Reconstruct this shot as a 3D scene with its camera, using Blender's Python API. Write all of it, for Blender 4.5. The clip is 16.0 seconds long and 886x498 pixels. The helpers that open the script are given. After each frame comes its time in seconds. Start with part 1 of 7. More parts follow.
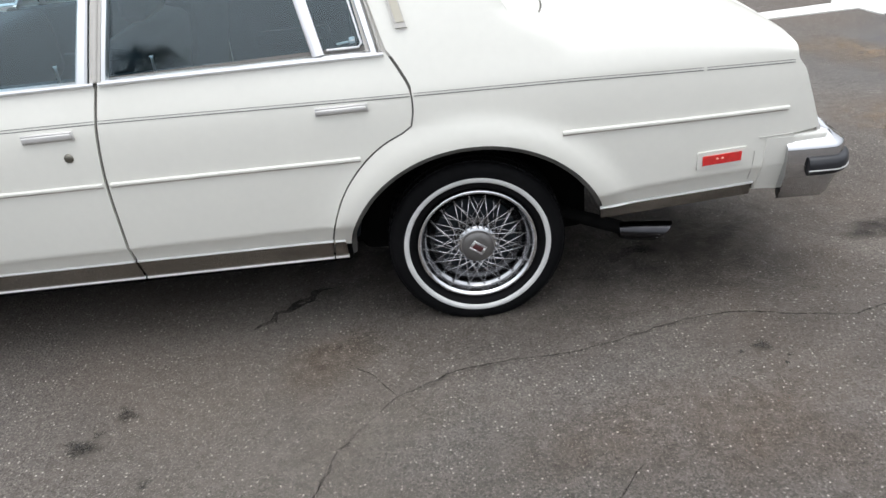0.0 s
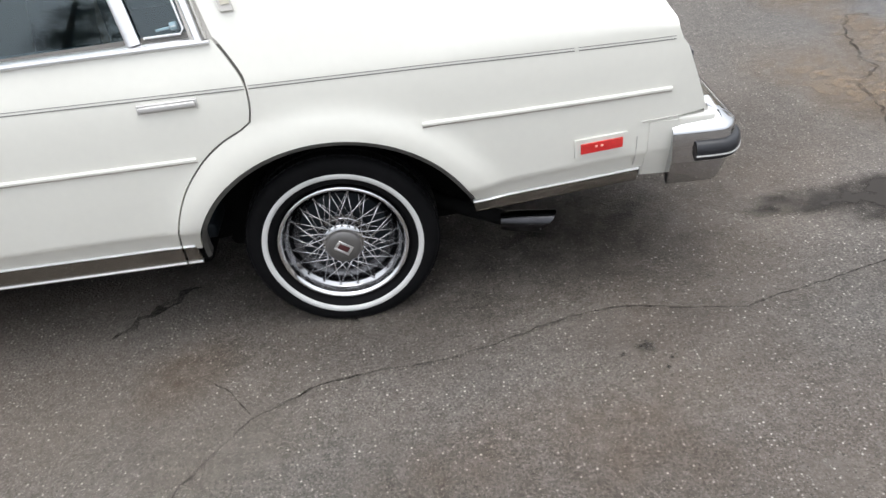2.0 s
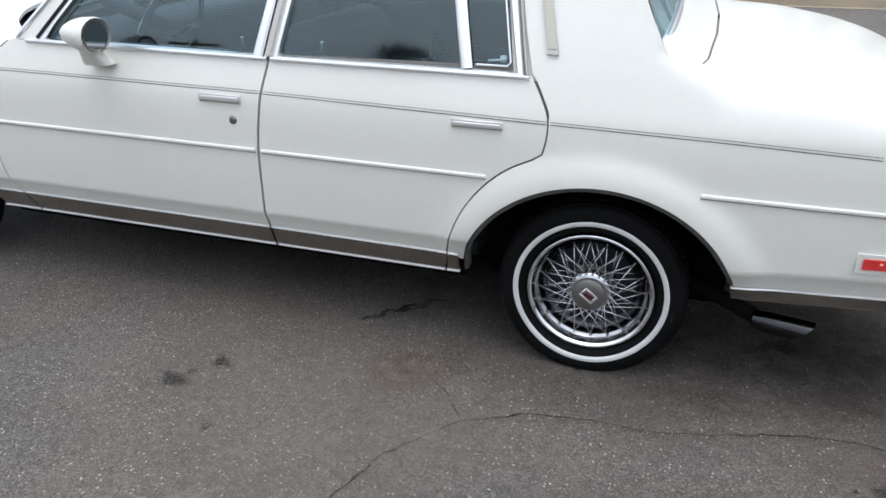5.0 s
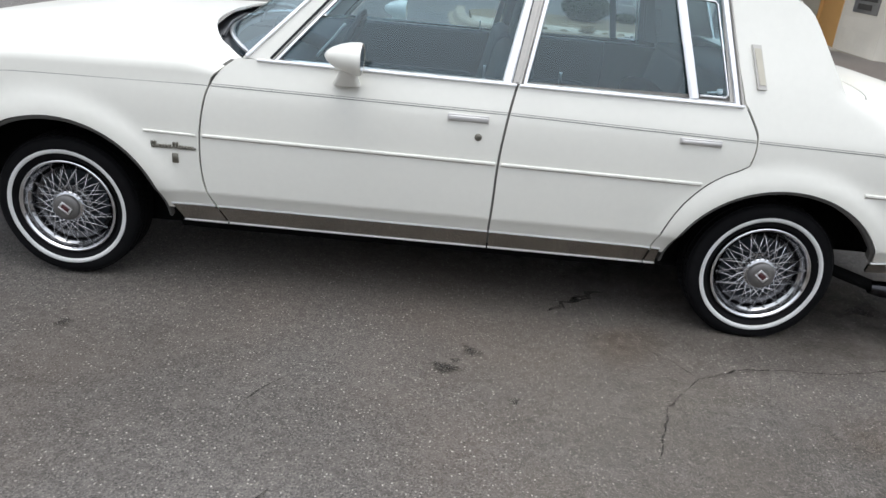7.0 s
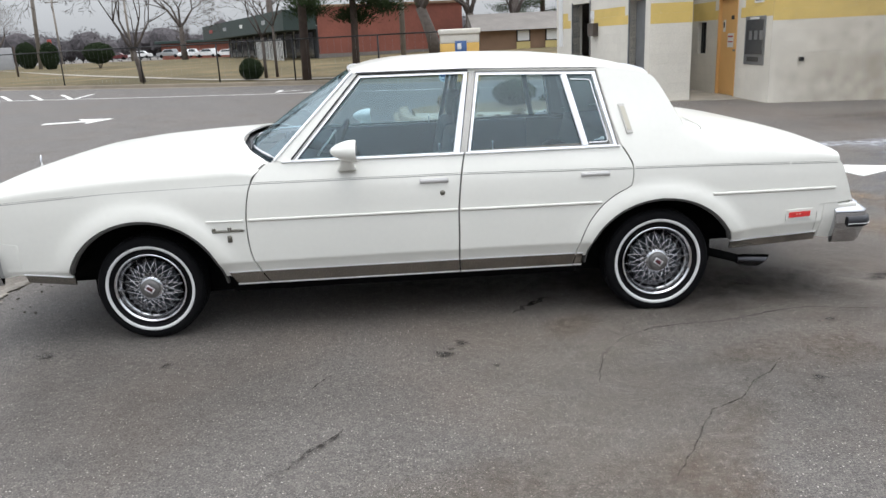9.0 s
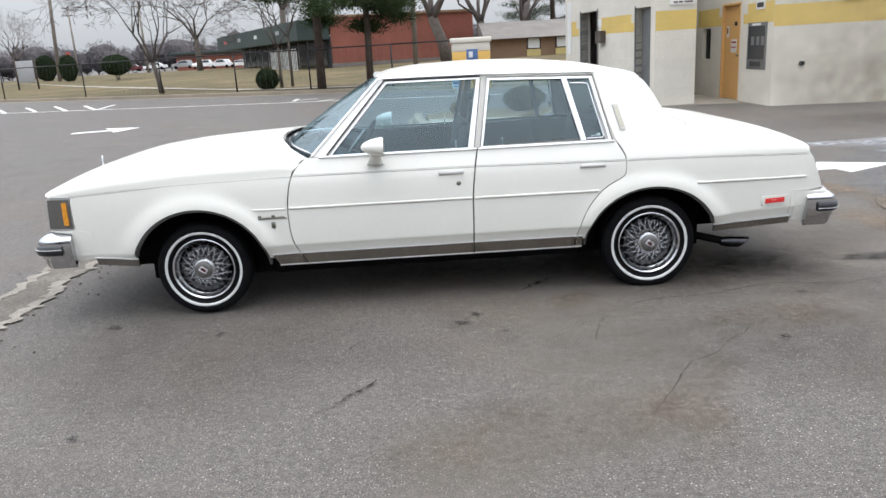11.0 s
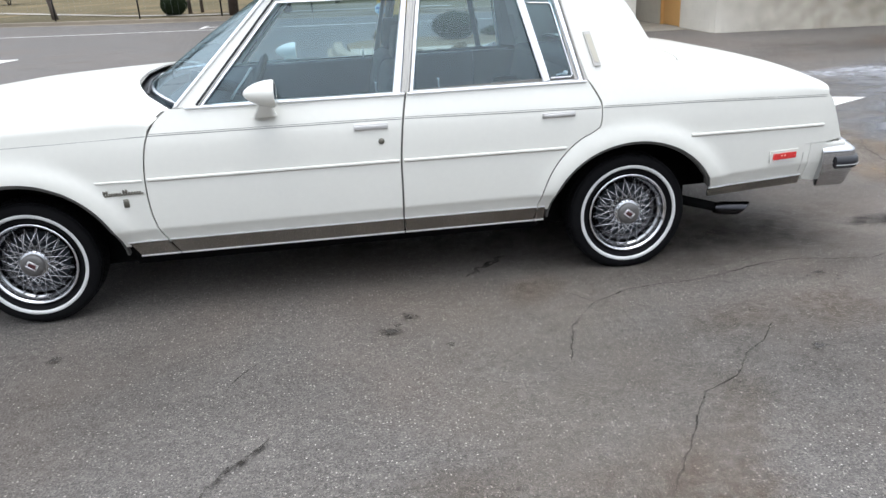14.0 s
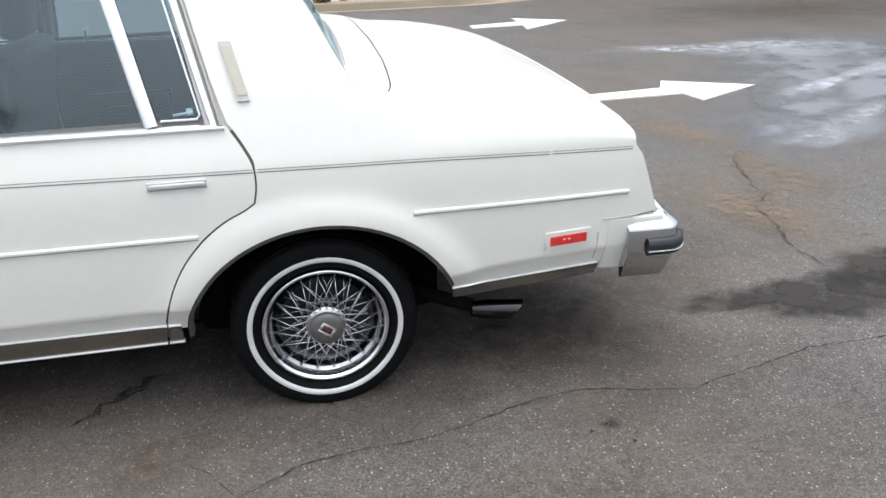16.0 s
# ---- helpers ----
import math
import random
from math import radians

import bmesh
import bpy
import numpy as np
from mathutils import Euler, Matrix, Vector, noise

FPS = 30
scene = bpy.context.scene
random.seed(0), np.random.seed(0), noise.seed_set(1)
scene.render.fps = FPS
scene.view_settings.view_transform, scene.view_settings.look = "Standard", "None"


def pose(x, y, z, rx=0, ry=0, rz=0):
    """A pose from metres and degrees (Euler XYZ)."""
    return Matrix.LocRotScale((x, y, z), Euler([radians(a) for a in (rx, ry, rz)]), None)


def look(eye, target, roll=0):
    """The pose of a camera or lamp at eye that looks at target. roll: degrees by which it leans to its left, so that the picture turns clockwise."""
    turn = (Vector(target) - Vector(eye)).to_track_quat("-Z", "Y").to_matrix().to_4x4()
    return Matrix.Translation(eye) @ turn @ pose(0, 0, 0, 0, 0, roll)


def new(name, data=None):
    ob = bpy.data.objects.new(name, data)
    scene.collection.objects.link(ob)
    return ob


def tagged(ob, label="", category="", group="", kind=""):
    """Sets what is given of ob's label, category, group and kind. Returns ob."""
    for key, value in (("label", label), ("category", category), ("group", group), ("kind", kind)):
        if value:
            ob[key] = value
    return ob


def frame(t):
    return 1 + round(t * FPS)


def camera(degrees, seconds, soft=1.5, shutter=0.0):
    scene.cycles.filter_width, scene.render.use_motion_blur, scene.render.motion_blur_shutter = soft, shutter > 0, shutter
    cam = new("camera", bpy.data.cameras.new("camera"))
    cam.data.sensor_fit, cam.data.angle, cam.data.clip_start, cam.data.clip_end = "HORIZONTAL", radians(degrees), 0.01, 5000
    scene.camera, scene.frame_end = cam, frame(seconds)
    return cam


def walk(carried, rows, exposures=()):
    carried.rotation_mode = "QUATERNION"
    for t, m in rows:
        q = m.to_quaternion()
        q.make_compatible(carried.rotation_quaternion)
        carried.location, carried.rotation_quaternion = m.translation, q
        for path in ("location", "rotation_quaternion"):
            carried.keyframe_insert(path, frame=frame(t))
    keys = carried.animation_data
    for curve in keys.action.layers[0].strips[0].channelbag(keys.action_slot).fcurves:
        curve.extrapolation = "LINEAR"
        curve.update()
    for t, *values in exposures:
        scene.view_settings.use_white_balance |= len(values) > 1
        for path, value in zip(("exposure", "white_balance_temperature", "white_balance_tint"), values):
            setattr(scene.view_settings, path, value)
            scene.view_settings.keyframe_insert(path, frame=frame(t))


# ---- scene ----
cam = camera(61.6, 16.0, 1.5)
PATH = [
    (0, (1.291, -2.96, 1.445), (1.275, -1.211, 0.476), -6.4),
    (0.5, (1.277, -2.93, 1.443), (1.259, -1.18, 0.475), -6.7),
    (1, (1.331, -2.892, 1.437), (1.36, -1.188, 0.391), -8.5),
    (1.5, (1.476, -2.801, 1.435), (1.475, -1.109, 0.368), -9.9),
    (2, (1.63, -2.708, 1.476), (1.67, -1.055, 0.351), -7.2),
    (2.5, (1.797, -2.564, 1.365), (2.033, -0.995, 0.148), -5.3),
    (3, (1.909, -2.328, 1.368), (2.011, -0.701, 0.209), -2.9),
    (3.5, (2.081, -2.285, 1.415), (1.691, -0.67, 0.301), -2.5),
    (4, (2.148, -2.392, 1.435), (1.576, -0.679, 0.574), -2.1),
    (4.3, (1.945, -2.593, 1.435), (1.392, -0.826, 0.679), 1.0),
    (4.5, (1.844, -2.734, 1.412), (1.271, -0.985, 0.630), 0.15),
    (5, (1.577, -2.897, 1.378), (1.019, -1.178, 0.521), 0.05),
    (7.5, (0.022, -3.839, 1.419), (0.163, -1.968, 0.726), 2.9),
    (8, (0.067, -4.163, 1.471), (0.196, -2.246, 0.916), -2.8),
    (8.5, (0.063, -4.459, 1.489), (0.141, -2.536, 0.942), -2.7),
    (10.8, (-0.025, -5.24, 1.501), (0.084, -3.304, 1.011), -2.5),
    (11, (-0.01, -5.267, 1.502), (0.04, -3.336, 0.986), -3.3),
    (11.5, (-0.008, -5.255, 1.494), (-0.041, -3.328, 0.962), -1.5),
    (12, (-0.083, -5.157, 1.491), (-0.005, -3.234, 0.947), 2.5),
    (12.5, (-0.205, -5.018, 1.489), (-0.075, -3.107, 0.915), 2.8),
    (13, (-0.221, -4.824, 1.468), (-0.049, -2.946, 0.803), 0.9),
    (13.5, (-0.041, -4.491, 1.439), (0.151, -2.605, 0.801), -1.3),
    (14, (0.081, -4.143, 1.423), (0.302, -2.283, 0.722), -3.1),
    (14.5, (0.321, -3.809, 1.431), (0.644, -1.983, 0.682), -5.3),
    (15, (0.685, -3.517, 1.458), (0.951, -1.722, 0.617), -1.7),
    (15.5, (0.977, -3.163, 1.461), (1.251, -1.367, 0.623), -0.9),
    (16, (1.327, -2.86, 1.456), (1.705, -1.086, 0.612), -0.9),
]
# stops over the clip
EXPOSURES = [(0.0, 1.62, 6580, 10), (1.0, 1.62, 6580, 10), (2.5, 1.87, 6680, 10), (3.0, 1.87, 6580, 10), (4.5, 1.49, 6230, 10), (5.2, 1.51, 6280, 10), (8.0, 1.58, 6530, 10), (11.0, 1.81, 6480, 10), (14.0, 1.82, 6330, 10), (16.0, 1.74, 6430, 10)]
walk(cam, [(t, look(eye, target, roll)) for t, eye, target, roll in PATH], EXPOSURES)

# ---- light ----
world = bpy.data.worlds.new("overcast_sky")
scene.world = world
world.use_nodes = True
wn = world.node_tree
sky = wn.nodes.new("ShaderNodeTexSky")
sky.sky_type = "NISHITA"
sky.sun_disc = False
sky.sun_elevation, sky.sun_rotation = radians(88), radians(165)
sky.air_density, sky.dust_density, sky.ozone_density = 1.0, 4.0, 1.0
soft_sky = wn.nodes.new("ShaderNodeHueSaturation")
soft_sky.inputs["Saturation"].default_value = 0.36
wn.links.new(sky.outputs["Color"], soft_sky.inputs["Color"])
# cloud layer: brightest overhead, fading evenly to the horizon
way = wn.nodes.new("ShaderNodeTexCoord")
split = wn.nodes.new("ShaderNodeSeparateXYZ")
wn.links.new(way.outputs["Generated"], split.inputs[0])
height = wn.nodes.new("ShaderNodeMapRange")
height.inputs["From Min"].default_value, height.inputs["From Max"].default_value = 0.08, 0.72
height.inputs["To Min"].default_value, height.inputs["To Max"].default_value = 1.35, 5.0
wn.links.new(split.outputs["Z"], height.inputs["Value"])
cloud = wn.nodes.new("ShaderNodeVectorMath")
cloud.operation = "SCALE"
cloud.inputs[0].default_value = (0.94, 1.0, 1.085)
wn.links.new(height.outputs[0], cloud.inputs["Scale"])
cover = wn.nodes.new("ShaderNodeMix")
cover.data_type = "RGBA"
cover.inputs[0].default_value = 0.8
wn.links.new(soft_sky.outputs["Color"], cover.inputs[6])
wn.links.new(cloud.outputs[0], cover.inputs[7])
wn.links.new(cover.outputs[2], wn.nodes["Background"].inputs["Color"])
wn.nodes["Background"].inputs["Strength"].default_value = 0.132
sun_data = bpy.data.lights.new("sun", "SUN")
sun_data.energy, sun_data.angle, sun_data.color = 0.38, radians(50), (1.0, 0.99, 0.975)
sun = new("sun", sun_data)
sun.matrix_world = pose(0, 0, 30, 2, 0, 15)


from mathutils import geometry


# ---- materials ----
def material(name, colour, rough=0.5, metal=0.0, coat=0.0, spec=0.5, var=0.0, scale=6.0, bump=0.0, bump_scale=60.0, rnd=0.0, fine=0.0, fine_scale=150.0):
    """A procedural surface: colour, slow stains (var), fine grain (fine), bump, and a shift per object (rnd)."""
    m = bpy.data.materials.new(name)
    m.use_nodes = True
    nt, L = m.node_tree, m.node_tree.links
    b = nt.nodes["Principled BSDF"]
    b.inputs["Base Color"].default_value = (*colour, 1)
    b.inputs["Roughness"].default_value = rough
    b.inputs["Metallic"].default_value = metal
    b.inputs["Coat Weight"].default_value = coat
    b.inputs["Coat Roughness"].default_value = 0.06
    b.inputs["Specular IOR Level"].default_value = spec
    coord = nt.nodes.new("ShaderNodeNewGeometry").outputs["Position"]
    last = None

    def factor(value, amount, prev):
        ramp = nt.nodes.new("ShaderNodeMapRange")
        ramp.inputs["From Min"].default_value, ramp.inputs["From Max"].default_value = 0.25, 0.75
        ramp.inputs["To Min"].default_value, ramp.inputs["To Max"].default_value = 1 - amount, 1 + amount
        L.new(value, ramp.inputs["Value"])
        mul = nt.nodes.new("ShaderNodeVectorMath")
        mul.operation = "SCALE"
        if prev is None:
            mul.inputs[0].default_value = colour
        else:
            L.new(prev, mul.inputs[0])
        L.new(ramp.outputs[0], mul.inputs["Scale"])
        return mul.outputs[0]

    def tex(s, detail=4.0):
        n = nt.nodes.new("ShaderNodeTexNoise")
        n.inputs["Scale"].default_value, n.inputs["Detail"].default_value = s, detail
        L.new(coord, n.inputs["Vector"])
        return n.outputs["Fac"]

    if var:
        last = factor(tex(scale), var, last)
    if fine:
        last = factor(tex(fine_scale, 2.0), fine, last)
    if rnd:
        info = nt.nodes.new("ShaderNodeObjectInfo")
        last = factor(info.outputs["Random"], rnd, last)
    if last is not None:
        L.new(last, b.inputs["Base Color"])
    if bump:
        bp = nt.nodes.new("ShaderNodeBump")
        bp.inputs["Strength"].default_value, bp.inputs["Distance"].default_value = bump, 0.01
        L.new(tex(bump_scale), bp.inputs["Height"])
        L.new(bp.outputs[0], b.inputs["Normal"])
    return m


def glass(name, tint, rough=0.0):
    """Thin tinted pane: tinted passage with a gloss that grows by Fresnel."""
    m = bpy.data.materials.new(name)
    m.use_nodes = True
    nt, L = m.node_tree, m.node_tree.links
    nt.nodes.remove(nt.nodes["Principled BSDF"])
    t = nt.nodes.new("ShaderNodeBsdfTransparent")
    t.inputs["Color"].default_value = (*tint, 1)
    g = nt.nodes.new("ShaderNodeBsdfGlossy")
    g.inputs["Roughness"].default_value = rough
    g.inputs["Color"].default_value = (0.82, 0.96, 1.0, 1)
    lw = nt.nodes.new("ShaderNodeLayerWeight")
    pw = nt.nodes.new("ShaderNodeMath")
    pw.operation, pw.inputs[1].default_value = "POWER", 2.3
    L.new(lw.outputs["Facing"], pw.inputs[0])
    gloss = nt.nodes.new("ShaderNodeMapRange")
    gloss.inputs["To Min"].default_value, gloss.inputs["To Max"].default_value = 0.084, 0.55
    L.new(pw.outputs[0], gloss.inputs["Value"])
    mix = nt.nodes.new("ShaderNodeMixShader")
    L.new(gloss.outputs[0], mix.inputs[0])
    L.new(t.outputs[0], mix.inputs[1])
    L.new(g.outputs[0], mix.inputs[2])
    L.new(mix.outputs[0], nt.nodes["Material Output"].inputs["Surface"])
    return m


PAINT = material("cream_white_paint", (0.728, 0.722, 0.668), 0.34, coat=0.45, var=0.025, scale=1.7, fine=0.012, fine_scale=40)
CHROME = material("chrome", (0.56, 0.565, 0.58), 0.07, 1.0, var=0.05, scale=9)
BRIGHT = material("polished_aluminium_trim", (0.80, 0.80, 0.81), 0.28, 1.0, var=0.05, scale=8)
SATIN = material("brushed_satin_moulding", (0.30, 0.28, 0.25), 0.19, 0.9, var=0.10, scale=4, fine=0.06)
HANDLE = material("satin_aluminium_handle", (0.62, 0.61, 0.60), 0.38, 0.35, var=0.04)
LAMP_GREY = material("grey_lamp_surround", (0.125, 0.120, 0.112), 0.28, 0.3, var=0.1, scale=30)
RUBBER = material("black_rubber", (0.016, 0.017, 0.021), 0.34, var=0.15, scale=20)
TYRE = material("tyre_rubber", (0.0065, 0.0065, 0.0072), 0.62, spec=0.07, var=0.25, scale=14, bump=0.15, bump_scale=90)
WHITEWALL = material("whitewall", (0.63, 0.63, 0.62), 0.5, var=0.06, scale=20)
TIP = material("dull_chrome_tip", (0.05, 0.05, 0.054), 0.24, 1.0, var=0.2, scale=25)
RIM = material("bright_rim_chrome", (0.72, 0.72, 0.74), 0.09, 1.0, var=0.05, scale=20)
SPOKE = material("bright_spoke_wire", (0.66, 0.66, 0.68), 0.25, 0.95)
DISH = material("rim_dish_chrome", (0.42, 0.42, 0.43), 0.12, 1.0, var=0.1, scale=30)
LIP = material("dark_grey_lip", (0.10, 0.097, 0.092), 0.8, spec=0.1, var=0.2, scale=20)
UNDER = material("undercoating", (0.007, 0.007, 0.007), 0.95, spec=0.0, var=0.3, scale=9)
GAP = material("shadow_gap_seal", (0.16, 0.155, 0.145), 0.9, spec=0.0)
SEAM = material("pale_seam_seal", (0.22, 0.213, 0.20), 0.9, spec=0.0)
BARREL = material("dark_wheel_barrel", (0.14, 0.14, 0.145), 0.2, 1.0, var=0.15, scale=30)
VINYL = material("dark_blue_grey_upholstery", (0.012, 0.021, 0.027), 0.6, var=0.15, scale=7, bump=0.1, bump_scale=200)
DASH = material("dark_plastic", (0.012, 0.017, 0.022), 0.6, spec=0.25, var=0.1)
TINT = glass("tinted_car_glass", (0.64, 0.78, 0.84))
PILLAR = material("grey_pillar_cover", (0.50, 0.485, 0.455), 0.45, var=0.06, scale=8)
WORN = material("worn_adhesive_edge", (0.42, 0.36, 0.33), 0.7, var=0.25, scale=9)
STRIPE = material("pinstripe_grey", (0.13, 0.124, 0.115), 0.5)
RED_LENS = material("red_lens", (0.68, 0.028, 0.028), 0.10, coat=1.0, var=0.16, scale=60)
LENS_GLINT = material("painted_lens_glint", (0.95, 0.42, 0.33), 0.12, coat=1.0)
MIRROR = material("mirror_glass", (0.34, 0.35, 0.36), 0.03, 1.0)
AMBER = material("amber_lens", (0.66, 0.27, 0.02), 0.2, coat=0.6, var=0.2, scale=60)
OPERA = material("beige_lens", (0.50, 0.47, 0.385), 0.25, coat=0.5, var=0.06)
CAP = material("satin_cap", (0.17, 0.165, 0.16), 0.42, 0.55, var=0.08, scale=30)
EMBLEM = material("dark_red_emblem", (0.075, 0.018, 0.02), 0.3, coat=0.5)
BADGE = material("dark_badge_metal", (0.20, 0.19, 0.16), 0.35, 0.8)


# ---- building helpers ----
def link_mesh(name, bm, mat, parent=None, label="", smooth=True):
    me = bpy.data.meshes.new(name)
    bm.normal_update()
    bm.to_mesh(me)
    bm.free()
    if smooth:
        me.polygons.foreach_set("use_smooth", [True] * len(me.polygons))
    for mm in (mat if isinstance(mat, (list, tuple)) else [mat]):
        me.materials.append(mm)
    ob = new(name, me)
    if parent is not None:
        ob.parent = parent
    if label:
        tagged(ob, label)
    return ob


def part(name, bm, mat, parent, label="", smooth=True):
    return link_mesh(name, bm, mat, parent, label, smooth)


def thing(name, label, category, group="", at=(0, 0, 0)):
    e = new(name)
    e.location = at
    e.empty_display_size = 0.2
    return tagged(e, label, category, group)


def sharp_by_angle(bm, deg=35):
    bm.normal_update()
    for e in bm.edges:
        if len(e.link_faces) == 2 and e.calc_face_angle(0) > radians(deg):
            e.smooth = False


def box_bm(lo, hi, bevel=0.0, seg=2, bm=None):
    b = bmesh.new()
    bmesh.ops.create_cube(b, size=1)
    for v in b.verts:
        v.co = Vector([lo[i] + (v.co[i] + 0.5) * (hi[i] - lo[i]) for i in range(3)])
    if bevel:
        bmesh.ops.bevel(b, geom=b.edges[:], offset=bevel, segments=seg, affect="EDGES", profile=0.5)
    sharp_by_angle(b, 50)
    if bm is not None:
        me = bpy.data.meshes.new("tmp")
        b.to_mesh(me)
        b.free()
        bm.from_mesh(me)
        bpy.data.meshes.remove(me)
        return bm
    return b


def tube(bm, pts, radius, n=8, cap=True, squash=1.0):
    """A round bar along points; radius may be a list."""
    pts = [Vector(p) for p in pts]
    rings = []
    ref = None
    for i, p in enumerate(pts):
        d = (pts[min(i + 1, len(pts) - 1)] - pts[max(i - 1, 0)]).normalized()
        if ref is None:
            ref = d.orthogonal().normalized()
        a = (ref - d * ref.dot(d)).normalized()
        ref = a
        c = d.cross(a)
        r = radius[i] if isinstance(radius, (list, tuple)) else radius
        rings.append([bm.verts.new(p + (a * math.cos(2 * math.pi * k / n) + c * squash * math.sin(2 * math.pi * k / n)) * r) for k in range(n)])
    for r0, r1 in zip(rings, rings[1:]):
        for k in range(n):
            bm.faces.new((r0[k], r0[(k + 1) % n], r1[(k + 1) % n], r1[k]))
    if cap:
        bm.faces.new(rings[0][::-1])
        bm.faces.new(rings[-1])
    return bm


def lathe(profile, n=64, axis="y", centre=(0, 0, 0), bm=None):
    """Turns (radius, along) pairs round an axis; the profile runs so that its outside faces out."""
    bm = bm or bmesh.new()
    rings = []
    for r, h in profile:
        ring = []
        for k in range(n):
            a = 2 * math.pi * k / n
            p = {"y": (r * math.cos(a), h, r * math.sin(a)), "z": (r * math.cos(a), r * math.sin(a), h), "x": (h, r * math.cos(a), r * math.sin(a))}[axis]
            ring.append(bm.verts.new(Vector(p) + Vector(centre)))
        rings.append(ring)
    for r0, r1 in zip(rings, rings[1:]):
        for k in range(n):
            bm.faces.new((r0[k], r0[(k + 1) % n], r1[(k + 1) % n], r1[k]))
    return bm


def curve(pts, n=8):
    """Catmull-Rom through 2D or 3D points."""
    P = [np.array(p, float) for p in pts]
    P = [2 * P[0] - P[1]] + P + [2 * P[-1] - P[-2]]
    out = []
    for i in range(1, len(P) - 2):
        for k in range(n):
            t = k / n
            a, b, c, d = P[i - 1:i + 3]
            out.append(0.5 * (2 * b + (c - a) * t + (2 * a - 5 * b + 4 * c - d) * t * t + (3 * b - a - 3 * c + d) * t ** 3))
    out.append(P[-2])
    return [tuple(float(q) for q in p) for p in out]


def table(x, xs, ys):
    return float(np.interp(x, xs, ys))


def smooth01(t):
    t = min(1.0, max(0.0, t))
    return t * t * (3 - 2 * t)


def densify(poly, step, closed=True):
    out = []
    n = len(poly)
    for i in range(n if closed else n - 1):
        a, b = np.array(poly[i], float), np.array(poly[(i + 1) % n], float)
        k = max(1, int(math.ceil(np.linalg.norm(b - a) / step)))
        out += [tuple(a + (b - a) * j / k) for j in range(k)]
    if not closed:
        out.append(tuple(poly[-1]))
    return out


def inset(poly, g):
    """A closed loop drawn in by g."""
    P = np.array(poly)
    area = 0.5 * np.sum(P[:, 0] * np.roll(P[:, 1], -1) - np.roll(P[:, 0], -1) * P[:, 1])
    d = np.roll(P, -1, 0) - P
    d /= np.maximum(np.linalg.norm(d, axis=1, keepdims=True), 1e-9)
    nrm = np.stack([-d[:, 1], d[:, 0]], 1) * (1 if area > 0 else -1)
    m = nrm + np.roll(nrm, 1, 0)
    m /= np.maximum(np.linalg.norm(m, axis=1, keepdims=True), 1e-9)
    c = np.maximum(np.sum(m * nrm, 1, keepdims=True), 0.4)
    return [tuple(p) for p in P + m * g / c]


def inside(px, py, poly):
    hit = np.zeros(px.shape, bool)
    n = len(poly)
    for i in range(n):
        (x0, y0), (x1, y1) = poly[i], poly[(i + 1) % n]
        if y0 == y1:
            continue
        c = ((y0 > py) != (y1 > py)) & (px < (x1 - x0) * (py - y0) / (y1 - y0) + x0)
        hit ^= c
    return hit


CREASE_ROWS = (0.414, 0.424, 0.434, 0.446)


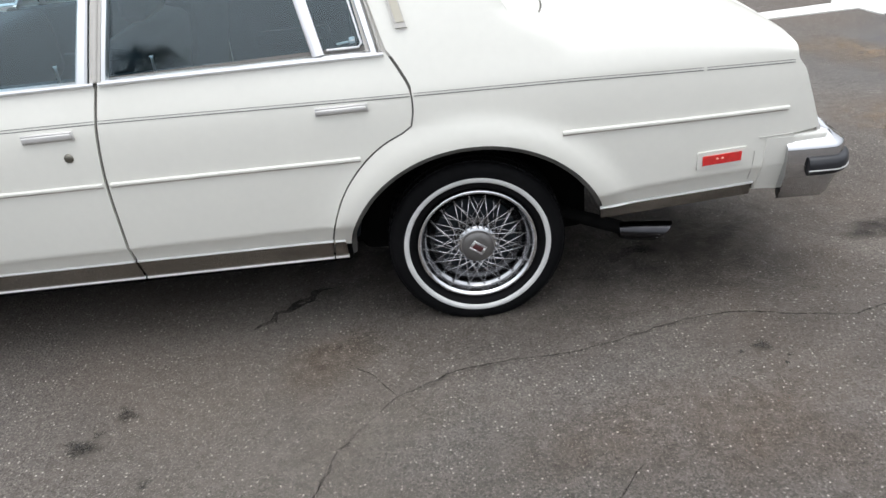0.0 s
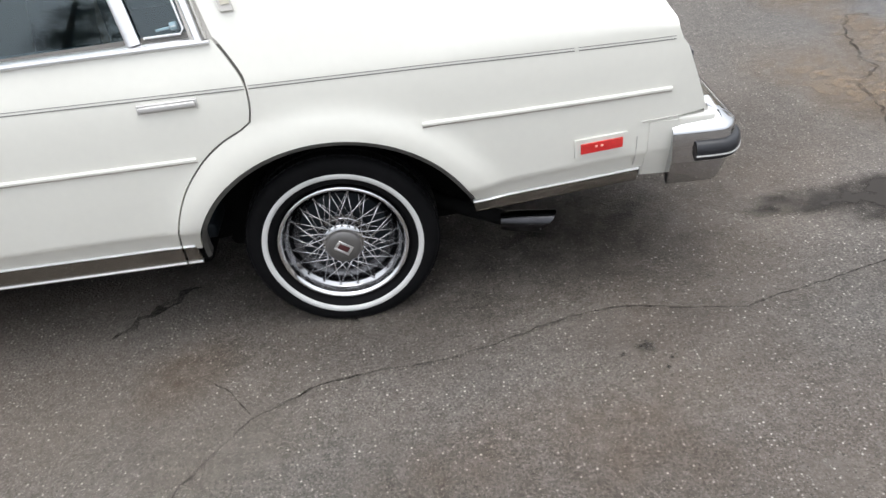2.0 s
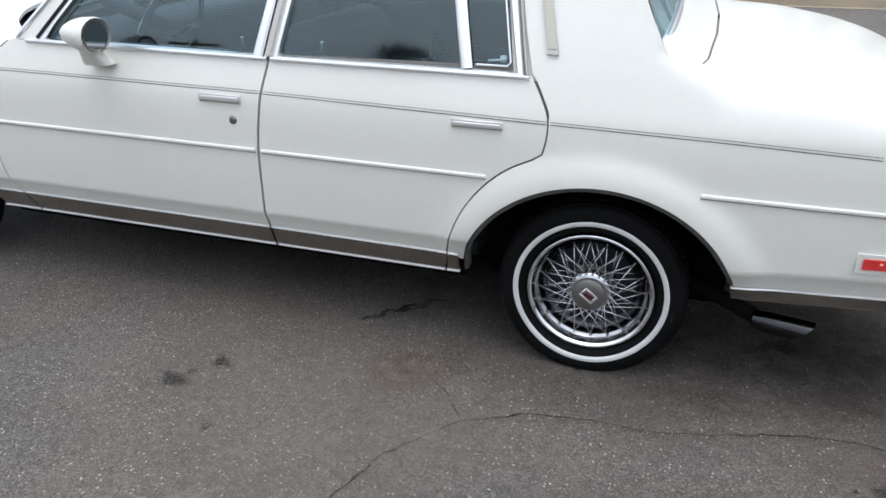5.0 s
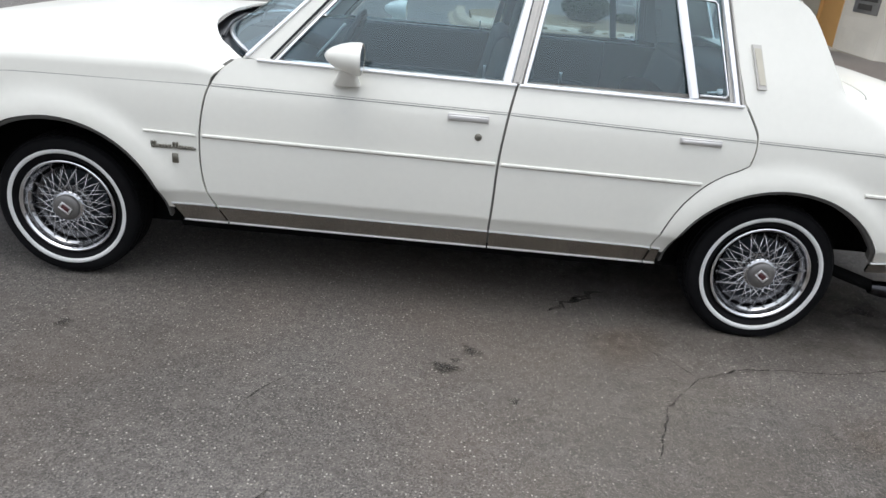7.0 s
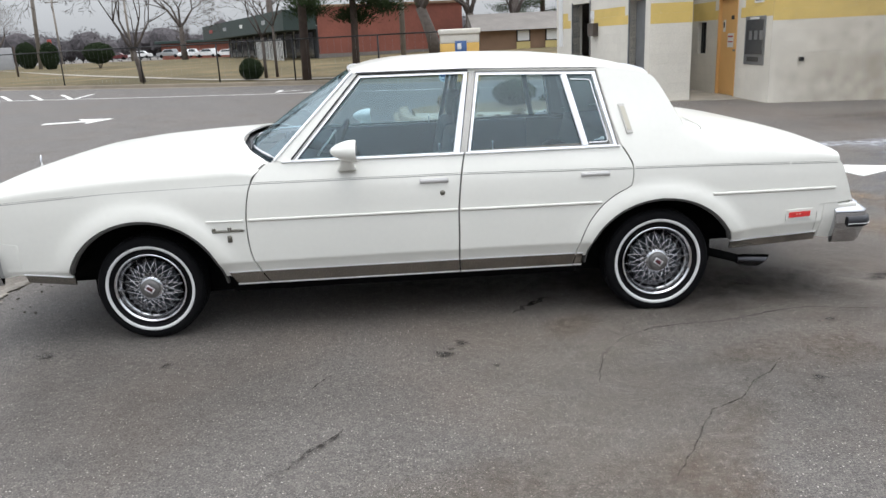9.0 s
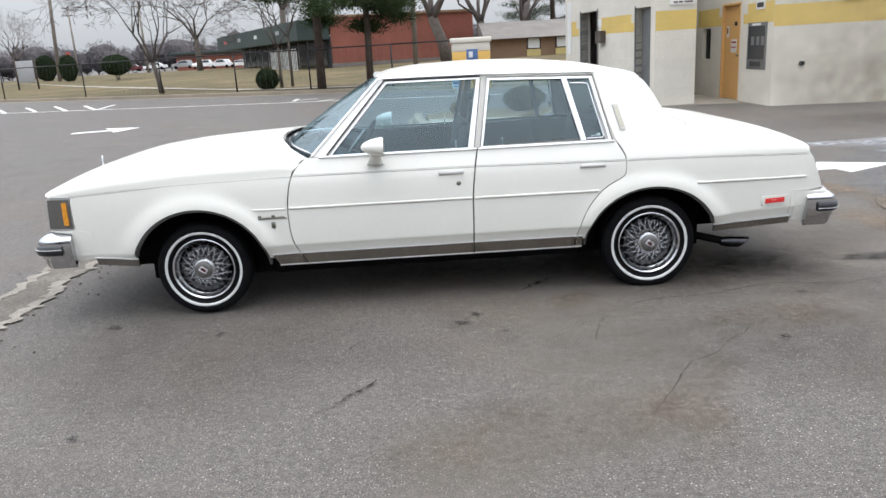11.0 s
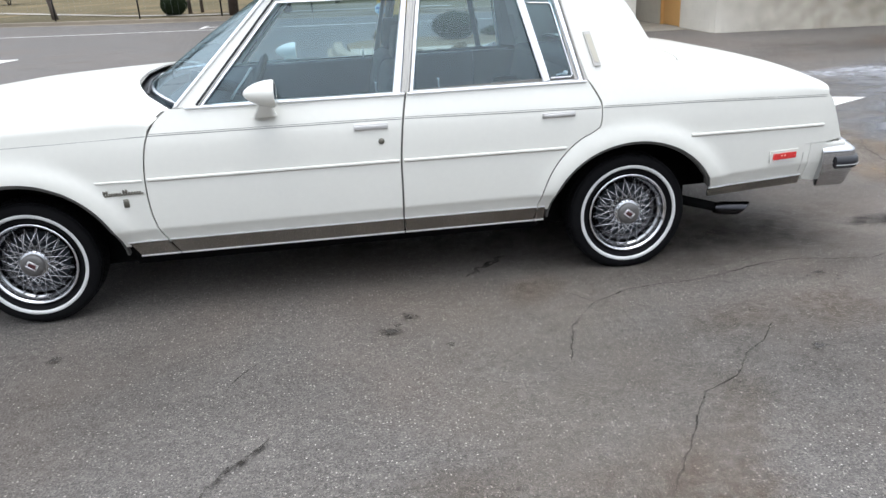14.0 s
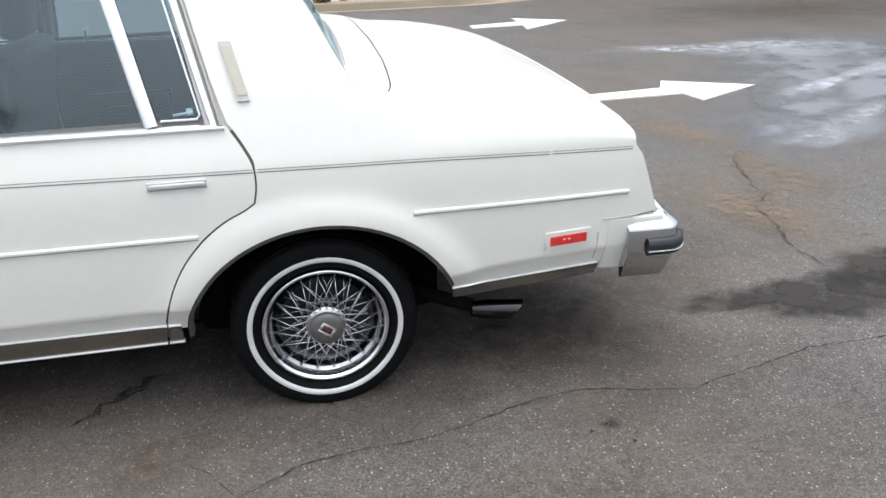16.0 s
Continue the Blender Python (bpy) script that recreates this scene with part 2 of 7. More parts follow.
def surface_panel(poly, place, step=0.035, gap=0.0025, lip=0.014, side=-1):
    """A sheet panel with the outline poly in (x, v), laid on the surface place(x, v), its edges turned in by lip."""
    keep_x, keep_z = [], []
    loop = densify(poly, step)
    if gap:
        loop = inset(loop, gap)
    rows = CREASE_ROWS if lip and step < 0.05 else ()
    if rows:
        cut = []
        for (x0, z0), (x1, z1) in zip(loop, loop[1:] + loop[:1]):
            cut.append((x0, z0))
            hits = []
            for h in rows:
                c0, c1 = z0 - h - crease_rise(x0), z1 - h - crease_rise(x1)
                if c0 * c1 < 0 and min(abs(c0), abs(c1)) > 0.001:
                    hits.append(c0 / (c0 - c1))
            cut += [(x0 + (x1 - x0) * t, z0 + (z1 - z0) * t) for t in sorted(hits)]
        loop = cut
    P = np.array(loop)
    lo, hi = P.min(0), P.max(0)
    gx, gy = np.meshgrid(np.arange(lo[0] + step / 2, hi[0], step), np.arange(lo[1] + step / 2, hi[1], step))
    gx, gy = gx.ravel(), gy.ravel()
    keep = inside(gx, gy, loop)
    gx, gy = gx[keep], gy[keep]
    if len(gx):
        d = np.sqrt((gx[:, None] - P[None, :, 0]) ** 2 + (gy[:, None] - P[None, :, 1]) ** 2).min(1)
        gx, gy = gx[d > step * 0.45], gy[d > step * 0.45]
    for h in rows:
        rx = np.arange(lo[0] + 0.003, hi[0], step)
        rz = np.array([h + crease_rise(x) for x in rx])
        if len(gx):
            near = np.interp(gx, rx, rz)
            far = np.abs(gy - near) > step * 0.35
            gx, gy = gx[far], gy[far]
        ok = inside(rx, rz, loop)
        rx, rz = rx[ok], rz[ok]
        if len(rx):
            ok = np.sqrt((rx[:, None] - P[None, :, 0]) ** 2 + (rz[:, None] - P[None, :, 1]) ** 2).min(1) > 0.006
            keep_x.append(rx[ok])
            keep_z.append(rz[ok])
    if rows and keep_x:
        gx, gy = np.concatenate([gx] + keep_x), np.concatenate([gy] + keep_z)
    pts = [Vector(p) for p in loop] + [Vector((a, b)) for a, b in zip(gx, gy)]
    n = len(loop)
    verts, edges, faces, _, _, _ = geometry.delaunay_2d_cdt(pts, [(i, (i + 1) % n) for i in range(n)], [], 1, 1e-6)
    bm = bmesh.new()
    vs = [bm.verts.new(place(v.x, v.y)) for v in verts]

    def normal(v):
        e = 1e-3
        a = Vector(place(v.x + e, v.y)) - Vector(place(v.x - e, v.y))
        b = Vector(place(v.x, v.y + e)) - Vector(place(v.x, v.y - e))
        return a.cross(b).normalized()

    for fc in faces:
        try:
            bm.faces.new([vs[i] for i in fc])
        except ValueError:
            pass
    bm.normal_update()
    for fc in bm.faces:
        c = [v for v in fc.verts][0]
        if fc.normal.dot(normal(verts[vs.index(c)])) < 0:
            flip = True
        else:
            flip = False
        break
    if flip:
        bmesh.ops.reverse_faces(bm, faces=bm.faces[:])
    if lip:
        rim = [e for e in bm.edges if len(e.link_faces) == 1]
        index = {v: i for i, v in enumerate(vs)}
        low = {}
        for e in rim:
            for v in e.verts:
                if v not in low:
                    low[v] = bm.verts.new(v.co - normal(verts[index[v]]) * lip)
        for e in rim:
            a, b = e.verts
            l0 = e.link_faces[0].loops
            order = [lp.vert for lp in l0]
            i = order.index(a)
            if order[(i + 1) % len(order)] == b:
                a, b = b, a
            bm.faces.new((a, b, low[b], low[a]))
            e.smooth = False
    if side > 0:
        mirror_bm(bm)
    return bm


def mirror_bm(bm):
    for v in bm.verts:
        v.co.y = -v.co.y
    bmesh.ops.reverse_faces(bm, faces=bm.faces[:])
    return bm


def sweep(path, normals, profile, closed=False, side=-1, caps=True):
    """Sweeps a profile of (across, out) pairs along a path; normals point out of the surface."""
    bm = bmesh.new()
    path = [Vector(p) for p in path]
    rings = []
    m = len(path)
    for i, p in enumerate(path):
        a = path[(i - 1) % m] if closed or i else path[0]
        b = path[(i + 1) % m] if closed or i < m - 1 else path[-1]
        d = (b - a).normalized()
        nn = Vector(normals[i])
        nn = (nn - d * nn.dot(d)).normalized()
        c = nn.cross(d)
        rings.append([bm.verts.new(p + c * u + nn * o) for u, o in profile])
    k = len(profile)
    for i in range(m if closed else m - 1):
        r0, r1 = rings[i], rings[(i + 1) % m]
        for j in range(k):
            bm.faces.new((r0[j], r0[(j + 1) % k], r1[(j + 1) % k], r1[j]))
    if caps and not closed:
        bm.faces.new(rings[0][::-1])
        bm.faces.new(rings[-1])
    bmesh.ops.recalc_face_normals(bm, faces=bm.faces[:])
    sharp_by_angle(bm, 40)
    if side > 0:
        mirror_bm(bm)
    return bm


BALLS = {}


def ball(bm, level, place):
    """A low ball whose points go through place()."""
    if level not in BALLS:
        t = bmesh.new()
        bmesh.ops.create_icosphere(t, subdivisions=level, radius=1.0)
        BALLS[level] = ([v.co.copy() for v in t.verts], [[v.index for v in fc.verts] for fc in t.faces])
        t.free()
    pts, faces = BALLS[level]
    vs = [bm.verts.new(place(p)) for p in pts]
    for fc in faces:
        bm.faces.new([vs[i] for i in fc])


def half_round(w, h):
    return [(-w / 2, -0.004), (-w / 2, h * 0.45), (-w * 0.3, h * 0.9), (0, h), (w * 0.3, h * 0.9), (w / 2, h * 0.45), (w / 2, -0.004)]


def slab(bm, poly, z0, z1):
    """Upright prism over a plan outline."""
    a = [bm.verts.new((x, y, z0)) for x, y in poly]
    b = [bm.verts.new((x, y, z1)) for x, y in poly]
    n = len(poly)
    bm.faces.new(b)
    bm.faces.new(a[::-1])
    for i in range(n):
        bm.faces.new((a[i], a[(i + 1) % n], b[(i + 1) % n], b[i]))
    return bm

# ---- the car: its form ----
SH_X = [-2.3, -1.95, -1.49, -0.78, 0.32, 1.22, 1.7, 2.4]
SH_Z = [0.790, 0.818, 0.848, 0.857, 0.850, 0.832, 0.824, 0.799]
SIDE_Z = [0.26, 0.30, 0.365, 0.405, 0.424, 0.434, 0.55, 0.66, 0.75, 0.83, 0.95, 1.01, 1.06, 1.15, 1.25, 1.36]
SIDE_Y = [0.818, 0.832, 0.858, 0.874, 0.883, 0.890, 0.896, 0.897, 0.894, 0.885, 0.842, 0.818, 0.797, 0.757, 0.714, 0.668]
TOP_X = [-2.3, -2.22, -2.1, -1.9, -1.6, -1.25, -0.85, -0.6, 1.3, 1.5, 1.6, 1.9, 2.1, 2.25, 2.36, 2.45]
TOP_Z = [0.815, 0.865, 0.912, 0.960, 0.995, 1.016, 1.032, 1.035, 1.035, 1.028, 1.023, 1.004, 0.967, 0.922, 0.868, 0.81]
ARCHES = ((1.390, 0.30, 0.411, 0.359), (-1.360, 0.30, 0.412, 0.388))


def taper(x):
    if x > 1.5:
        return 1 - 0.035 * ((x - 1.5) / 0.85) ** 2
    if x < -1.45:
        return 1 - 0.10 * ((-1.45 - x) / 0.8) ** 2
    return 1.0


def smooth_table(x, xs, ys, w=0.02):
    return sum(table(x + d * w, xs, ys) * k for d, k in ((-2, 1), (-1, 2), (0, 3), (1, 2), (2, 1))) / 9


def crease_rise(x):
    """The lower crease climbs towards the tail."""
    return 0.036 * smooth01((x - 1.40) / 0.9)


def half_width(x, z):
    zz = z - crease_rise(x) * (1 - smooth01((z - 0.50) / 0.14))
    y = smooth_table(zz, SIDE_Z, SIDE_Y, 0.010 if z > 0.6 else 0.0012) * taper(x)
    for cx, cz, rx, rz in ARCHES:
        d = math.hypot((x - cx) / rx, (z - cz) / rz)
        dist = (d - 1) * 0.38
        if z < 0.8:
            y += 0.023 * (1 - smooth01((dist - 0.018) / 0.085)) * smooth01((z - 0.33) / 0.16)
    return y


def body(x, v, out=0.0):
    """The near side: v is the height up to the shoulder; above it v - shoulder runs from 0 to 1 at the car's middle."""
    zs = smooth_table(x, SH_X, SH_Z, 0.05)
    if v <= zs:
        return Vector((x, -half_width(x, v) - out, v))
    a = min(v - zs, 1.0) * math.pi / 2
    n = 3.1 + 1.3 * smooth01(x / 1.5) + 9 * smooth01((x - 1.0) / 0.3) * (1 - smooth01((x - 1.50) / 0.22))
    h = smooth_table(x, TOP_X, TOP_Z, 0.03) - zs
    u = min(v - zs, 1.0)
    if x < 0:
        # the fender falls away to the foot of the windscreen pillar
        h *= 1 - 0.38 * smooth01((x + 0.90) / 0.25) * (1 - smooth01((u - 0.40) / 0.2))
    if u > 0.5:
        c = math.cos(math.pi / 4) ** (2 / n) * (1 - u) / 0.5
        z = zs + h * (1 - c ** n) ** (1 / n)
    else:
        c = math.cos(a) ** (2 / n)
        z = zs + h * math.sin(a) ** (2 / n)
    w = half_width(x, zs) * (1 - smooth01(x / 1.5)) + half_width(x, z) * smooth01(x / 1.5)
    return Vector((x, -w * c - out, z))


def shoulder(x):
    return smooth_table(x, SH_X, SH_Z, 0.05)


def side_wall(x, z, out=0.0):
    """The door and pillar surface from sill to roof rail."""
    return Vector((x, -half_width(x, z) - out, z))


RISE = 0.566
DECK = 0.355  # how far up the shoulder the lid begins


def quarter_wall(x, w, out=0.0):
    """Quarter panel and roof pillar in one sheet: up the pillar ahead of x = 1.5, over to the deck behind it."""
    zs = shoulder(x)
    if w <= zs:
        return body(x, w, out)
    k = smooth01((x - 1.49) / 0.09)
    up = side_wall(x, zs + (w - zs) * RISE, out)
    if k <= 0:
        return up
    over = body(x, zs + DECK * min(1.0, (w - zs) / DECK) ** 4, out)
    return up.lerp(over, k)


def on(fn, pts, out=0.0):
    return [fn(x, z, out) for x, z in pts]


def outward(fn, pts):
    r = []
    for x, z in pts:
        e = 0.004
        a = Vector(fn(x + e, z)) - Vector(fn(x - e, z))
        b = Vector(fn(x, z + e)) - Vector(fn(x, z - e))
        r.append(a.cross(b).normalized())
    return r


def arch(i, z_front, z_rear, grow=0.0, n=40):
    cx, cz, rx, rz = ARCHES[i]
    rx, rz = rx + grow, rz + grow
    a0 = math.pi - math.asin((z_front - cz) / rz)
    a1 = math.asin((z_rear - cz) / rz)
    return [(cx + rx * math.cos(a0 + (a1 - a0) * k / n), cz + rz * math.sin(a0 + (a1 - a0) * k / n)) for k in range(n + 1)]


# cut lines, in (x, z) from bottom to top
CUT_A = curve([(-0.722, 0.300), (-0.745, 0.345), (-0.783, 0.42), (-0.803, 0.50), (-0.809, 0.60), (-0.804, 0.70), (-0.786, 0.80), (-0.762, 0.862), (-0.728, 0.910), (-0.676, 0.952)], 6)
CUT_B = curve([(0.300, 0.300), (0.297, 0.40), (0.300, 0.52), (0.303, 0.66), (0.315, 0.78), (0.327, 0.86), (0.345, 0.948)], 6)
CUT_C = curve([(0.918, 0.300), (0.930, 0.37), (0.962, 0.475), (1.005, 0.56), (1.066, 0.633), (1.130, 0.683), (1.195, 0.715)], 6) + curve([(1.222, 0.733), (1.232, 0.78), (1.230, 0.838), (1.205, 0.893), (1.172, 0.948)], 6)
SILL = 0.352

car = thing("car", "cream-white four-door sedan with wire wheels parked on asphalt", "car", at=(0, 0, -0.017))


def between(line, lo, hi):
    return [p for p in line if lo <= p[1] <= hi]


def strip(name, pts, w, h, mat, parent, label="", side=-1, fn=side_wall, closed=False, out=0.0):
    pts = densify(pts, 0.05, closed)
    return part(name, sweep(on(fn, pts, out), outward(fn, pts), half_round(w, h), closed, side), mat, parent, label)


def ring_frame(name, outer, inner, mat, parent, side=-1, out=0.010, depth=0.022, label=""):
    """A flat frame between two loops with the same number of corners."""
    bm = bmesh.new()
    n = len(outer)
    A, B = [], []
    for i in range(n):
        for k in range(8):
            t = k / 8
            A.append(tuple(np.array(outer[i]) * (1 - t) + np.array(outer[(i + 1) % n]) * t))
            B.append(tuple(np.array(inner[i]) * (1 - t) + np.array(inner[(i + 1) % n]) * t))
    m = len(A)
    lay = []
    for f0, o in ((0, out - depth), (0, out * 0.5), (0.18, out), (0.82, out), (1, out * 0.4), (1, out - depth)):
        lay.append([bm.verts.new(side_wall(*(np.array(a) * (1 - f0) + np.array(b) * f0), o)) for a, b in zip(A, B)])
    for l0, l1 in zip(lay, lay[1:]):
        for i in range(m):
            bm.faces.new((l0[i], l0[(i + 1) % m], l1[(i + 1) % m], l1[i]))
    bmesh.ops.recalc_face_normals(bm, faces=bm.faces[:])
    sharp_by_angle(bm, 35)
    if side > 0:
        mirror_bm(bm)
    return part(name, bm, mat, parent, label)


def pane(name, poly, parent, side=-1, out=-0.012, fn=side_wall, label=""):
    bm = surface_panel(poly, lambda x, z: fn(x, z, out), 0.06, 0, 0, side)
    return part(name, bm, TINT, parent, label)


def bent_handle(parent, x0, x1, z0, z1, side):
    """A flat pull flap over a shallow dark slot, in a slim raised frame."""
    y = -half_width((x0 + x1) / 2, (z0 + z1) / 2)
    bm = bmesh.new()
    for a, b, c, d in ((x0 - 0.004, x1 + 0.004, z1 - 0.003, z1 + 0.001), (x0 - 0.004, x0, z0, z1 - 0.003), (x1, x1 + 0.004, z0, z1 - 0.003)):
        box_bm((a, y - 0.008, c), (b, y + 0.003, d), 0.0012, 1, bm)
    frame_bm = mirror_bm(bm) if side > 0 else bm
    handle = part("door_handle", frame_bm, HANDLE, parent, "flat bright metal pull handle")
    bm = box_bm((x0, y - 0.013, z0 + 0.006), (x1, y + 0.002, z1 - 0.0035), 0.003, 2)
    part("pull_flap", mirror_bm(bm) if side > 0 else bm, HANDLE, handle)
    bm = box_bm((x0 + 0.001, y - 0.003, z0), (x1 - 0.001, y + 0.002, z0 + 0.0055), 0.001, 1)
    part("handle_slot", mirror_bm(bm) if side > 0 else bm, PILLAR, handle)
    return handle


# ---- body panels of each side ----
for side in (-1, 1):
    top_a = 0.40
    # front fender
    edge_front = [(-2.095, 0.42), (-2.097, 0.60), (-2.10, 0.79), (-2.238, 0.794), (-2.252, shoulder(-2.25) + 0.06), (-2.264, shoulder(-2.26) + 0.2), (-2.268, shoulder(-2.268) + top_a)]
    rear_edge = [p for p in CUT_A if SILL <= p[1] <= 0.845]
    outline = [(-2.095, 0.42), (-1.74, 0.405)] + arch(1, 0.405, SILL)[1:] + rear_edge + [(-0.735, shoulder(-0.735) + 0.117), (-0.700, shoulder(-0.70) + 0.30), (-0.676, shoulder(-0.676) + top_a)]
    outline += [(x, shoulder(x) + top_a) for x in np.linspace(-0.75, -2.1, 15)] + edge_front[::-1][:-1]
    fender = part("front_fender", surface_panel(outline, body, 0.035, 0.0025, 0.016, side), PAINT, car)
    # front door
    outline = [p for p in CUT_A if p[1] >= SILL - 0.07][::-1] + [p for p in CUT_B if p[1] >= SILL - 0.07]
    outline = between(outline, SILL, 0.96)
    fdoor = part("front_door", surface_panel(outline, side_wall, 0.035, 0.0045, 0.018, side), PAINT, car)
    outline = between(CUT_B, SILL, 0.96)[::-1] + between(CUT_C, SILL, 0.96)
    rdoor = part("rear_door", surface_panel(outline, side_wall, 0.035, 0.0045, 0.018, side), PAINT, car)
    # quarter panel
    cut = between(CUT_C, SILL, 0.835)
    outline = arch(0, SILL, 0.395)[::-1] + cut + [(1.24, shoulder(1.24) - 0.0005)]
    # the pillar behind the door grows out of the quarter in one sheet
    rear = curve([(1.30, 1.318), (1.355, 1.296), (1.392, 1.262), (1.432, 1.195), (1.480, 1.10), (1.510, 1.050)], 6)
    pillar = [(x + 0.004, z) for x, z in CUT_C if 0.842 < z < 0.94] + [(1.172, 0.948), (1.140, 1.06), (1.113, 1.18), (1.086, 1.30), (1.078, 1.342)] + rear
    outline = outline[:-1] + [(x, shoulder(x) + (z - shoulder(x)) / RISE) for x, z in pillar] + [(1.535, shoulder(1.53) + DECK - 0.02), (1.57, shoulder(1.57) + DECK - 0.01), (1.62, shoulder(1.6) + DECK)] + [(x, shoulder(x) + DECK) for x in np.linspace(1.75, 2.3, 7)]
    outline += [(2.352, shoulder(2.35) + DECK), (2.357, shoulder(2.35) + DECK - 0.05), (2.360, shoulder(2.35)), (2.384, 0.77), (2.416, 0.68), (2.450, 0.58), (2.37, 0.57), (2.37, 0.378), (2.276, 0.378), (2.276, 0.411)]
    quarter = part("quarter_panel", surface_panel(outline[::-1], quarter_wall, 0.032, 0.0006, 0.016, side), PAINT, car)
    sail = quarter
    # dark metal just behind the skin, seen in the gaps
    back = [(-0.86, 0.31)] + [(-0.88, 0.6), (-0.84, 0.84), (-0.70, 0.94), (1.14, 0.965), (1.215, 0.955), (1.29, 0.82), (1.27, 0.72), (1.1, 0.62), (0.99, 0.48), (0.96, 0.31)]
    part("inner_panel", surface_panel(back, lambda x, z: side_wall(x, z, -0.010), 0.06, 0, 0, side), GAP, car)

    # side mouldings
    strip("side_moulding", [(-1.013, 0.663), (-0.822, 0.660)], 0.009, 0.006, PAINT, fender, "slim white rub moulding", side)
    strip("side_moulding", [(-0.795, 0.662), (0.292, 0.657)], 0.012, 0.008, PAINT, fdoor, "slim white rub moulding", side)
    strip("side_moulding", [(0.315, 0.656), (1.060, 0.652)], 0.012, 0.008, PAINT, rdoor, "slim white rub moulding", side)
    strip("side_moulding", [(1.660, 0.664), (2.342, 0.657)], 0.012, 0.008, PAINT, quarter, "slim white rub moulding", side)
    for own, p0, p1 in ((fdoor, (-0.795, 0.6545), (0.292, 0.6495)), (rdoor, (0.315, 0.6485), (1.060, 0.6445)), (quarter, (1.660, 0.6565), (2.342, 0.6495))):
        strip("moulding_foot", [p0, p1], 0.003, 0.003, WORN, own, "worn pinkish adhesive edge", side)
    # pinstripes
    for own, x0, x1 in ((fender, -2.11, -0.776), (fdoor, -0.766, 0.320), (rdoor, 0.330, 1.226), (quarter, 1.238, 2.075), (quarter, 2.086, 2.348)):
        for dz, wd in ((0.0, 0.0014), (-0.0075, 0.0024)):
            pts = [(x, shoulder(x) - 0.004 + dz) for x in np.linspace(x0, x1, 16)]
            P = on(body, pts, 0.0004)
            bm = sweep(P, outward(side_wall, pts), [(-wd / 2, -0.001), (-wd / 2, 0.0004), (wd / 2, 0.0004), (wd / 2, -0.001)], False, side)
            part("pinstripe", bm, STRIPE, own)
    # satin rocker mouldings with bright edges
    def rocker(own, x0t, x0b, x1t, x1b, zt0, zt1, zb0, zb1, foot=True):
        poly = [(x0b, zb0), (x1b, zb1), (x1t, zt1), (x0t, zt0)]
        part("rocker_moulding", surface_panel(poly, lambda x, z: side_wall(x, z, 0.004), 0.06, 0.001, 0.012, side), SATIN, own, "taupe satin metal moulding")
        strip("bright_edge", [(x0t, zt0 + 0.002), (x1t, zt1 + 0.002)], 0.005, 0.007, BRIGHT, own, "", side)
        if foot:
            strip("bright_edge", [(x0b, zb0 - 0.002), (x1b, zb1 - 0.002)], 0.008, 0.010, BRIGHT, own, "", side)

    xa = lambda z: table(z, [p[1] for p in CUT_A], [p[0] for p in CUT_A])
    xb = lambda z: table(z, [p[1] for p in CUT_B], [p[0] for p in CUT_B])
    xc = lambda z: table(z, [p[1] for p in CUT_C], [p[0] for p in CUT_C])
    rocker(fender, -0.935, -0.898, xa(0.375) - 0.003, xa(0.305) - 0.003, 0.376, 0.376, 0.304, 0.304)
    rocker(fdoor, xa(0.375) + 0.003, xa(0.305) + 0.003, xb(0.375) - 0.003, xb(0.305) - 0.003, 0.376, 0.374, 0.304, 0.302)
    rocker(rdoor, xb(0.375) + 0.003, xb(0.305) + 0.003, xc(0.375) - 0.002, xc(0.305) - 0.002, 0.374, 0.370, 0.302, 0.300)
    rocker(quarter, xc(0.375) + 0.003, xc(0.305) + 0.003, 0.968, 0.966, 0.370, 0.370, 0.300, 0.300)
    rocker(quarter, 1.779, 1.786, 2.272, 2.270, 0.389, 0.407, 0.340, 0.360, False)
    rocker(fender, -2.003, -1.995, -1.735, -1.742, 0.422, 0.404, 0.372, 0.350, False)
    # rolled wheel-arch lips
    for i, own, z0, z1 in ((0, quarter, 0.38, 0.40), (1, fender, 0.41, 0.38)):
        pts = arch(i, *((0.304, z1) if i == 0 else (z0, 0.306)), -0.002)
        part("wheel_lip", sweep(on(side_wall, pts, -0.006), outward(side_wall, pts), [(-0.014, -0.03), (-0.012, -0.004), (-0.006, 0.001), (0.000, 0.003), (0.004, -0.02)], False, side), LIP, own, "dark grey arch lip")
        inner = []
        for x, z in arch(i, 0.385, 0.385, 0.004, 28):
            inner.append((x, z))
        bm = bmesh.new()
        rows = []
        for d in (0.016, 0.10, 0.30):
            rows.append([bm.verts.new((x, -(half_width(x, max(z, 0.36)) - d), z + (0.03 if d > 0.05 else 0))) for x, z in inner])
        for r0, r1 in zip(rows, rows[1:]):
            for k in range(len(r0) - 1):
                bm.faces.new((r0[k], r0[k + 1], r1[k + 1], r1[k]))
        back_z = [bm.verts.new((v.co.x, v.co.y, 0.20)) for v in rows[-1]]
        for k in range(len(back_z) - 1):
            bm.faces.new((rows[-1][k], rows[-1][k + 1], back_z[k + 1], back_z[k]))
        if side > 0:
            mirror_bm(bm)
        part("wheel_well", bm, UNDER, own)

    # window frames and glass
    ring_frame("window_frame", [(-0.545, 0.947), (0.322, 0.942), (0.392, 1.350), (-0.180, 1.356)], [(-0.520, 0.956), (0.288, 0.952), (0.364, 1.338), (-0.174, 1.342)], BRIGHT, fdoor, side, label="bright metal window frame")
    pane("window", [(-0.514, 0.951), (0.286, 0.947), (0.363, 1.338), (-0.172, 1.341)], fdoor, side)
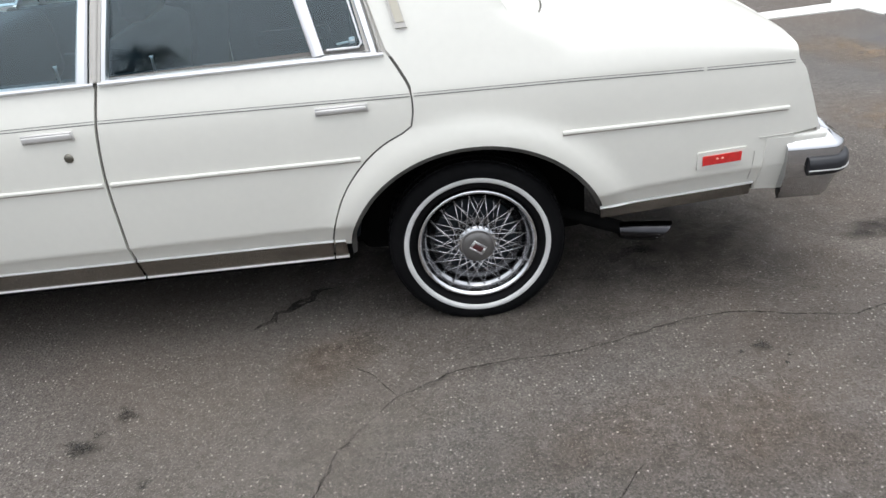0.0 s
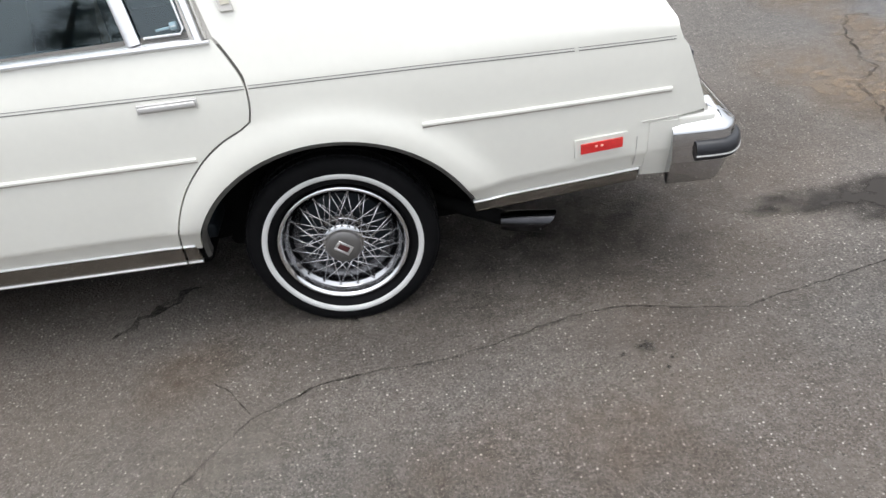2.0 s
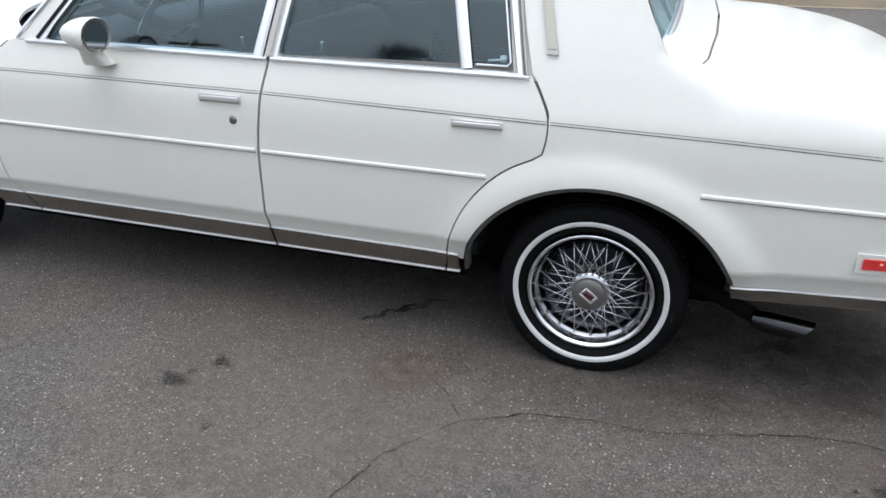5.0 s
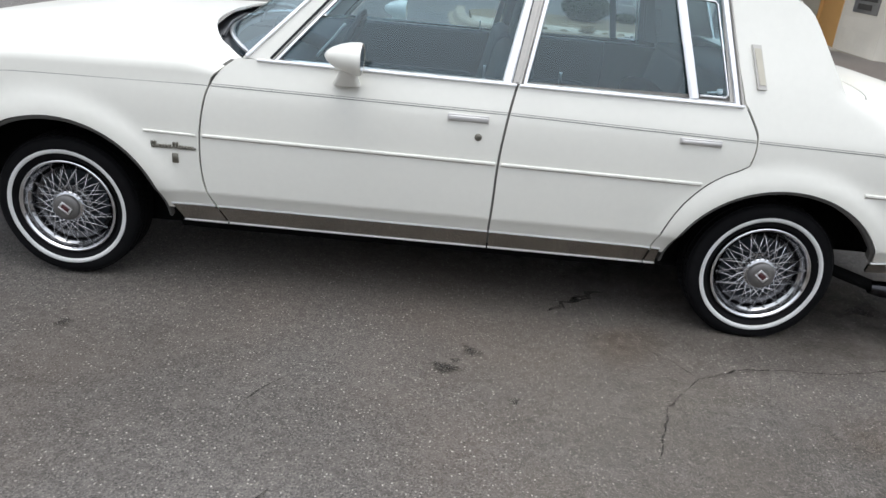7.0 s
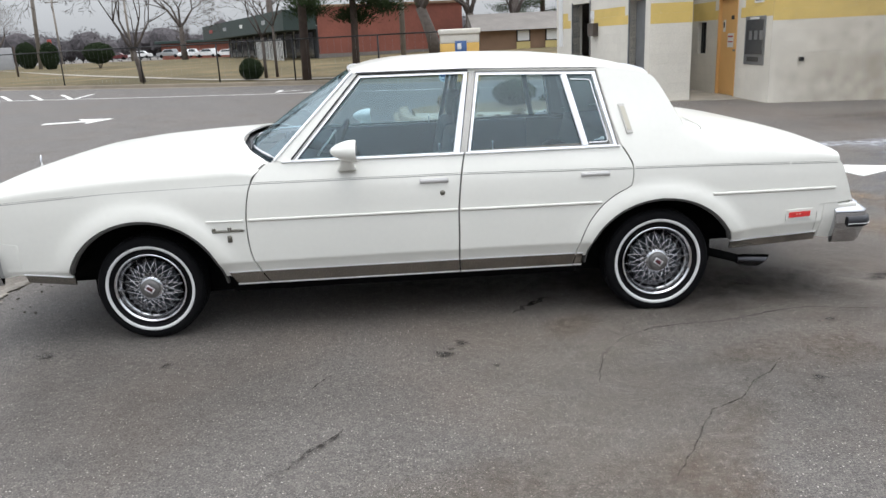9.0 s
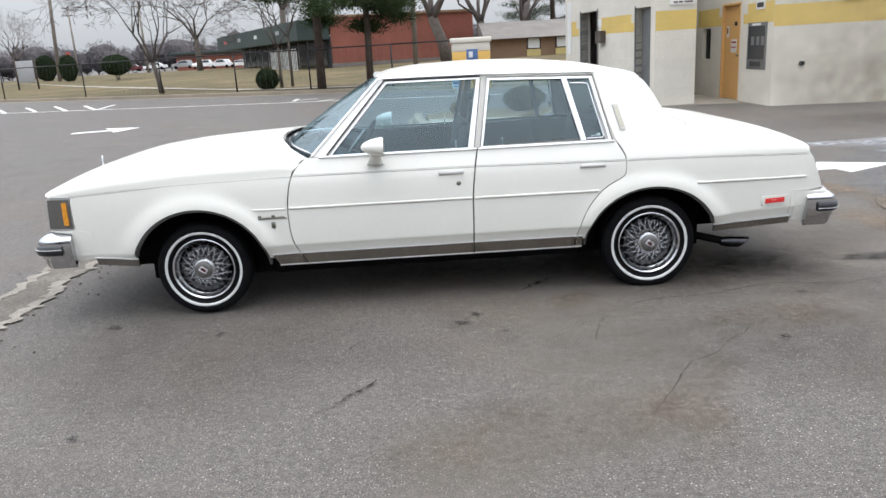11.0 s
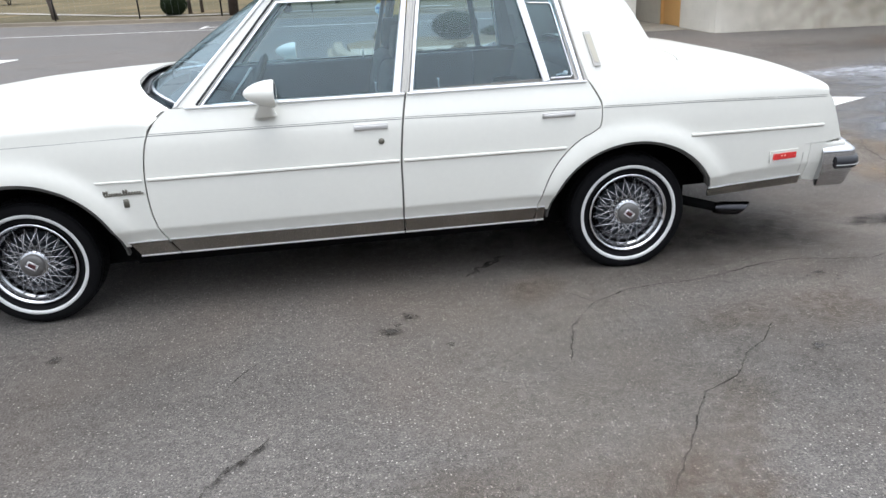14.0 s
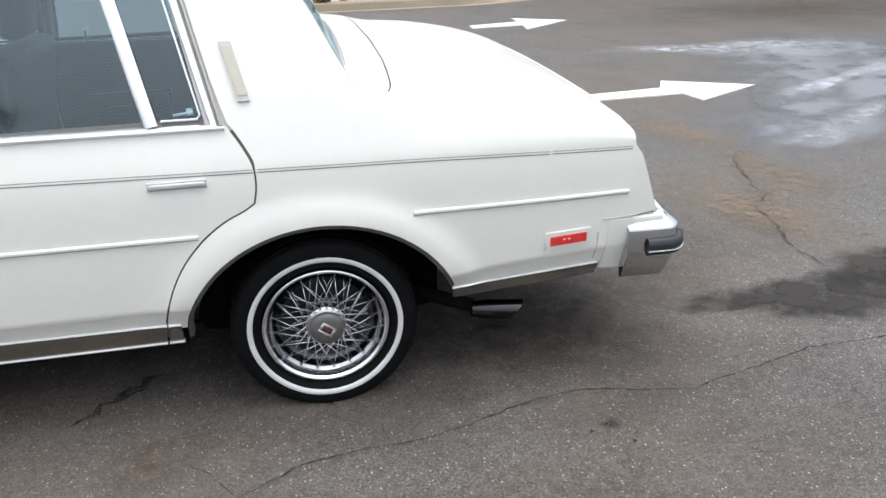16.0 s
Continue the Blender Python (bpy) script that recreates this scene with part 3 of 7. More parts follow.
    ring_frame("window_frame", [(0.360, 0.942), (1.152, 0.940), (1.068, 1.322), (0.432, 1.344)], [(0.379, 0.953), (1.128, 0.951), (1.046, 1.305), (0.449, 1.328)], BRIGHT, rdoor, side, label="bright metal window frame")
    pane("window", [(0.377, 0.948), (0.985, 0.946), (0.900, 1.320), (0.447, 1.332)], rdoor, side)
    pane("quarter_window", [(0.985, 0.946), (1.13, 0.946), (1.048, 1.308), (0.900, 1.317)], rdoor, side)
    strip("window_divider", [(0.982, 0.950), (0.897, 1.310)], 0.034, 0.012, BRIGHT, rdoor, "", side)
    loop = [(1.006, 0.962), (1.098, 0.962), (1.106, 0.972), (1.040, 1.268), (1.030, 1.278), (0.935, 1.284)]
    strip("quarter_seal", loop, 0.007, 0.006, BRIGHT, rdoor, "", side, closed=False, out=-0.008)
    strip("pillar_seal", [(1.158, 0.945), (1.074, 1.326), (0.43, 1.350)], 0.006, 0.011, PILLAR, rdoor, "", side)
    strip("dark_seal", [(-0.552, 0.955), (-0.188, 1.361), (0.39, 1.356)], 0.008, 0.012, RUBBER, fdoor, "", side)
    for nm, pts, rr in (("quarter_latch", [(1.035, 0.972), (1.075, 0.976)], 0.0035), ("latch_knob", [(1.072, 0.978), (1.088, 0.979)], 0.010)):
        q = [side_wall(x, z, -0.022) for x, z in pts]
        bm = tube(bmesh.new(), q, rr, 8)
        if side > 0:
            mirror_bm(bm)
        part(nm, bm, WHITEWALL, rdoor, "pale latch")
    # belt trim
    strip("belt_trim", [(-0.60, 0.945), (0.340, 0.940)], 0.012, 0.012, BRIGHT, fdoor, "", side)
    strip("belt_trim", [(0.352, 0.940), (1.165, 0.938)], 0.012, 0.012, BRIGHT, rdoor, "", side)
    part("pillar_filler", surface_panel([(1.12, 0.93), (1.24, 0.93), (1.10, 1.345), (1.04, 1.345)], lambda x, z: side_wall(x, z, -0.006), 0.06, 0, 0.01, side), PILLAR, car)
    # centre pillar
    bm = surface_panel([(0.325, 0.945), (0.358, 0.945), (0.432, 1.345), (0.396, 1.347)], lambda x, z: side_wall(x, z, 0.000), 0.06, 0.001, 0.03, side)
    part("centre_pillar", bm, PILLAR, car, "grey ribbed pillar cover")
    strip("pillar_rib", [(0.343, 0.95), (0.414, 1.343)], 0.012, 0.006, PILLAR, car, "", side)
    # windscreen pillar
    W0, W1 = [(-0.655, 0.950), (-0.548, 0.948)], [(-0.205, 1.372), (-0.176, 1.360)]
    bm = surface_panel([W0[0], W0[1], W1[1], W1[0]], lambda x, z: side_wall(x, z, 0.001), 0.05, 0, 0.04, side)
    part("windscreen_pillar", bm, PAINT, car)
    strip("pillar_trim", [(-0.640, 0.956), (-0.222, 1.374)], 0.016, 0.010, BRIGHT, car, "", side)
    strip("drip_rail", [(-0.20, 1.372), (0.40, 1.366), (1.075, 1.340)], 0.012, 0.014, BRIGHT, car, "", side)
    # handles and locks
    bent_handle(fdoor, 0.107, 0.249, 0.801, 0.827, side)
    bent_handle(rdoor, 0.955, 1.099, 0.792, 0.815, side)
    y = half_width(0.22, 0.749)
    bm = lathe([(0.0, -0.006), (0.008, -0.006), (0.013, -0.003), (0.014, 0.002)], 20, "y", (0.22, -y, 0.749))
    if side > 0:
        mirror_bm(bm)
    part("door_lock", bm, BADGE, fdoor)
    # side marker lamp
    bm = surface_panel([(2.072, 0.490), (2.223, 0.494), (2.223, 0.552), (2.072, 0.548)], lambda x, z: side_wall(x, z, 0.007), 0.05, 0.001, 0.01, side)
    lamp = part("side_marker", bm, PAINT, quarter)
    part("marker_lens", surface_panel([(2.087, 0.503), (2.209, 0.507), (2.209, 0.539), (2.087, 0.535)], lambda x, z: side_wall(x, z, 0.011), 0.05, 0.001, 0.008, side), RED_LENS, quarter, "red marker lens")
    # two pale beads stand in for the highlights on the lens
    for bx in (2.132, 2.148):
        bead = bmesh.new()
        bmesh.ops.create_uvsphere(bead, u_segments=10, v_segments=6, radius=0.0036)
        at = side_wall(bx, 0.524, 0.0115)
        for v in bead.verts:
            v.co = Vector((at[0] + v.co.x * 1.3, (at[1] if side < 0 else -at[1]) + v.co.y * 0.5, at[2] + v.co.z))
        part("lens_bead", bead, LENS_GLINT, quarter, "pale bead painting a highlight on the red lens")
    # seams of the body-coloured end piece
    for pts in ([(2.252, 0.528), (2.250, 0.424)], [(2.262, 0.571), (2.374, 0.573)]):
        strip("panel_seam", pts, 0.0016, 0.0004, PILLAR, quarter, "", side, out=0.0034)
    # opera lamp on the roof pillar
    sl = [(1.207, 1.003), (1.239, 1.003), (1.204, 1.150), (1.172, 1.150)]
    part("opera_lamp", surface_panel(sl, lambda x, z: side_wall(x, z, 0.010), 0.04, 0, 0.020, side), PILLAR, sail)
    part("opera_lens", surface_panel([(1.211, 1.018), (1.233, 1.018), (1.203, 1.138), (1.180, 1.138)], lambda x, z: side_wall(x, z, 0.0125), 0.04, 0, 0.008, side), OPERA, sail, "beige lamp lens")
    # door mirror: a pointed shell on a foot
    bm = bmesh.new()
    my = -0.945
    prof = [(-0.122, 0.004), (-0.114, 0.020), (-0.094, 0.037), (-0.065, 0.052), (-0.033, 0.062), (0.0, 0.066), (0.010, 0.062)]
    rings = []
    for dx, r in prof:
        rings.append([bm.verts.new((-0.218 + dx, my + 1.05 * r * math.cos(a), 0.998 + 0.10 * dx * -1 * 0.3 + 0.86 * r * math.sin(a))) for a in np.linspace(0, 2 * math.pi, 24, endpoint=False)])
    for r0, r1 in zip(rings, rings[1:]):
        for k in range(24):
            bm.faces.new((r0[k], r1[k], r1[(k + 1) % 24], r0[(k + 1) % 24]))
    bm.faces.new(rings[0])
    bmesh.ops.recalc_face_normals(bm, faces=bm.faces[:])
    lay = []
    for cx, cy, cz, rx, ry in ((-0.258, my + 0.004, 0.985, 0.030, 0.030), (-0.258, my + 0.012, 0.955, 0.030, 0.029), (-0.262, my + 0.028, 0.930, 0.036, 0.031), (-0.266, my + 0.046, 0.908, 0.045, 0.034), (-0.268, my + 0.060, 0.895, 0.050, 0.036)):
        lay.append([bm.verts.new((cx + rx * math.copysign(abs(math.cos(a)) ** 0.7, math.cos(a)), cy + ry * math.copysign(abs(math.sin(a)) ** 0.7, math.sin(a)), cz)) for a in np.linspace(0, 2 * math.pi, 20, endpoint=False)])
    for l0, l1 in zip(lay, lay[1:]):
        for k in range(20):
            bm.faces.new((l0[k], l1[k], l1[(k + 1) % 20], l0[(k + 1) % 20]))
    if side > 0:
        mirror_bm(bm)
    mirror = part("door_mirror", bm, PAINT, fdoor, "white bullet-shaped mirror shell")
    bm = bmesh.new()
    bm.faces.new([bm.verts.new((-0.2085, my + 0.98 * 0.054 * math.cos(a), 0.998 + 0.80 * 0.054 * math.sin(a))) for a in np.linspace(0, 2 * math.pi, 24, endpoint=False)])
    if side > 0:
        mirror_bm(bm)
    part("mirror_glass", bm, MIRROR, fdoor, "mirror glass")
    # script badge and crest
    bm = bmesh.new()
    yb = lambda x, z: -half_width(x, z)
    def scroll(x0, x1, big, n):
        """A looping line of script: one tall stroke, then low waves."""
        pts = []
        for k in range(n * 10 + 1):
            t = k / (n * 10)
            amp = big if t < 1.6 / n else 0.0042
            zz = 0.610 + 0.008 * (x0 + 0.9) + (0.006 if t < 1.6 / n else 0.0) + amp * math.sin(2 * math.pi * n * t)
            xx = x0 + (x1 - x0) * t + 0.004 * math.cos(2 * math.pi * n * t)
            pts.append((xx, yb(xx, zz) - 0.002, zz))
        tube(bm, pts, 0.0042, 5)

    scroll(-0.985, -0.910, 0.011, 7)
    scroll(-0.905, -0.826, 0.011, 7)
    box_bm((-0.965, yb(-0.9, 0.6) - 0.002, 0.6035), (-0.835, yb(-0.9, 0.6) + 0.003, 0.6065), 0.001, 1, bm)
    if side > 0:
        mirror_bm(bm)
    part("script_badge", bm, BADGE, fender, "dark metal script badge")
    bm = box_bm((-0.912, yb(-0.9, 0.565) - 0.005, 0.547), (-0.888, yb(-0.9, 0.565) + 0.003, 0.585), 0.003, 1)
    if side > 0:
        mirror_bm(bm)
    part("crest_badge", bm, BADGE, fender)
    # headlamp end: grey bezel, amber lamp
    def bezel(x, v, out=0.0):
        return Vector((x, -(half_width(-2.12, v) - 0.35 * max(0, -2.12 - x) ** 1.3) - out, v))
    part("headlamp_bezel", surface_panel([(-2.262, 0.598), (-2.098, 0.598), (-2.100, 0.792), (-2.250, 0.792)], bezel, 0.04, 0.002, 0.03, side), BRIGHT, car, "bright headlamp surround")
    part("nose_corner", surface_panel([(-2.255, 0.555), (-2.098, 0.555), (-2.098, 0.597), (-2.262, 0.597)], bezel, 0.04, 0.0, 0.02, side), PAINT, car)
    part("bezel_inset", surface_panel([(-2.252, 0.608), (-2.106, 0.608), (-2.106, 0.784), (-2.242, 0.784)], lambda x, v: bezel(x, v, 0.004), 0.04, 0.0, 0.004, side), LAMP_GREY, car)
    part("turn_lamp", surface_panel([(-2.152, 0.630), (-2.122, 0.630), (-2.124, 0.766), (-2.150, 0.766)], lambda x, v: bezel(x, v, 0.010), 0.03, 0.0, 0.008, side), AMBER, car, "amber corner lamp")

# ---- hood, deck lid, roof ----
def whole(poly, fn, step=0.04, gap=0.0018, lip=0.012):
    """A panel over both sides: the near half and its mirror, joined in the middle."""
    bm = surface_panel(poly, fn, step, gap, 0, -1)
    for v in bm.verts:
        if v.co.y > -0.012:
            v.co.y = 0
    other = bm.copy()
    mirror_bm(other)
    me = bpy.data.meshes.new("tmp")
    other.to_mesh(me)
    other.free()
    bm.from_mesh(me)
    bpy.data.meshes.remove(me)
    bmesh.ops.remove_doubles(bm, verts=[v for v in bm.verts if v.co.y == 0], dist=0.01)
    rim = [e for e in bm.edges if len(e.link_faces) == 1]
    res = bmesh.ops.extrude_edge_only(bm, edges=rim)
    for g in res["geom"]:
        if isinstance(g, bmesh.types.BMVert):
            g.co.z -= lip
    for e in rim:
        e.smooth = False
    bm.normal_update()
    return bm


ta = 0.4006
outline = [(-2.268, shoulder(-2.268) + ta)] + [(x, shoulder(x) + ta) for x in np.linspace(-2.1, -0.75, 15)] + [(x, shoulder(x) + v) for x, v in curve([(-0.678, ta), (-0.725, 0.455), (-0.795, 0.53), (-0.850, 0.64), (-0.888, 0.78), (-0.91, 1.0)], 5)]
outline += [(x, shoulder(x) + 1.0) for x in np.linspace(-1.0, -2.2, 10)] + [(-2.315, shoulder(-2.3) + 1.0), (-2.300, shoulder(-2.3) + 0.7)]
hood = part("hood", whole(outline, body, 0.04, 0.0006), PAINT, car)
bm = tube(bmesh.new(), [(-2.215, 0, 0.865), (-2.213, 0, 0.90), (-2.208, 0, 0.945)], [0.014, 0.006, 0.004], 8)
part("hood_ornament", bm, CHROME, hood, "slim upright bright ornament")
tb = DECK + 0.0004
outline = [(1.62, shoulder(1.62) + tb)] + [(x, shoulder(x) + tb) for x in np.linspace(1.75, 2.3, 7)] + [(2.352, shoulder(2.35) + tb), (2.366, shoulder(2.35) + 0.7), (2.376, shoulder(2.37) + 1.0)] + [(x, shoulder(x) + 1.0) for x in np.linspace(2.3, 1.75, 6)] + [(1.665, shoulder(1.66) + 1.0), (1.655, shoulder(1.65) + 0.7)]
deck = part("trunk_lid", whole(outline, body, 0.04, 0.0006), PAINT, car)
part("seam_channel", whole([(1.58, 1.20), (2.33, 1.17), (2.34, 1.8), (1.58, 1.8)], lambda x, v: body(x, v) - Vector((0, 0, 0.007)), 0.06, 0.0, 0.0), SEAM, car)
part("seam_channel", whole([(-2.18, 1.18), (-0.80, 1.20), (-0.90, 1.8), (-2.20, 1.8)], lambda x, v: body(x, v) - Vector((0, 0, 0.007)), 0.06, 0.0, 0.0), SEAM, car)
outline = [(1.40, shoulder(1.4) + 0.30), (1.53, shoulder(1.53) + 0.30), (1.615, shoulder(1.61) + DECK), (1.650, shoulder(1.65) + 0.7), (1.660, shoulder(1.66) + 1.0), (1.40, shoulder(1.4) + 1.0)]
part("deck_filler", whole(outline, lambda x, v: body(x, v) - Vector((0, 0, 0.0004))), PAINT, car)
# roof
RT_X = [-0.30, -0.25, -0.17, 0.0, 0.4, 0.8, 1.1, 1.3, 1.42]
RT_Z = [1.375, 1.396, 1.416, 1.435, 1.445, 1.430, 1.395, 1.346, 1.294]
RR_X = [-0.36, -0.2, 0.4, 1.07, 1.3, 1.42]
RR_Z = [1.352, 1.366, 1.360, 1.334, 1.304, 1.262]


def roof(x, a, out=0.0):
    zr, zt = smooth_table(x, RR_X, RR_Z, 0.03), smooth_table(x, RT_X, RT_Z, 0.04)
    w = half_width(0.5, zr) + 0.004 - 0.0065 * smooth01((x - 1.02) / 0.10) - 0.006 * smooth01((x - 1.2) / 0.12)
    n, th = 2.9, min(max(a, 0.0), 1.0) * math.pi / 2
    return Vector((x, -w * max(math.cos(th), 0) ** (2 / n), zr + (zt - zr) * math.sin(th) ** (2 / n)))


outline = [(-0.205, 0.0)] + [(x, 0.0) for x in np.linspace(0, 1.2, 13)] + [(1.30, 0.0), (1.345, 0.12), (1.375, 0.35), (1.395, 0.7), (1.40, 1.0), (-0.272, 1.0), (-0.263, 0.8), (-0.248, 0.6), (-0.228, 0.3), (-0.214, 0.12)]
part("roof", whole(outline, roof, 0.045, 0.0, 0.014), PAINT, car)
part("headliner", whole([(-0.20, 0.06), (1.25, 0.06), (1.33, 0.35), (1.36, 1.0), (-0.25, 1.0), (-0.23, 0.5)], lambda x, a: roof(x, a) * 1.0 - Vector((0, -0.02, 0.035)), 0.08, 0.0, 0.0), VINYL, car, "dark cloth headliner")


# ---- windscreen, rear window, cowl ----
def ruled(bottom, top, rows=10):
    """A sheet between two curves over the half width, mirrored."""
    bm = bmesh.new()
    grid = []
    full_b = bottom + [Vector((p.x, -p.y, p.z)) for p in bottom[::-1][1:]]
    full_t = top + [Vector((p.x, -p.y, p.z)) for p in top[::-1][1:]]
    for k in range(rows + 1):
        t = k / rows
        grid.append([bm.verts.new(b.lerp(c, t) + Vector((0, 0, 0.012 * math.sin(math.pi * t)))) for b, c in zip(full_b, full_t)])
    for r0, r1 in zip(grid, grid[1:]):
        for i in range(len(r0) - 1):
            bm.faces.new((r0[i], r0[i + 1], r1[i + 1], r1[i]))
    return bm


def bow(x_side, x_mid, y_side, z_side, z_mid, n=12, p=2.2):
    r = []
    for k in range(n + 1):
        u = 1 - k / n
        r.append(Vector((x_mid + (x_side - x_mid) * u ** p, -y_side * u, z_mid + (z_side - z_mid) * u ** p)))
    return r


ws_b, ws_t = bow(-0.635, -0.875, 0.800, 0.955, 0.990), bow(-0.213, -0.268, 0.655, 1.364, 1.386)
part("windscreen", ruled(ws_b, ws_t), TINT, car, "tinted windscreen")
rw_b, rw_t = bow(1.505, 1.524, 0.71, 1.000, 1.034), bow(1.352, 1.368, 0.60, 1.305, 1.322)
part("rear_window", ruled(rw_b, rw_t), TINT, car, "tinted rear window")


def trim_loop(name, b, t, w=0.022, grow=0.004):
    full_b = b + [Vector((p.x, -p.y, p.z)) for p in b[::-1][1:]]
    full_t = t + [Vector((p.x, -p.y, p.z)) for p in t[::-1][1:]]
    loop = full_b + full_t[::-1]
    c = sum(loop, Vector()) / len(loop)
    nrm = (full_b[-1] - full_b[0]).cross(full_t[6] - full_b[6]).normalized()
    if nrm.z < 0:
        nrm = -nrm
    part(name, sweep([p + nrm * grow for p in loop], [nrm] * len(loop), half_round(w, 0.010), True), BRIGHT, car, "bright window trim")


trim_loop("rear_window_trim", rw_b, rw_t)
trim_loop("windscreen_trim", ws_b, ws_t, 0.016)
# rear window inner pillars: paint between window side and roof pillar
for s in (-1, 1):
    bm = bmesh.new()
    a = [side_wall(x, z, -0.004) for x, z in curve([(1.32, 1.312), (1.355, 1.296), (1.392, 1.262), (1.432, 1.195), (1.482, 1.10), (1.525, 1.015), (1.536, 0.975)], 4)]
    b = [rw_t[0].lerp(rw_b[0], k / (len(a) - 1)) for k in range(len(a))]
    va, vb = [bm.verts.new(p) for p in a], [bm.verts.new(p) for p in b]
    for i in range(len(a) - 1):
        bm.faces.new((va[i], vb[i], vb[i + 1], va[i + 1]))
    bmesh.ops.recalc_face_normals(bm, faces=bm.faces[:])
    if s > 0:
        mirror_bm(bm)
    part("window_return", bm, PAINT, car)
# cowl with wipers
bm = ruled([p + Vector((0.02, 0, -0.018)) for p in bow(-0.70, -0.86, 0.74, 0.955, 0.985)], [p + Vector((-0.01, 0, -0.018)) for p in bow(-0.84, -0.955, 0.72, 0.985, 1.016)], 3)
part("cowl_panel", bm, RUBBER, car, "dark louvred cowl panel")
for y0, y1 in ((-0.60, -0.06), (-0.02, 0.52)):
    bm = tube(bmesh.new(), [(-0.80, y0, 0.985), (-0.845, (y0 + y1) / 2, 1.005), (-0.86, y1, 1.012)], 0.007, 6)
    part("wiper", bm, RUBBER, car)

# ---- tail and nose ----
def tail(y, z):
    x = table(z, [0.36, 0.575, 0.68, 0.78, 0.855], [2.505, 2.446, 2.412, 2.379, 2.350])
    return Vector((x + 0.03 * (1 - (y / 0.85) ** 2) - 0.002, y, z))


deck_edge = [body(2.352, shoulder(2.35) + a) for a in np.linspace(1, 0, 40)]
DECK_Y, DECK_Z = [-p.y for p in deck_edge], [p.z for p in deck_edge]


def tail_patch(y0, y1, z0, z1, out, mat, name, label="", thick=0.012):
    bm = bmesh.new()
    ny, nz = 40, 8
    def top(y):
        if z1 < 0.84:
            return z1
        return table(abs(y), DECK_Y, DECK_Z) - 0.006
    g = [[bm.verts.new(tail(y0 + (y1 - y0) * i / ny, z0 + (top(y0 + (y1 - y0) * i / ny) - z0) * j / nz) + Vector((out, 0, 0))) for i in range(ny + 1)] for j in range(nz + 1)]
    for j in range(nz):
        for i in range(ny):
            bm.faces.new((g[j][i], g[j][i + 1], g[j + 1][i + 1], g[j + 1][i]))
    rim = [e for e in bm.edges if len(e.link_faces) == 1]
    res = bmesh.ops.extrude_edge_only(bm, edges=rim)
    for q in res["geom"]:
        if isinstance(q, bmesh.types.BMVert):
            q.co.x -= thick
    for e in rim:
        e.smooth = False
    return part(name, bm, mat, car, label)


tail_patch(-0.832, 0.832, 0.42, 0.845, 0.0, PAINT, "rear_panel")
for s in (-1, 1):
    a, b = sorted((s * 0.80, s * 0.66))
    tail_patch(a, b, 0.60, 0.80, 0.005, BRIGHT, "tail_trim_plate", "bright tail trim plate")
tail_patch(-0.845, 0.845, 0.565, 0.590, 0.014, BRIGHT, "tail_trim")


def bumper(name, sign, ends, rear, zs, label):
    """A chrome bumper wrapped round an end of the car: skin, rubber strip."""
    x0, x1, x2, xm = ends
    half = curve([(x0, -0.880), (x1, -0.888), ((x1 + x2) / 2, -0.882), (x2 - sign * 0.012, -0.845), (x2, -0.785), ((x2 * 2 + xm) / 3, -0.5), (xm, 0.0)], 6)
    full = half + [(x, -y) for x, y in half[::-1][1:]]
    P = np.array(full)
    d = np.gradient(P, axis=0)
    nrm = np.stack([d[:, 1], -d[:, 0]], 1) * sign
    nrm /= np.linalg.norm(nrm, axis=1, keepdims=True)
    zb, zt = zs
    hgt = zt - zb
    prof = [(-0.055, zb + 0.01), (-0.045, zb), (-0.028, zb + 0.02), (-0.008, zb + 0.36 * hgt), (0.0, zb + 0.43 * hgt), (0.0, zb + 0.80 * hgt), (-0.003, zb + 0.845 * hgt), (-0.010, zb + 0.87 * hgt), (-0.050, zt), (-0.115, zt + 0.016)]
    bm = bmesh.new()
    rows = []
    for o, z in prof:
        row = []
        for (x, y), n2 in zip(full, nrm):
            row.append(bm.verts.new((x + n2[0] * o, y + n2[1] * o, z)))
        rows.append(row)
    for r0, r1 in zip(rows, rows[1:]):
        for i in range(len(r0) - 1):
            bm.faces.new((r0[i], r0[i + 1], r1[i + 1], r1[i]))
    bm.faces.new([r[0] for r in rows])
    bm.faces.new([r[-1] for r in rows][::-1])
    bmesh.ops.recalc_face_normals(bm, faces=bm.faces[:])
    sharp_by_angle(bm, 50)
    chrome = part(name, bm, CHROME, car, label)
    k = 3
    sel = list(range(k, len(full) - k))
    zc = zb + 0.56 * hgt
    path = [Vector((full[i][0], full[i][1], zc)) for i in sel]
    nn = [Vector((nrm[i][0], nrm[i][1], 0)) for i in sel]
    part("rubber_strip", sweep(path, nn, [(-0.029, -0.01), (-0.029, 0.006), (-0.022, 0.015), (0.0, 0.020), (0.022, 0.015), (0.029, 0.006), (0.029, -0.01)]), RUBBER, chrome, "black rubber impact strip")
    part("strip_line", sweep(path, nn, [(-0.011, 0.012), (-0.011, 0.0205), (-0.007, 0.0205), (-0.007, 0.012)]), WHITEWALL, chrome)
    return chrome


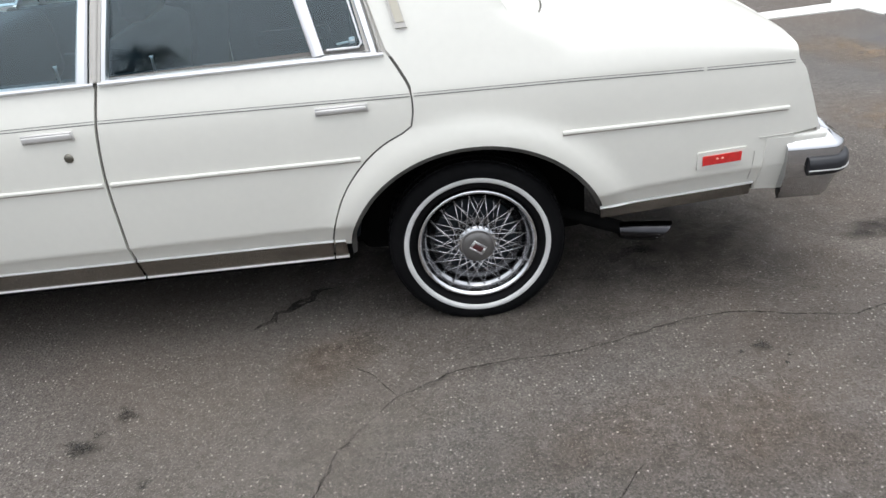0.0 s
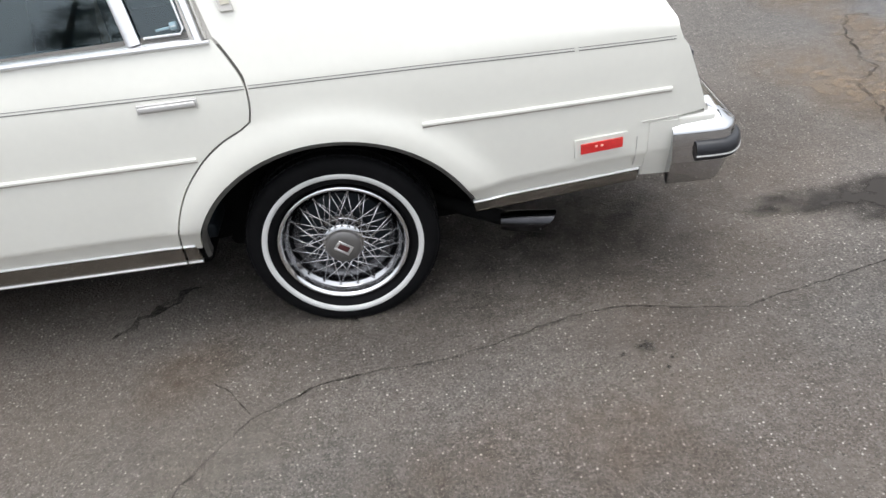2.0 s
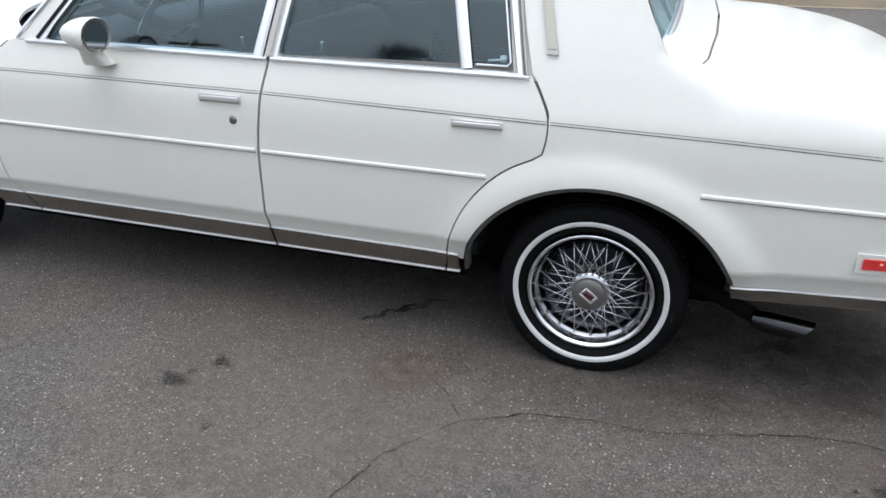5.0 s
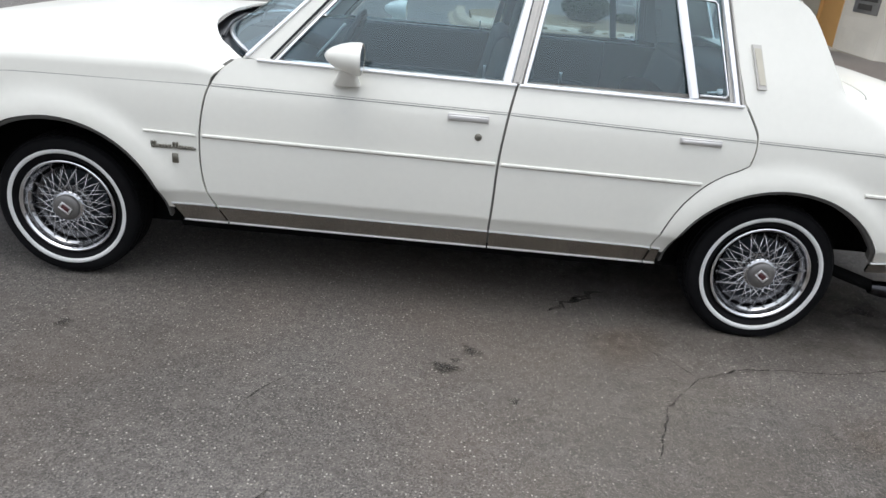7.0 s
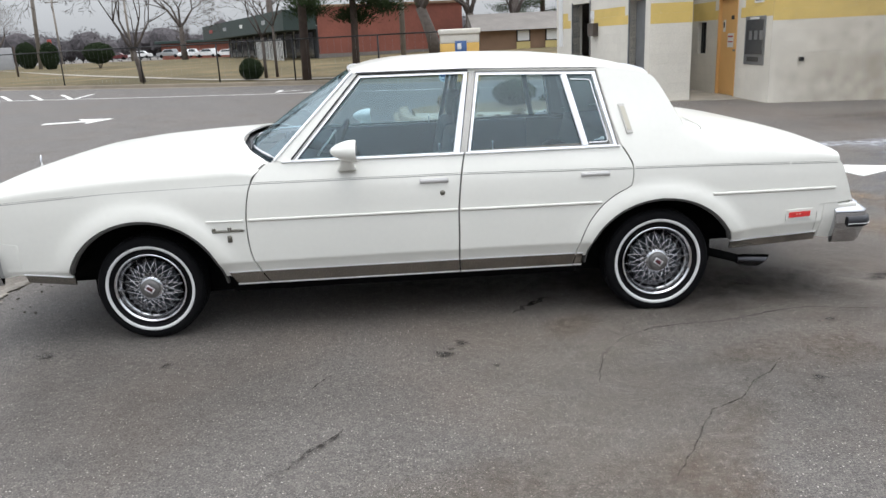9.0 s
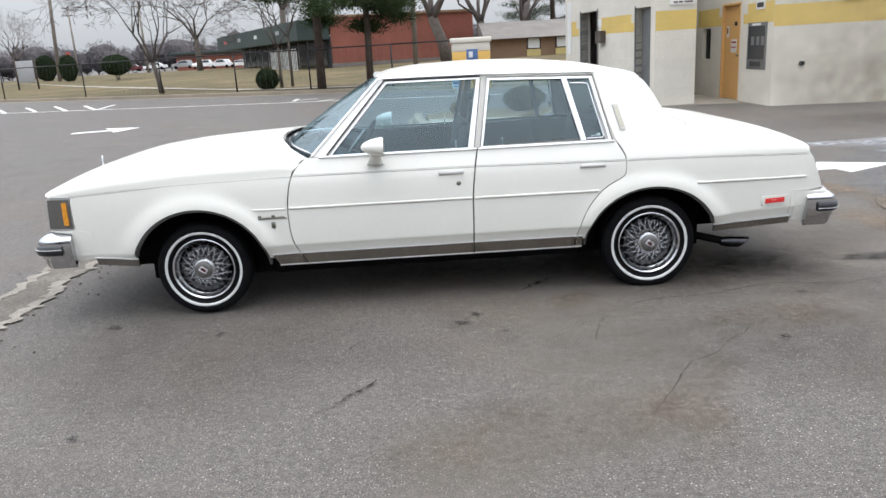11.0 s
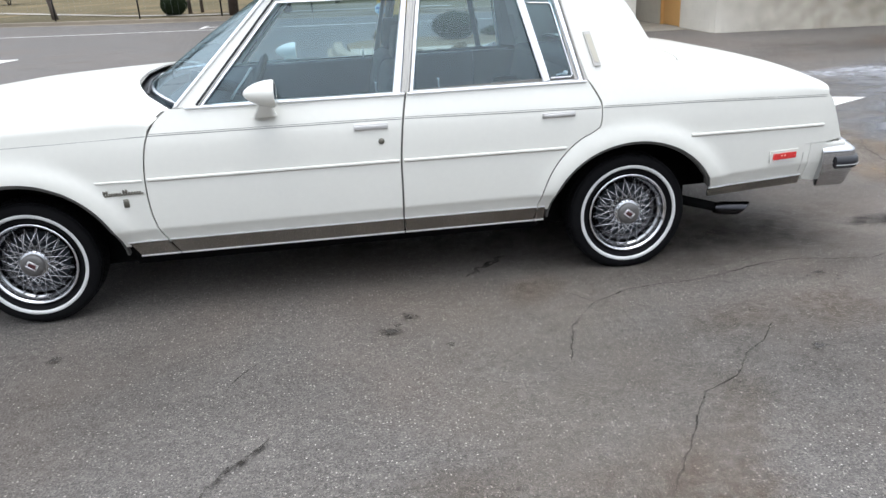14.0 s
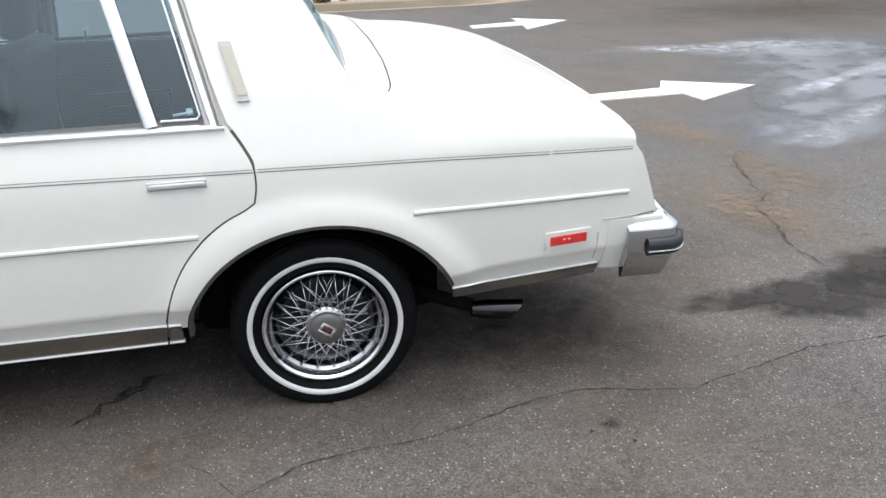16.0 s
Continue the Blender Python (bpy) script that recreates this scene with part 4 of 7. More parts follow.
rear_bumper = bumper("rear_bumper", 1, (2.352, 2.47, 2.555, 2.60), 1, (0.340, 0.562), "chrome wrap-around rear bumper")
front_bumper = bumper("front_bumper", -1, (-2.115, -2.215, -2.335, -2.44), 1, (0.368, 0.582), "chrome wrap-around front bumper")
for s in (-1, 1):
    bm = box_bm((2.500, s * 0.36 - 0.030, 0.42), (2.590, s * 0.36 + 0.030, 0.580), 0.016, 3)
    part("bumper_guard", bm, CHROME, rear_bumper, "chrome guard")
    bm = box_bm((2.580, s * 0.36 - 0.020, 0.43), (2.600, s * 0.36 + 0.020, 0.560), 0.008, 2)
    part("guard_pad", bm, RUBBER, rear_bumper)
    # body-coloured fillers behind the bumper ends
    bm = surface_panel([(2.28, 0.378), (2.374, 0.366), (2.374, 0.560), (2.285, 0.568)], lambda x, z: side_wall(x, z, 0.003), 0.05, 0.001, 0.012, s)
    part("bumper_filler", bm, PAINT, car)
    bm = surface_panel([(-2.13, 0.40), (-2.005, 0.42), (-2.005, 0.585), (-2.12, 0.60)], lambda x, z: side_wall(x, z, 0.002), 0.05, 0.001, 0.012, s)
    part("bumper_filler", bm, PAINT, car)
bm = box_bm((2.345, -0.862, 0.530), (2.478, 0.862, 0.566), 0.010, 3)
part("filler_shelf", bm, PAINT, car)
# nose behind the bumper
bm = bmesh.new()
g = []
for z, x in ((0.42, -2.16), (0.60, -2.20), (0.78, -2.235), (0.825, -2.235)):
    g.append([bm.verts.new((x - 0.05 * (1 - (y / 0.78) ** 2), y, z)) for y in np.linspace(-0.76, 0.76, 21)])
for r0, r1 in zip(g, g[1:]):
    for i in range(20):
        bm.faces.new((r0[i], r0[i + 1], r1[i + 1], r1[i]))
part("nose_panel", bm, PAINT, car)

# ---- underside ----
# floor pans hang low to keep light off the ground below
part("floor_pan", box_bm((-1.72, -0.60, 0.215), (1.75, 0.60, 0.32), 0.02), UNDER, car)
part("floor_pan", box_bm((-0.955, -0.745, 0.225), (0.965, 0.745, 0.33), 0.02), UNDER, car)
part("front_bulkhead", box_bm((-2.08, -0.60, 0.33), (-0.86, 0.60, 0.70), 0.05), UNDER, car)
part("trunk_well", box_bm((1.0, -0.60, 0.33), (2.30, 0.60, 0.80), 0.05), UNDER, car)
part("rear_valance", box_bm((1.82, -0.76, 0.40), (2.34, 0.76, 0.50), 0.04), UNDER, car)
# two unseen boxes added to block light under tail and nose
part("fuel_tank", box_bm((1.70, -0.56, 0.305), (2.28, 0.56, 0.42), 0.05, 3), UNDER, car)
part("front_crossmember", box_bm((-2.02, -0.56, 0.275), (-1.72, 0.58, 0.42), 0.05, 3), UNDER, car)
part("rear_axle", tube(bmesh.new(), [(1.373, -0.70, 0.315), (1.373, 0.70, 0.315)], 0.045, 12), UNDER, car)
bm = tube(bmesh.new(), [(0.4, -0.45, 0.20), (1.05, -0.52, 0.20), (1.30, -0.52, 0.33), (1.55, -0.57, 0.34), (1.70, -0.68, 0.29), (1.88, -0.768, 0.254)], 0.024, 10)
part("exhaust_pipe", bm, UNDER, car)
bm = bmesh.new()
d = Vector((0.20, -0.030, -0.010)).normalized()
o = Vector((1.865, -0.775, 0.252))
tube(bm, [o, o + d * 0.04, o + d * 0.26], [0.026, 0.033, 0.035], 24, False)
tube(bm, [o + d * 0.26, o + d * 0.03], [0.0325, 0.029], 24, False)
bmesh.ops.bisect_plane(bm, geom=bm.verts[:] + bm.edges[:] + bm.faces[:], plane_co=o + d * 0.135, plane_no=(0.68, 0.0, -0.73), clear_outer=True)
part("exhaust_tip", bm, TIP, car, "chrome slash-cut exhaust tip")

# ---- wheels ----
def settle(bm, centre_z, k):
    """Flattens a tyre where it meets the ground and lets its flanks swell there."""
    low = (0.017 - centre_z) / k + 0.001
    for v in bm.verts:
        if v.co.z < 0:
            swell = smooth01((-v.co.z - 0.13) / 0.17)
            v.co.y *= 1 + 0.13 * swell
        if v.co.z < low:
            v.co.z = low


def wheel(x, side, steer=0.0):
    k = 0.904 if x > 0 else 0.890
    cz = 0.2935 if x > 0 else 0.3045
    bm = lathe([(0.205, -0.035), (0.214, -0.062), (0.232, -0.082), (0.262, -0.0895), (0.286, -0.0885), (0.303, -0.083), (0.3125, -0.074), (0.3165, -0.060), (0.3180, -0.035), (0.3185, 0.0), (0.3180, 0.035), (0.3165, 0.060), (0.3125, 0.074), (0.303, 0.083), (0.286, 0.0885), (0.255, 0.088), (0.21, 0.07)], 96)
    settle(bm, cz, k)
    w = part("wheel", bm, TYRE, car, "wire-spoke wheel with whitewall tyre")
    w.matrix_local = pose(x, side * (0.766 if x > 0 else 0.752), cz, 0, 0, (0 if side < 0 else 180) + steer) @ Matrix.Diagonal((k, 1, k, 1))
    # tread blocks
    bm = bmesh.new()
    for row, (h0, h1) in enumerate(((-0.066, -0.036), (-0.030, -0.004), (0.002, 0.028), (0.034, 0.064))):
        for j in range(60):
            a0 = 2 * math.pi * (j + 0.5 * (row % 2)) / 60
            a1 = a0 + 2 * math.pi / 60 * 0.78
            q = []
            for r in (0.308, 0.3215 if abs(h0 + h1) < 0.06 else 0.3195):
                for a, h in ((a0, h0), (a1, h0), (a1, h1), (a0, h1)):
                    q.append(bm.verts.new((r * math.cos(a), h, r * math.sin(a))))
            bm.faces.new(q[4:8][::-1])
            for i in range(4):
                bm.faces.new((q[i], q[4 + i], q[4 + (i + 1) % 4], q[(i + 1) % 4]))
    bmesh.ops.recalc_face_normals(bm, faces=bm.faces[:])
    settle(bm, cz, k)
    part("tread", bm, TYRE, w, "", False)
    bm = lathe([(0.2455, -0.0860), (0.247, -0.0893), (0.253, -0.0912), (0.262, -0.0917), (0.2645, -0.0885)], 96)
    settle(bm, cz, k)
    part("whitewall", bm, WHITEWALL, w, "white sidewall band")
    part("rim_barrel", lathe([(0.150, -0.012), (0.166, -0.026), (0.172, -0.030), (0.173, -0.044), (0.178, -0.052)], 96), BARREL, w)
    part("rim_dish", lathe([(0.176, -0.046), (0.180, -0.050), (0.190, -0.056), (0.198, -0.072), (0.200, -0.079)], 96), DISH, w, "grey chrome rim dish")
    part("rim", lathe([(0.1995, -0.078), (0.2025, -0.0805), (0.205, -0.086), (0.210, -0.088), (0.2155, -0.084), (0.217, -0.070)], 96), RIM, w, "bright stepped rim")
    part("wheel_back", lathe([(0.0, 0.0), (0.05, -0.004), (0.09, 0.006), (0.152, -0.006)], 48), DASH, w)
    part("hub_barrel", lathe([(0.082, 0.004), (0.080, -0.030), (0.088, -0.036), (0.088, -0.044), (0.078, -0.050), (0.070, -0.066), (0.074, -0.070), (0.072, -0.078), (0.055, -0.082)], 40), CHROME, w)
    part("centre_cap", lathe([(0.057, -0.066), (0.0585, -0.094), (0.055, -0.099), (0.030, -0.1015), (0.0, -0.102)], 40), CAP, w, "satin round centre cap")
    bm = bmesh.new()
    tilt = 0.65  # emblem turned with the wheel
    for u0, u1, v0, v1 in ((-0.027, 0.027, -0.018, -0.011), (-0.027, 0.027, 0.011, 0.018), (-0.027, -0.019, -0.011, 0.011), (0.019, 0.027, -0.011, 0.011)):
        box_bm((u0, -0.1055, v0), (u1, -0.100, v1), 0.001, 1, bm)
    bmesh.ops.rotate(bm, verts=bm.verts[:], cent=(0, 0, 0), matrix=Matrix.Rotation(tilt, 3, "Y"))
    part("cap_emblem", bm, BRIGHT, w)
    bm = box_bm((-0.018, -0.1040, -0.010), (0.018, -0.100, 0.010), 0.001, 1)
    bmesh.ops.rotate(bm, verts=bm.verts[:], cent=(0, 0, 0), matrix=Matrix.Rotation(tilt, 3, "Y"))
    part("cap_inlay", bm, EMBLEM, w)
    # laced spokes: outer set and a deeper inner set
    for r0, h0, r1, h1, lean, rad, n in ((0.066, -0.080, 0.184, -0.056, 0.56, 0.0018, 40), (0.084, -0.044, 0.174, -0.036, 0.46, 0.0014, 28)):
        for lr in (-1, 1):
            me = None
            for j in range(n // 2):
                a = 2 * math.pi * (j + (0.5 if lr > 0 else 0)) / (n // 2)
                if me is None:
                    b = bmesh.new()
                    tube(b, [(r0, h0, 0), (r1 * math.cos(lr * lean), h1, r1 * math.sin(lr * lean))], rad, 6)
                    sp = part("spoke", b, SPOKE, w)
                    me = sp.data
                else:
                    sp = new("spoke", me)
                    sp.parent = w
                sp.matrix_local = Matrix.Rotation(a, 4, "Y")
    return w


for wx in (1.385, -1.366):
    for sd in (-1, 1):
        wheel(wx, sd)

# ---- cabin ----
part("cabin_floor", box_bm((-0.86, -0.74, 0.31), (1.0, 0.74, 0.36), 0.01), DASH, car)
part("dashboard", box_bm((-0.80, -0.74, 0.62), (-0.46, 0.74, 0.945), 0.06, 3), DASH, car)
part("parcel_shelf", box_bm((1.18, -0.66, 0.90), (1.56, 0.66, 0.985), 0.02), VINYL, car)


def bench(x, back_z, gap_mid):
    hw = 0.68 if gap_mid else 0.55
    b = box_bm((x - 0.30, -hw, 0.40), (x + 0.24, hw, 0.60), 0.06, 3)
    seat = part("seat", b, VINYL, car, "dark cloth bench seat")
    for s in (-1, 1):
        bm = box_bm((-0.07, -0.33, 0.0), (0.07, 0.33, back_z - 0.52), 0.05, 3)
        bmesh.ops.rotate(bm, verts=bm.verts[:], cent=(0, 0, 0), matrix=Matrix.Rotation(0.22, 3, "Y"))
        bmesh.ops.translate(bm, verts=bm.verts[:], vec=(x + 0.20, s * 0.345, 0.52))
        part("backrest", bm, VINYL, seat)
        if gap_mid:
            bm = box_bm((-0.045, -0.13, 0.0), (0.045, 0.13, 0.17), 0.035, 3)
            bmesh.ops.rotate(bm, verts=bm.verts[:], cent=(0, 0, 0), matrix=Matrix.Rotation(0.15, 3, "Y"))
            bmesh.ops.translate(bm, verts=bm.verts[:], vec=(x + 0.31, s * 0.36, back_z + 0.01))
            part("headrest", bm, VINYL, seat)


bench(0.05, 1.02, True)
bench(0.95, 0.98, False)
for side in (-1, 1):
    for x0, x1 in ((-0.62, 0.29), (0.33, 0.93)):
        bm = box_bm((x0, -0.79, 0.36), (x1, -0.745, 0.945), 0.015)
        box_bm((x0 + 0.15, -0.75, 0.66), (x1 - 0.10, -0.69, 0.72), 0.015, 2, bm)
        if side > 0:
            mirror_bm(bm)
        part("door_lining", bm, VINYL, car)
    for lx in (0.22, 0.50):
        bm = tube(bmesh.new(), [(lx, side * 0.79, 0.94), (lx, side * 0.788, 0.985), (lx, side * 0.788, 0.992)], [0.004, 0.004, 0.007], 8)
        part("lock_knob", bm, BRIGHT, car)
bm = lathe([(0.182, -0.014), (0.200, 0.0), (0.182, 0.014), (0.166, 0.0), (0.182, -0.014)], 40, "x")
for a in (0.3, math.pi - 0.3):
    tube(bm, [(0.03, 0, 0), (0.0, 0.18 * math.cos(a), 0.18 * math.sin(a) * -0.3)], 0.012, 6)
tube(bm, [(0.03, 0, 0), (-0.3, 0, -0.03)], 0.03, 10)
bmesh.ops.rotate(bm, verts=bm.verts[:], cent=(0, 0, 0), matrix=Matrix.Rotation(0.42, 3, "Y"))
bmesh.ops.translate(bm, verts=bm.verts[:], vec=(-0.36, -0.37, 0.93))
part("steering_wheel", bm, DASH, car)
bm = tube(bmesh.new(), [(-0.46, -0.45, 0.915), (-0.43, -0.455, 0.955), (-0.39, -0.46, 1.0), (-0.355, -0.46, 1.045), (-0.345, -0.46, 1.055)], [0.006, 0.005, 0.005, 0.006, 0.008], 6)
part("column_lever", bm, WHITEWALL, car)
bm = box_bm((-0.34, -0.11, 1.285), (-0.325, 0.11, 1.335), 0.01)
part("inner_mirror", bm, DASH, car)

# ---- ground ----
CURB_A, CURB_B, CURB_C = (-30.0, 41.0), (-8.0, 27.4), (5.0, 20.7)


def past_curb(x, y):
    """Metres beyond the far kerb (negative: on the asphalt side)."""
    best = None
    for a, b in ((CURB_A, CURB_B), (CURB_B, CURB_C)):
        d = Vector((b[0] - a[0], b[1] - a[1])).normalized()
        s = -(x - a[0]) * d.y + (y - a[1]) * d.x
        best = s if best is None else min(best, s)
    return best


def ground_z(x, y):
    return 0.1 * smooth01((y - 4) / 5)


def lawn_z(x, y):
    return ground_z(x, y) + 0.13 + 0.62 * smooth01(past_curb(x, y) / 34)


def asphalt_material():
    m = bpy.data.materials.new("weathered_asphalt")
    m.use_nodes = True
    nt, L = m.node_tree, m.node_tree.links
    b = nt.nodes["Principled BSDF"]
    b.inputs["Specular IOR Level"].default_value = 0.3
    b.inputs["Coat Weight"].default_value = 0.16
    b.inputs["Coat Roughness"].default_value = 0.42
    pos = nt.nodes.new("ShaderNodeNewGeometry").outputs["Position"]

    def noise(scale, detail=4, rough=0.55):
        n = nt.nodes.new("ShaderNodeTexNoise")
        n.inputs["Scale"].default_value, n.inputs["Detail"].default_value, n.inputs["Roughness"].default_value = scale, detail, rough
        L.new(pos, n.inputs["Vector"])
        return n.outputs["Fac"]

    def ramp(v, lo, hi):
        r = nt.nodes.new("ShaderNodeMapRange")
        r.inputs["From Min"].default_value, r.inputs["From Max"].default_value = lo, hi
        L.new(v, r.inputs["Value"])
        return r.outputs[0]

    def mix(f, a, c):
        x = nt.nodes.new("ShaderNodeMix")
        x.data_type = "RGBA"
        if isinstance(f, float):
            x.inputs[0].default_value = f
        else:
            L.new(f, x.inputs[0])
        for k, v in ((6, a), (7, c)):
            if isinstance(v, tuple):
                x.inputs[k].default_value = (*v, 1)
            else:
                L.new(v, x.inputs[k])
        return x.outputs[2]

    def times(a, c):
        x = nt.nodes.new("ShaderNodeMath")
        x.operation = "MULTIPLY"
        L.new(a, x.inputs[0])
        if isinstance(c, float):
            x.inputs[1].default_value = c
        else:
            L.new(c, x.inputs[1])
        return x.outputs[0]

    base = mix(ramp(noise(120, 3, 0.75), 0.38, 0.64), (0.043, 0.0395, 0.036), (0.186, 0.168, 0.152))
    base = mix(times(ramp(noise(34, 3, 0.7), 0.48, 0.60), 0.62), base, (0.054, 0.049, 0.044))
    base = mix(times(ramp(noise(21, 3, 0.7), 0.53, 0.64), 0.40), base, (0.168, 0.153, 0.139))
    base = mix(times(ramp(noise(0.55, 5), 0.46, 0.70), 0.45), base, (0.1182, 0.08633, 0.06342))
    base = mix(times(ramp(noise(1.6, 6, 0.65), 0.50, 0.72), 0.36), base, (0.05074, 0.04401, 0.03915))
    base = mix(times(ramp(noise(4.5, 5, 0.6), 0.52, 0.75), 0.5), base, (0.1355, 0.1203, 0.1075))
    vor = nt.nodes.new("ShaderNodeTexVoronoi")
    vor.inputs["Scale"].default_value = 75
    L.new(pos, vor.inputs["Vector"])
    stone = ramp(vor.outputs["Distance"], 0.30, 0.12)
    pick = nt.nodes.new("ShaderNodeSeparateColor")
    L.new(vor.outputs["Color"], pick.inputs[0])
    chosen = times(stone, ramp(pick.outputs[0], 0.60, 0.66))
    tone = mix(pick.outputs[1], (0.20, 0.178, 0.158), (0.56, 0.52, 0.475))
    base = mix(times(chosen, 0.85), base, tone)
    small = nt.nodes.new("ShaderNodeTexVoronoi")
    small.inputs["Scale"].default_value = 150
    L.new(pos, small.inputs["Vector"])
    pick2 = nt.nodes.new("ShaderNodeSeparateColor")
    L.new(small.outputs["Color"], pick2.inputs[0])
    base = mix(times(times(ramp(small.outputs["Distance"], 0.34, 0.14), ramp(pick2.outputs[0], 0.70, 0.74)), 0.8), base, (0.2652, 0.2478, 0.2316))
    base = mix(times(times(ramp(small.outputs["Distance"], 0.40, 0.2), ramp(pick2.outputs[1], 0.74, 0.78)), 0.8), base, (0.01153, 0.01058, 0.009923))
    L.new(base, b.inputs["Base Color"])
    rr = nt.nodes.new("ShaderNodeMapRange")
    rr.inputs["To Min"].default_value, rr.inputs["To Max"].default_value = 0.6, 0.88
    L.new(noise(2.2, 3), rr.inputs["Value"])
    L.new(rr.outputs[0], b.inputs["Roughness"])
    bump = nt.nodes.new("ShaderNodeBump")
    bump.inputs["Strength"].default_value, bump.inputs["Distance"].default_value = 0.55, 0.008
    vb = nt.nodes.new("ShaderNodeTexVoronoi")
    vb.inputs["Scale"].default_value = 130
    L.new(pos, vb.inputs["Vector"])
    L.new(vb.outputs["Distance"], bump.inputs["Height"])
    L.new(bump.outputs[0], b.inputs["Normal"])
    return m


ASPHALT = asphalt_material()
CONCRETE = material("old_concrete", (0.27, 0.245, 0.205), 0.85, var=0.22, scale=1.5, fine=0.12, fine_scale=70, bump=0.3, bump_scale=60)
KERB_TAN = material("tan_stained_concrete", (0.275, 0.225, 0.165), 0.85, var=0.22, scale=1.2, fine=0.12, fine_scale=60, bump=0.3, bump_scale=60)
KERB_GREY = material("dull_weathered_kerb", (0.225, 0.19, 0.145), 0.9, var=0.2, scale=0.8, fine=0.12, fine_scale=40)
GRASS = material("dry_winter_grass", (0.150, 0.108, 0.060), 0.95, var=0.4, scale=0.16, fine=0.25, fine_scale=9, bump=0.4, bump_scale=30)
WHITE_LINE = material("worn_white_marking", (0.68, 0.67, 0.64), 0.7, var=0.12, scale=2.5, fine=0.10, fine_scale=80)



def lawn_material():
    """Dormant turf: straw, dull green and bare brown in drifts, with a fine blade grain."""
    m = bpy.data.materials.new("dormant_turf")
    m.use_nodes = True
    nt, L = m.node_tree, m.node_tree.links
    b = nt.nodes["Principled BSDF"]
    b.inputs["Roughness"].default_value, b.inputs["Specular IOR Level"].default_value = 0.95, 0.1
    pos = nt.nodes.new("ShaderNodeNewGeometry").outputs["Position"]
    last = (0.120, 0.098, 0.056)
    for scale, lo, hi, amount, tint in ((0.10, 0.45, 0.60, 0.75, (0.074, 0.066, 0.037)), (0.32, 0.50, 0.66, 0.7, (0.200, 0.150, 0.085)), (1.7, 0.48, 0.70, 0.5, (0.070, 0.060, 0.034)), (14.0, 0.45, 0.70, 0.5, (0.17, 0.14, 0.085))):
        n = nt.nodes.new("ShaderNodeTexNoise")
        n.inputs["Scale"].default_value, n.inputs["Detail"].default_value = scale, 5
        L.new(pos, n.inputs["Vector"])
        r = nt.nodes.new("ShaderNodeMapRange")
        r.inputs["From Min"].default_value, r.inputs["From Max"].default_value, r.inputs["To Max"].default_value = lo, hi, amount
        L.new(n.outputs["Fac"], r.inputs["Value"])
        x = nt.nodes.new("ShaderNodeMix")
        x.data_type = "RGBA"
        L.new(r.outputs[0], x.inputs[0])
        if isinstance(last, tuple):
            x.inputs[6].default_value = (*last, 1)
        else:
            L.new(last, x.inputs[6])
        x.inputs[7].default_value = (*tint, 1)
        last = x.outputs[2]
    L.new(last, b.inputs["Base Color"])
    return m


LAWN = lawn_material()
bm = bmesh.new()
xs = [-600, -300, -150, -80, -50, -35] + [float(x) for x in np.arange(-28, 28.1, 2)] + [35, 50, 80, 150, 300, 600]
ys = [-600, -300, -150, -80, -50, -30, -20, -12] + [float(y) for y in np.arange(-8, 40.1, 1)] + [46, 55, 70, 100, 150, 300, 600]
gv = [[bm.verts.new((x, y, ground_z(x, y))) for x in xs] for y in ys]
for j in range(len(ys) - 1):
    for i in range(len(xs) - 1):
        bm.faces.new((gv[j][i], gv[j][i + 1], gv[j + 1][i + 1], gv[j + 1][i]))
ground = tagged(link_mesh("ground", bm, ASPHALT), "worn grey-brown asphalt lot with pale aggregate", "ground", kind="structure")


def ribbon(name, pts, width, mat, lift, label, seed=1, jitter=0.0, ends=True, group=""):
    """A thin uneven strip lying on the ground."""
    rng = random.Random(seed)
    pts = densify(pts, 0.04 if jitter else 0.5, False)
    bm = bmesh.new()
    thick = bm.verts.layers.float.new("thick")
    rows = []
    n = len(pts)
    for i, p in enumerate(pts):
        a, b = pts[max(i - 1, 0)], pts[min(i + 1, n - 1)]
        d = Vector((b[0] - a[0], b[1] - a[1])).normalized()
        w = width * (1 + jitter * rng.uniform(-0.9, 0.9))
        if jitter:
            w *= min(1.0, 0.25 + min(i, n - 1 - i) / 3)
        off = width * jitter * rng.uniform(-1.3, 1.3)
        c = Vector((p[0] - d.y * off, p[1] + d.x * off))
        rows.append([bm.verts.new((c.x - d.y * s * w / 2, c.y + d.x * s * w / 2, ground_z(c.x, c.y) + lift)) for s in (-1, 1)])
    for r0, r1 in zip(rows, rows[1:]):
        bm.faces.new((r0[0], r1[0], r1[1], r0[1]))
    for v in bm.verts:
        v[thick] = 1.0
    bmesh.ops.recalc_face_normals(bm, faces=bm.faces[:])
    for f0 in bm.faces:
        if f0.normal.z < 0:
            f0.normal_flip()
    return tagged(link_mesh(name, bm, mat, smooth=False), label, "crack" if "crack" in name else "marking", group)


def plate(name, poly, mat, lift, label, category="marking", group=""):
    bm = bmesh.new()
    vs = [bm.verts.new((x, y, ground_z(x, y) + lift)) for x, y in poly]
    low = [bm.verts.new((v.co.x, v.co.y, v.co.z - lift - 0.002)) for v in vs]
    f0 = bm.faces.new(vs)
    bm.normal_update()
    if f0.normal.z < 0:
        f0.normal_flip()
    for i in range(len(vs)):
        bm.faces.new((vs[i], vs[(i + 1) % len(vs)], low[(i + 1) % len(vs)], low[i]))
    bmesh.ops.triangulate(bm, faces=bm.faces[:])
    return tagged(link_mesh(name, bm, mat, smooth=False), label, category, group)


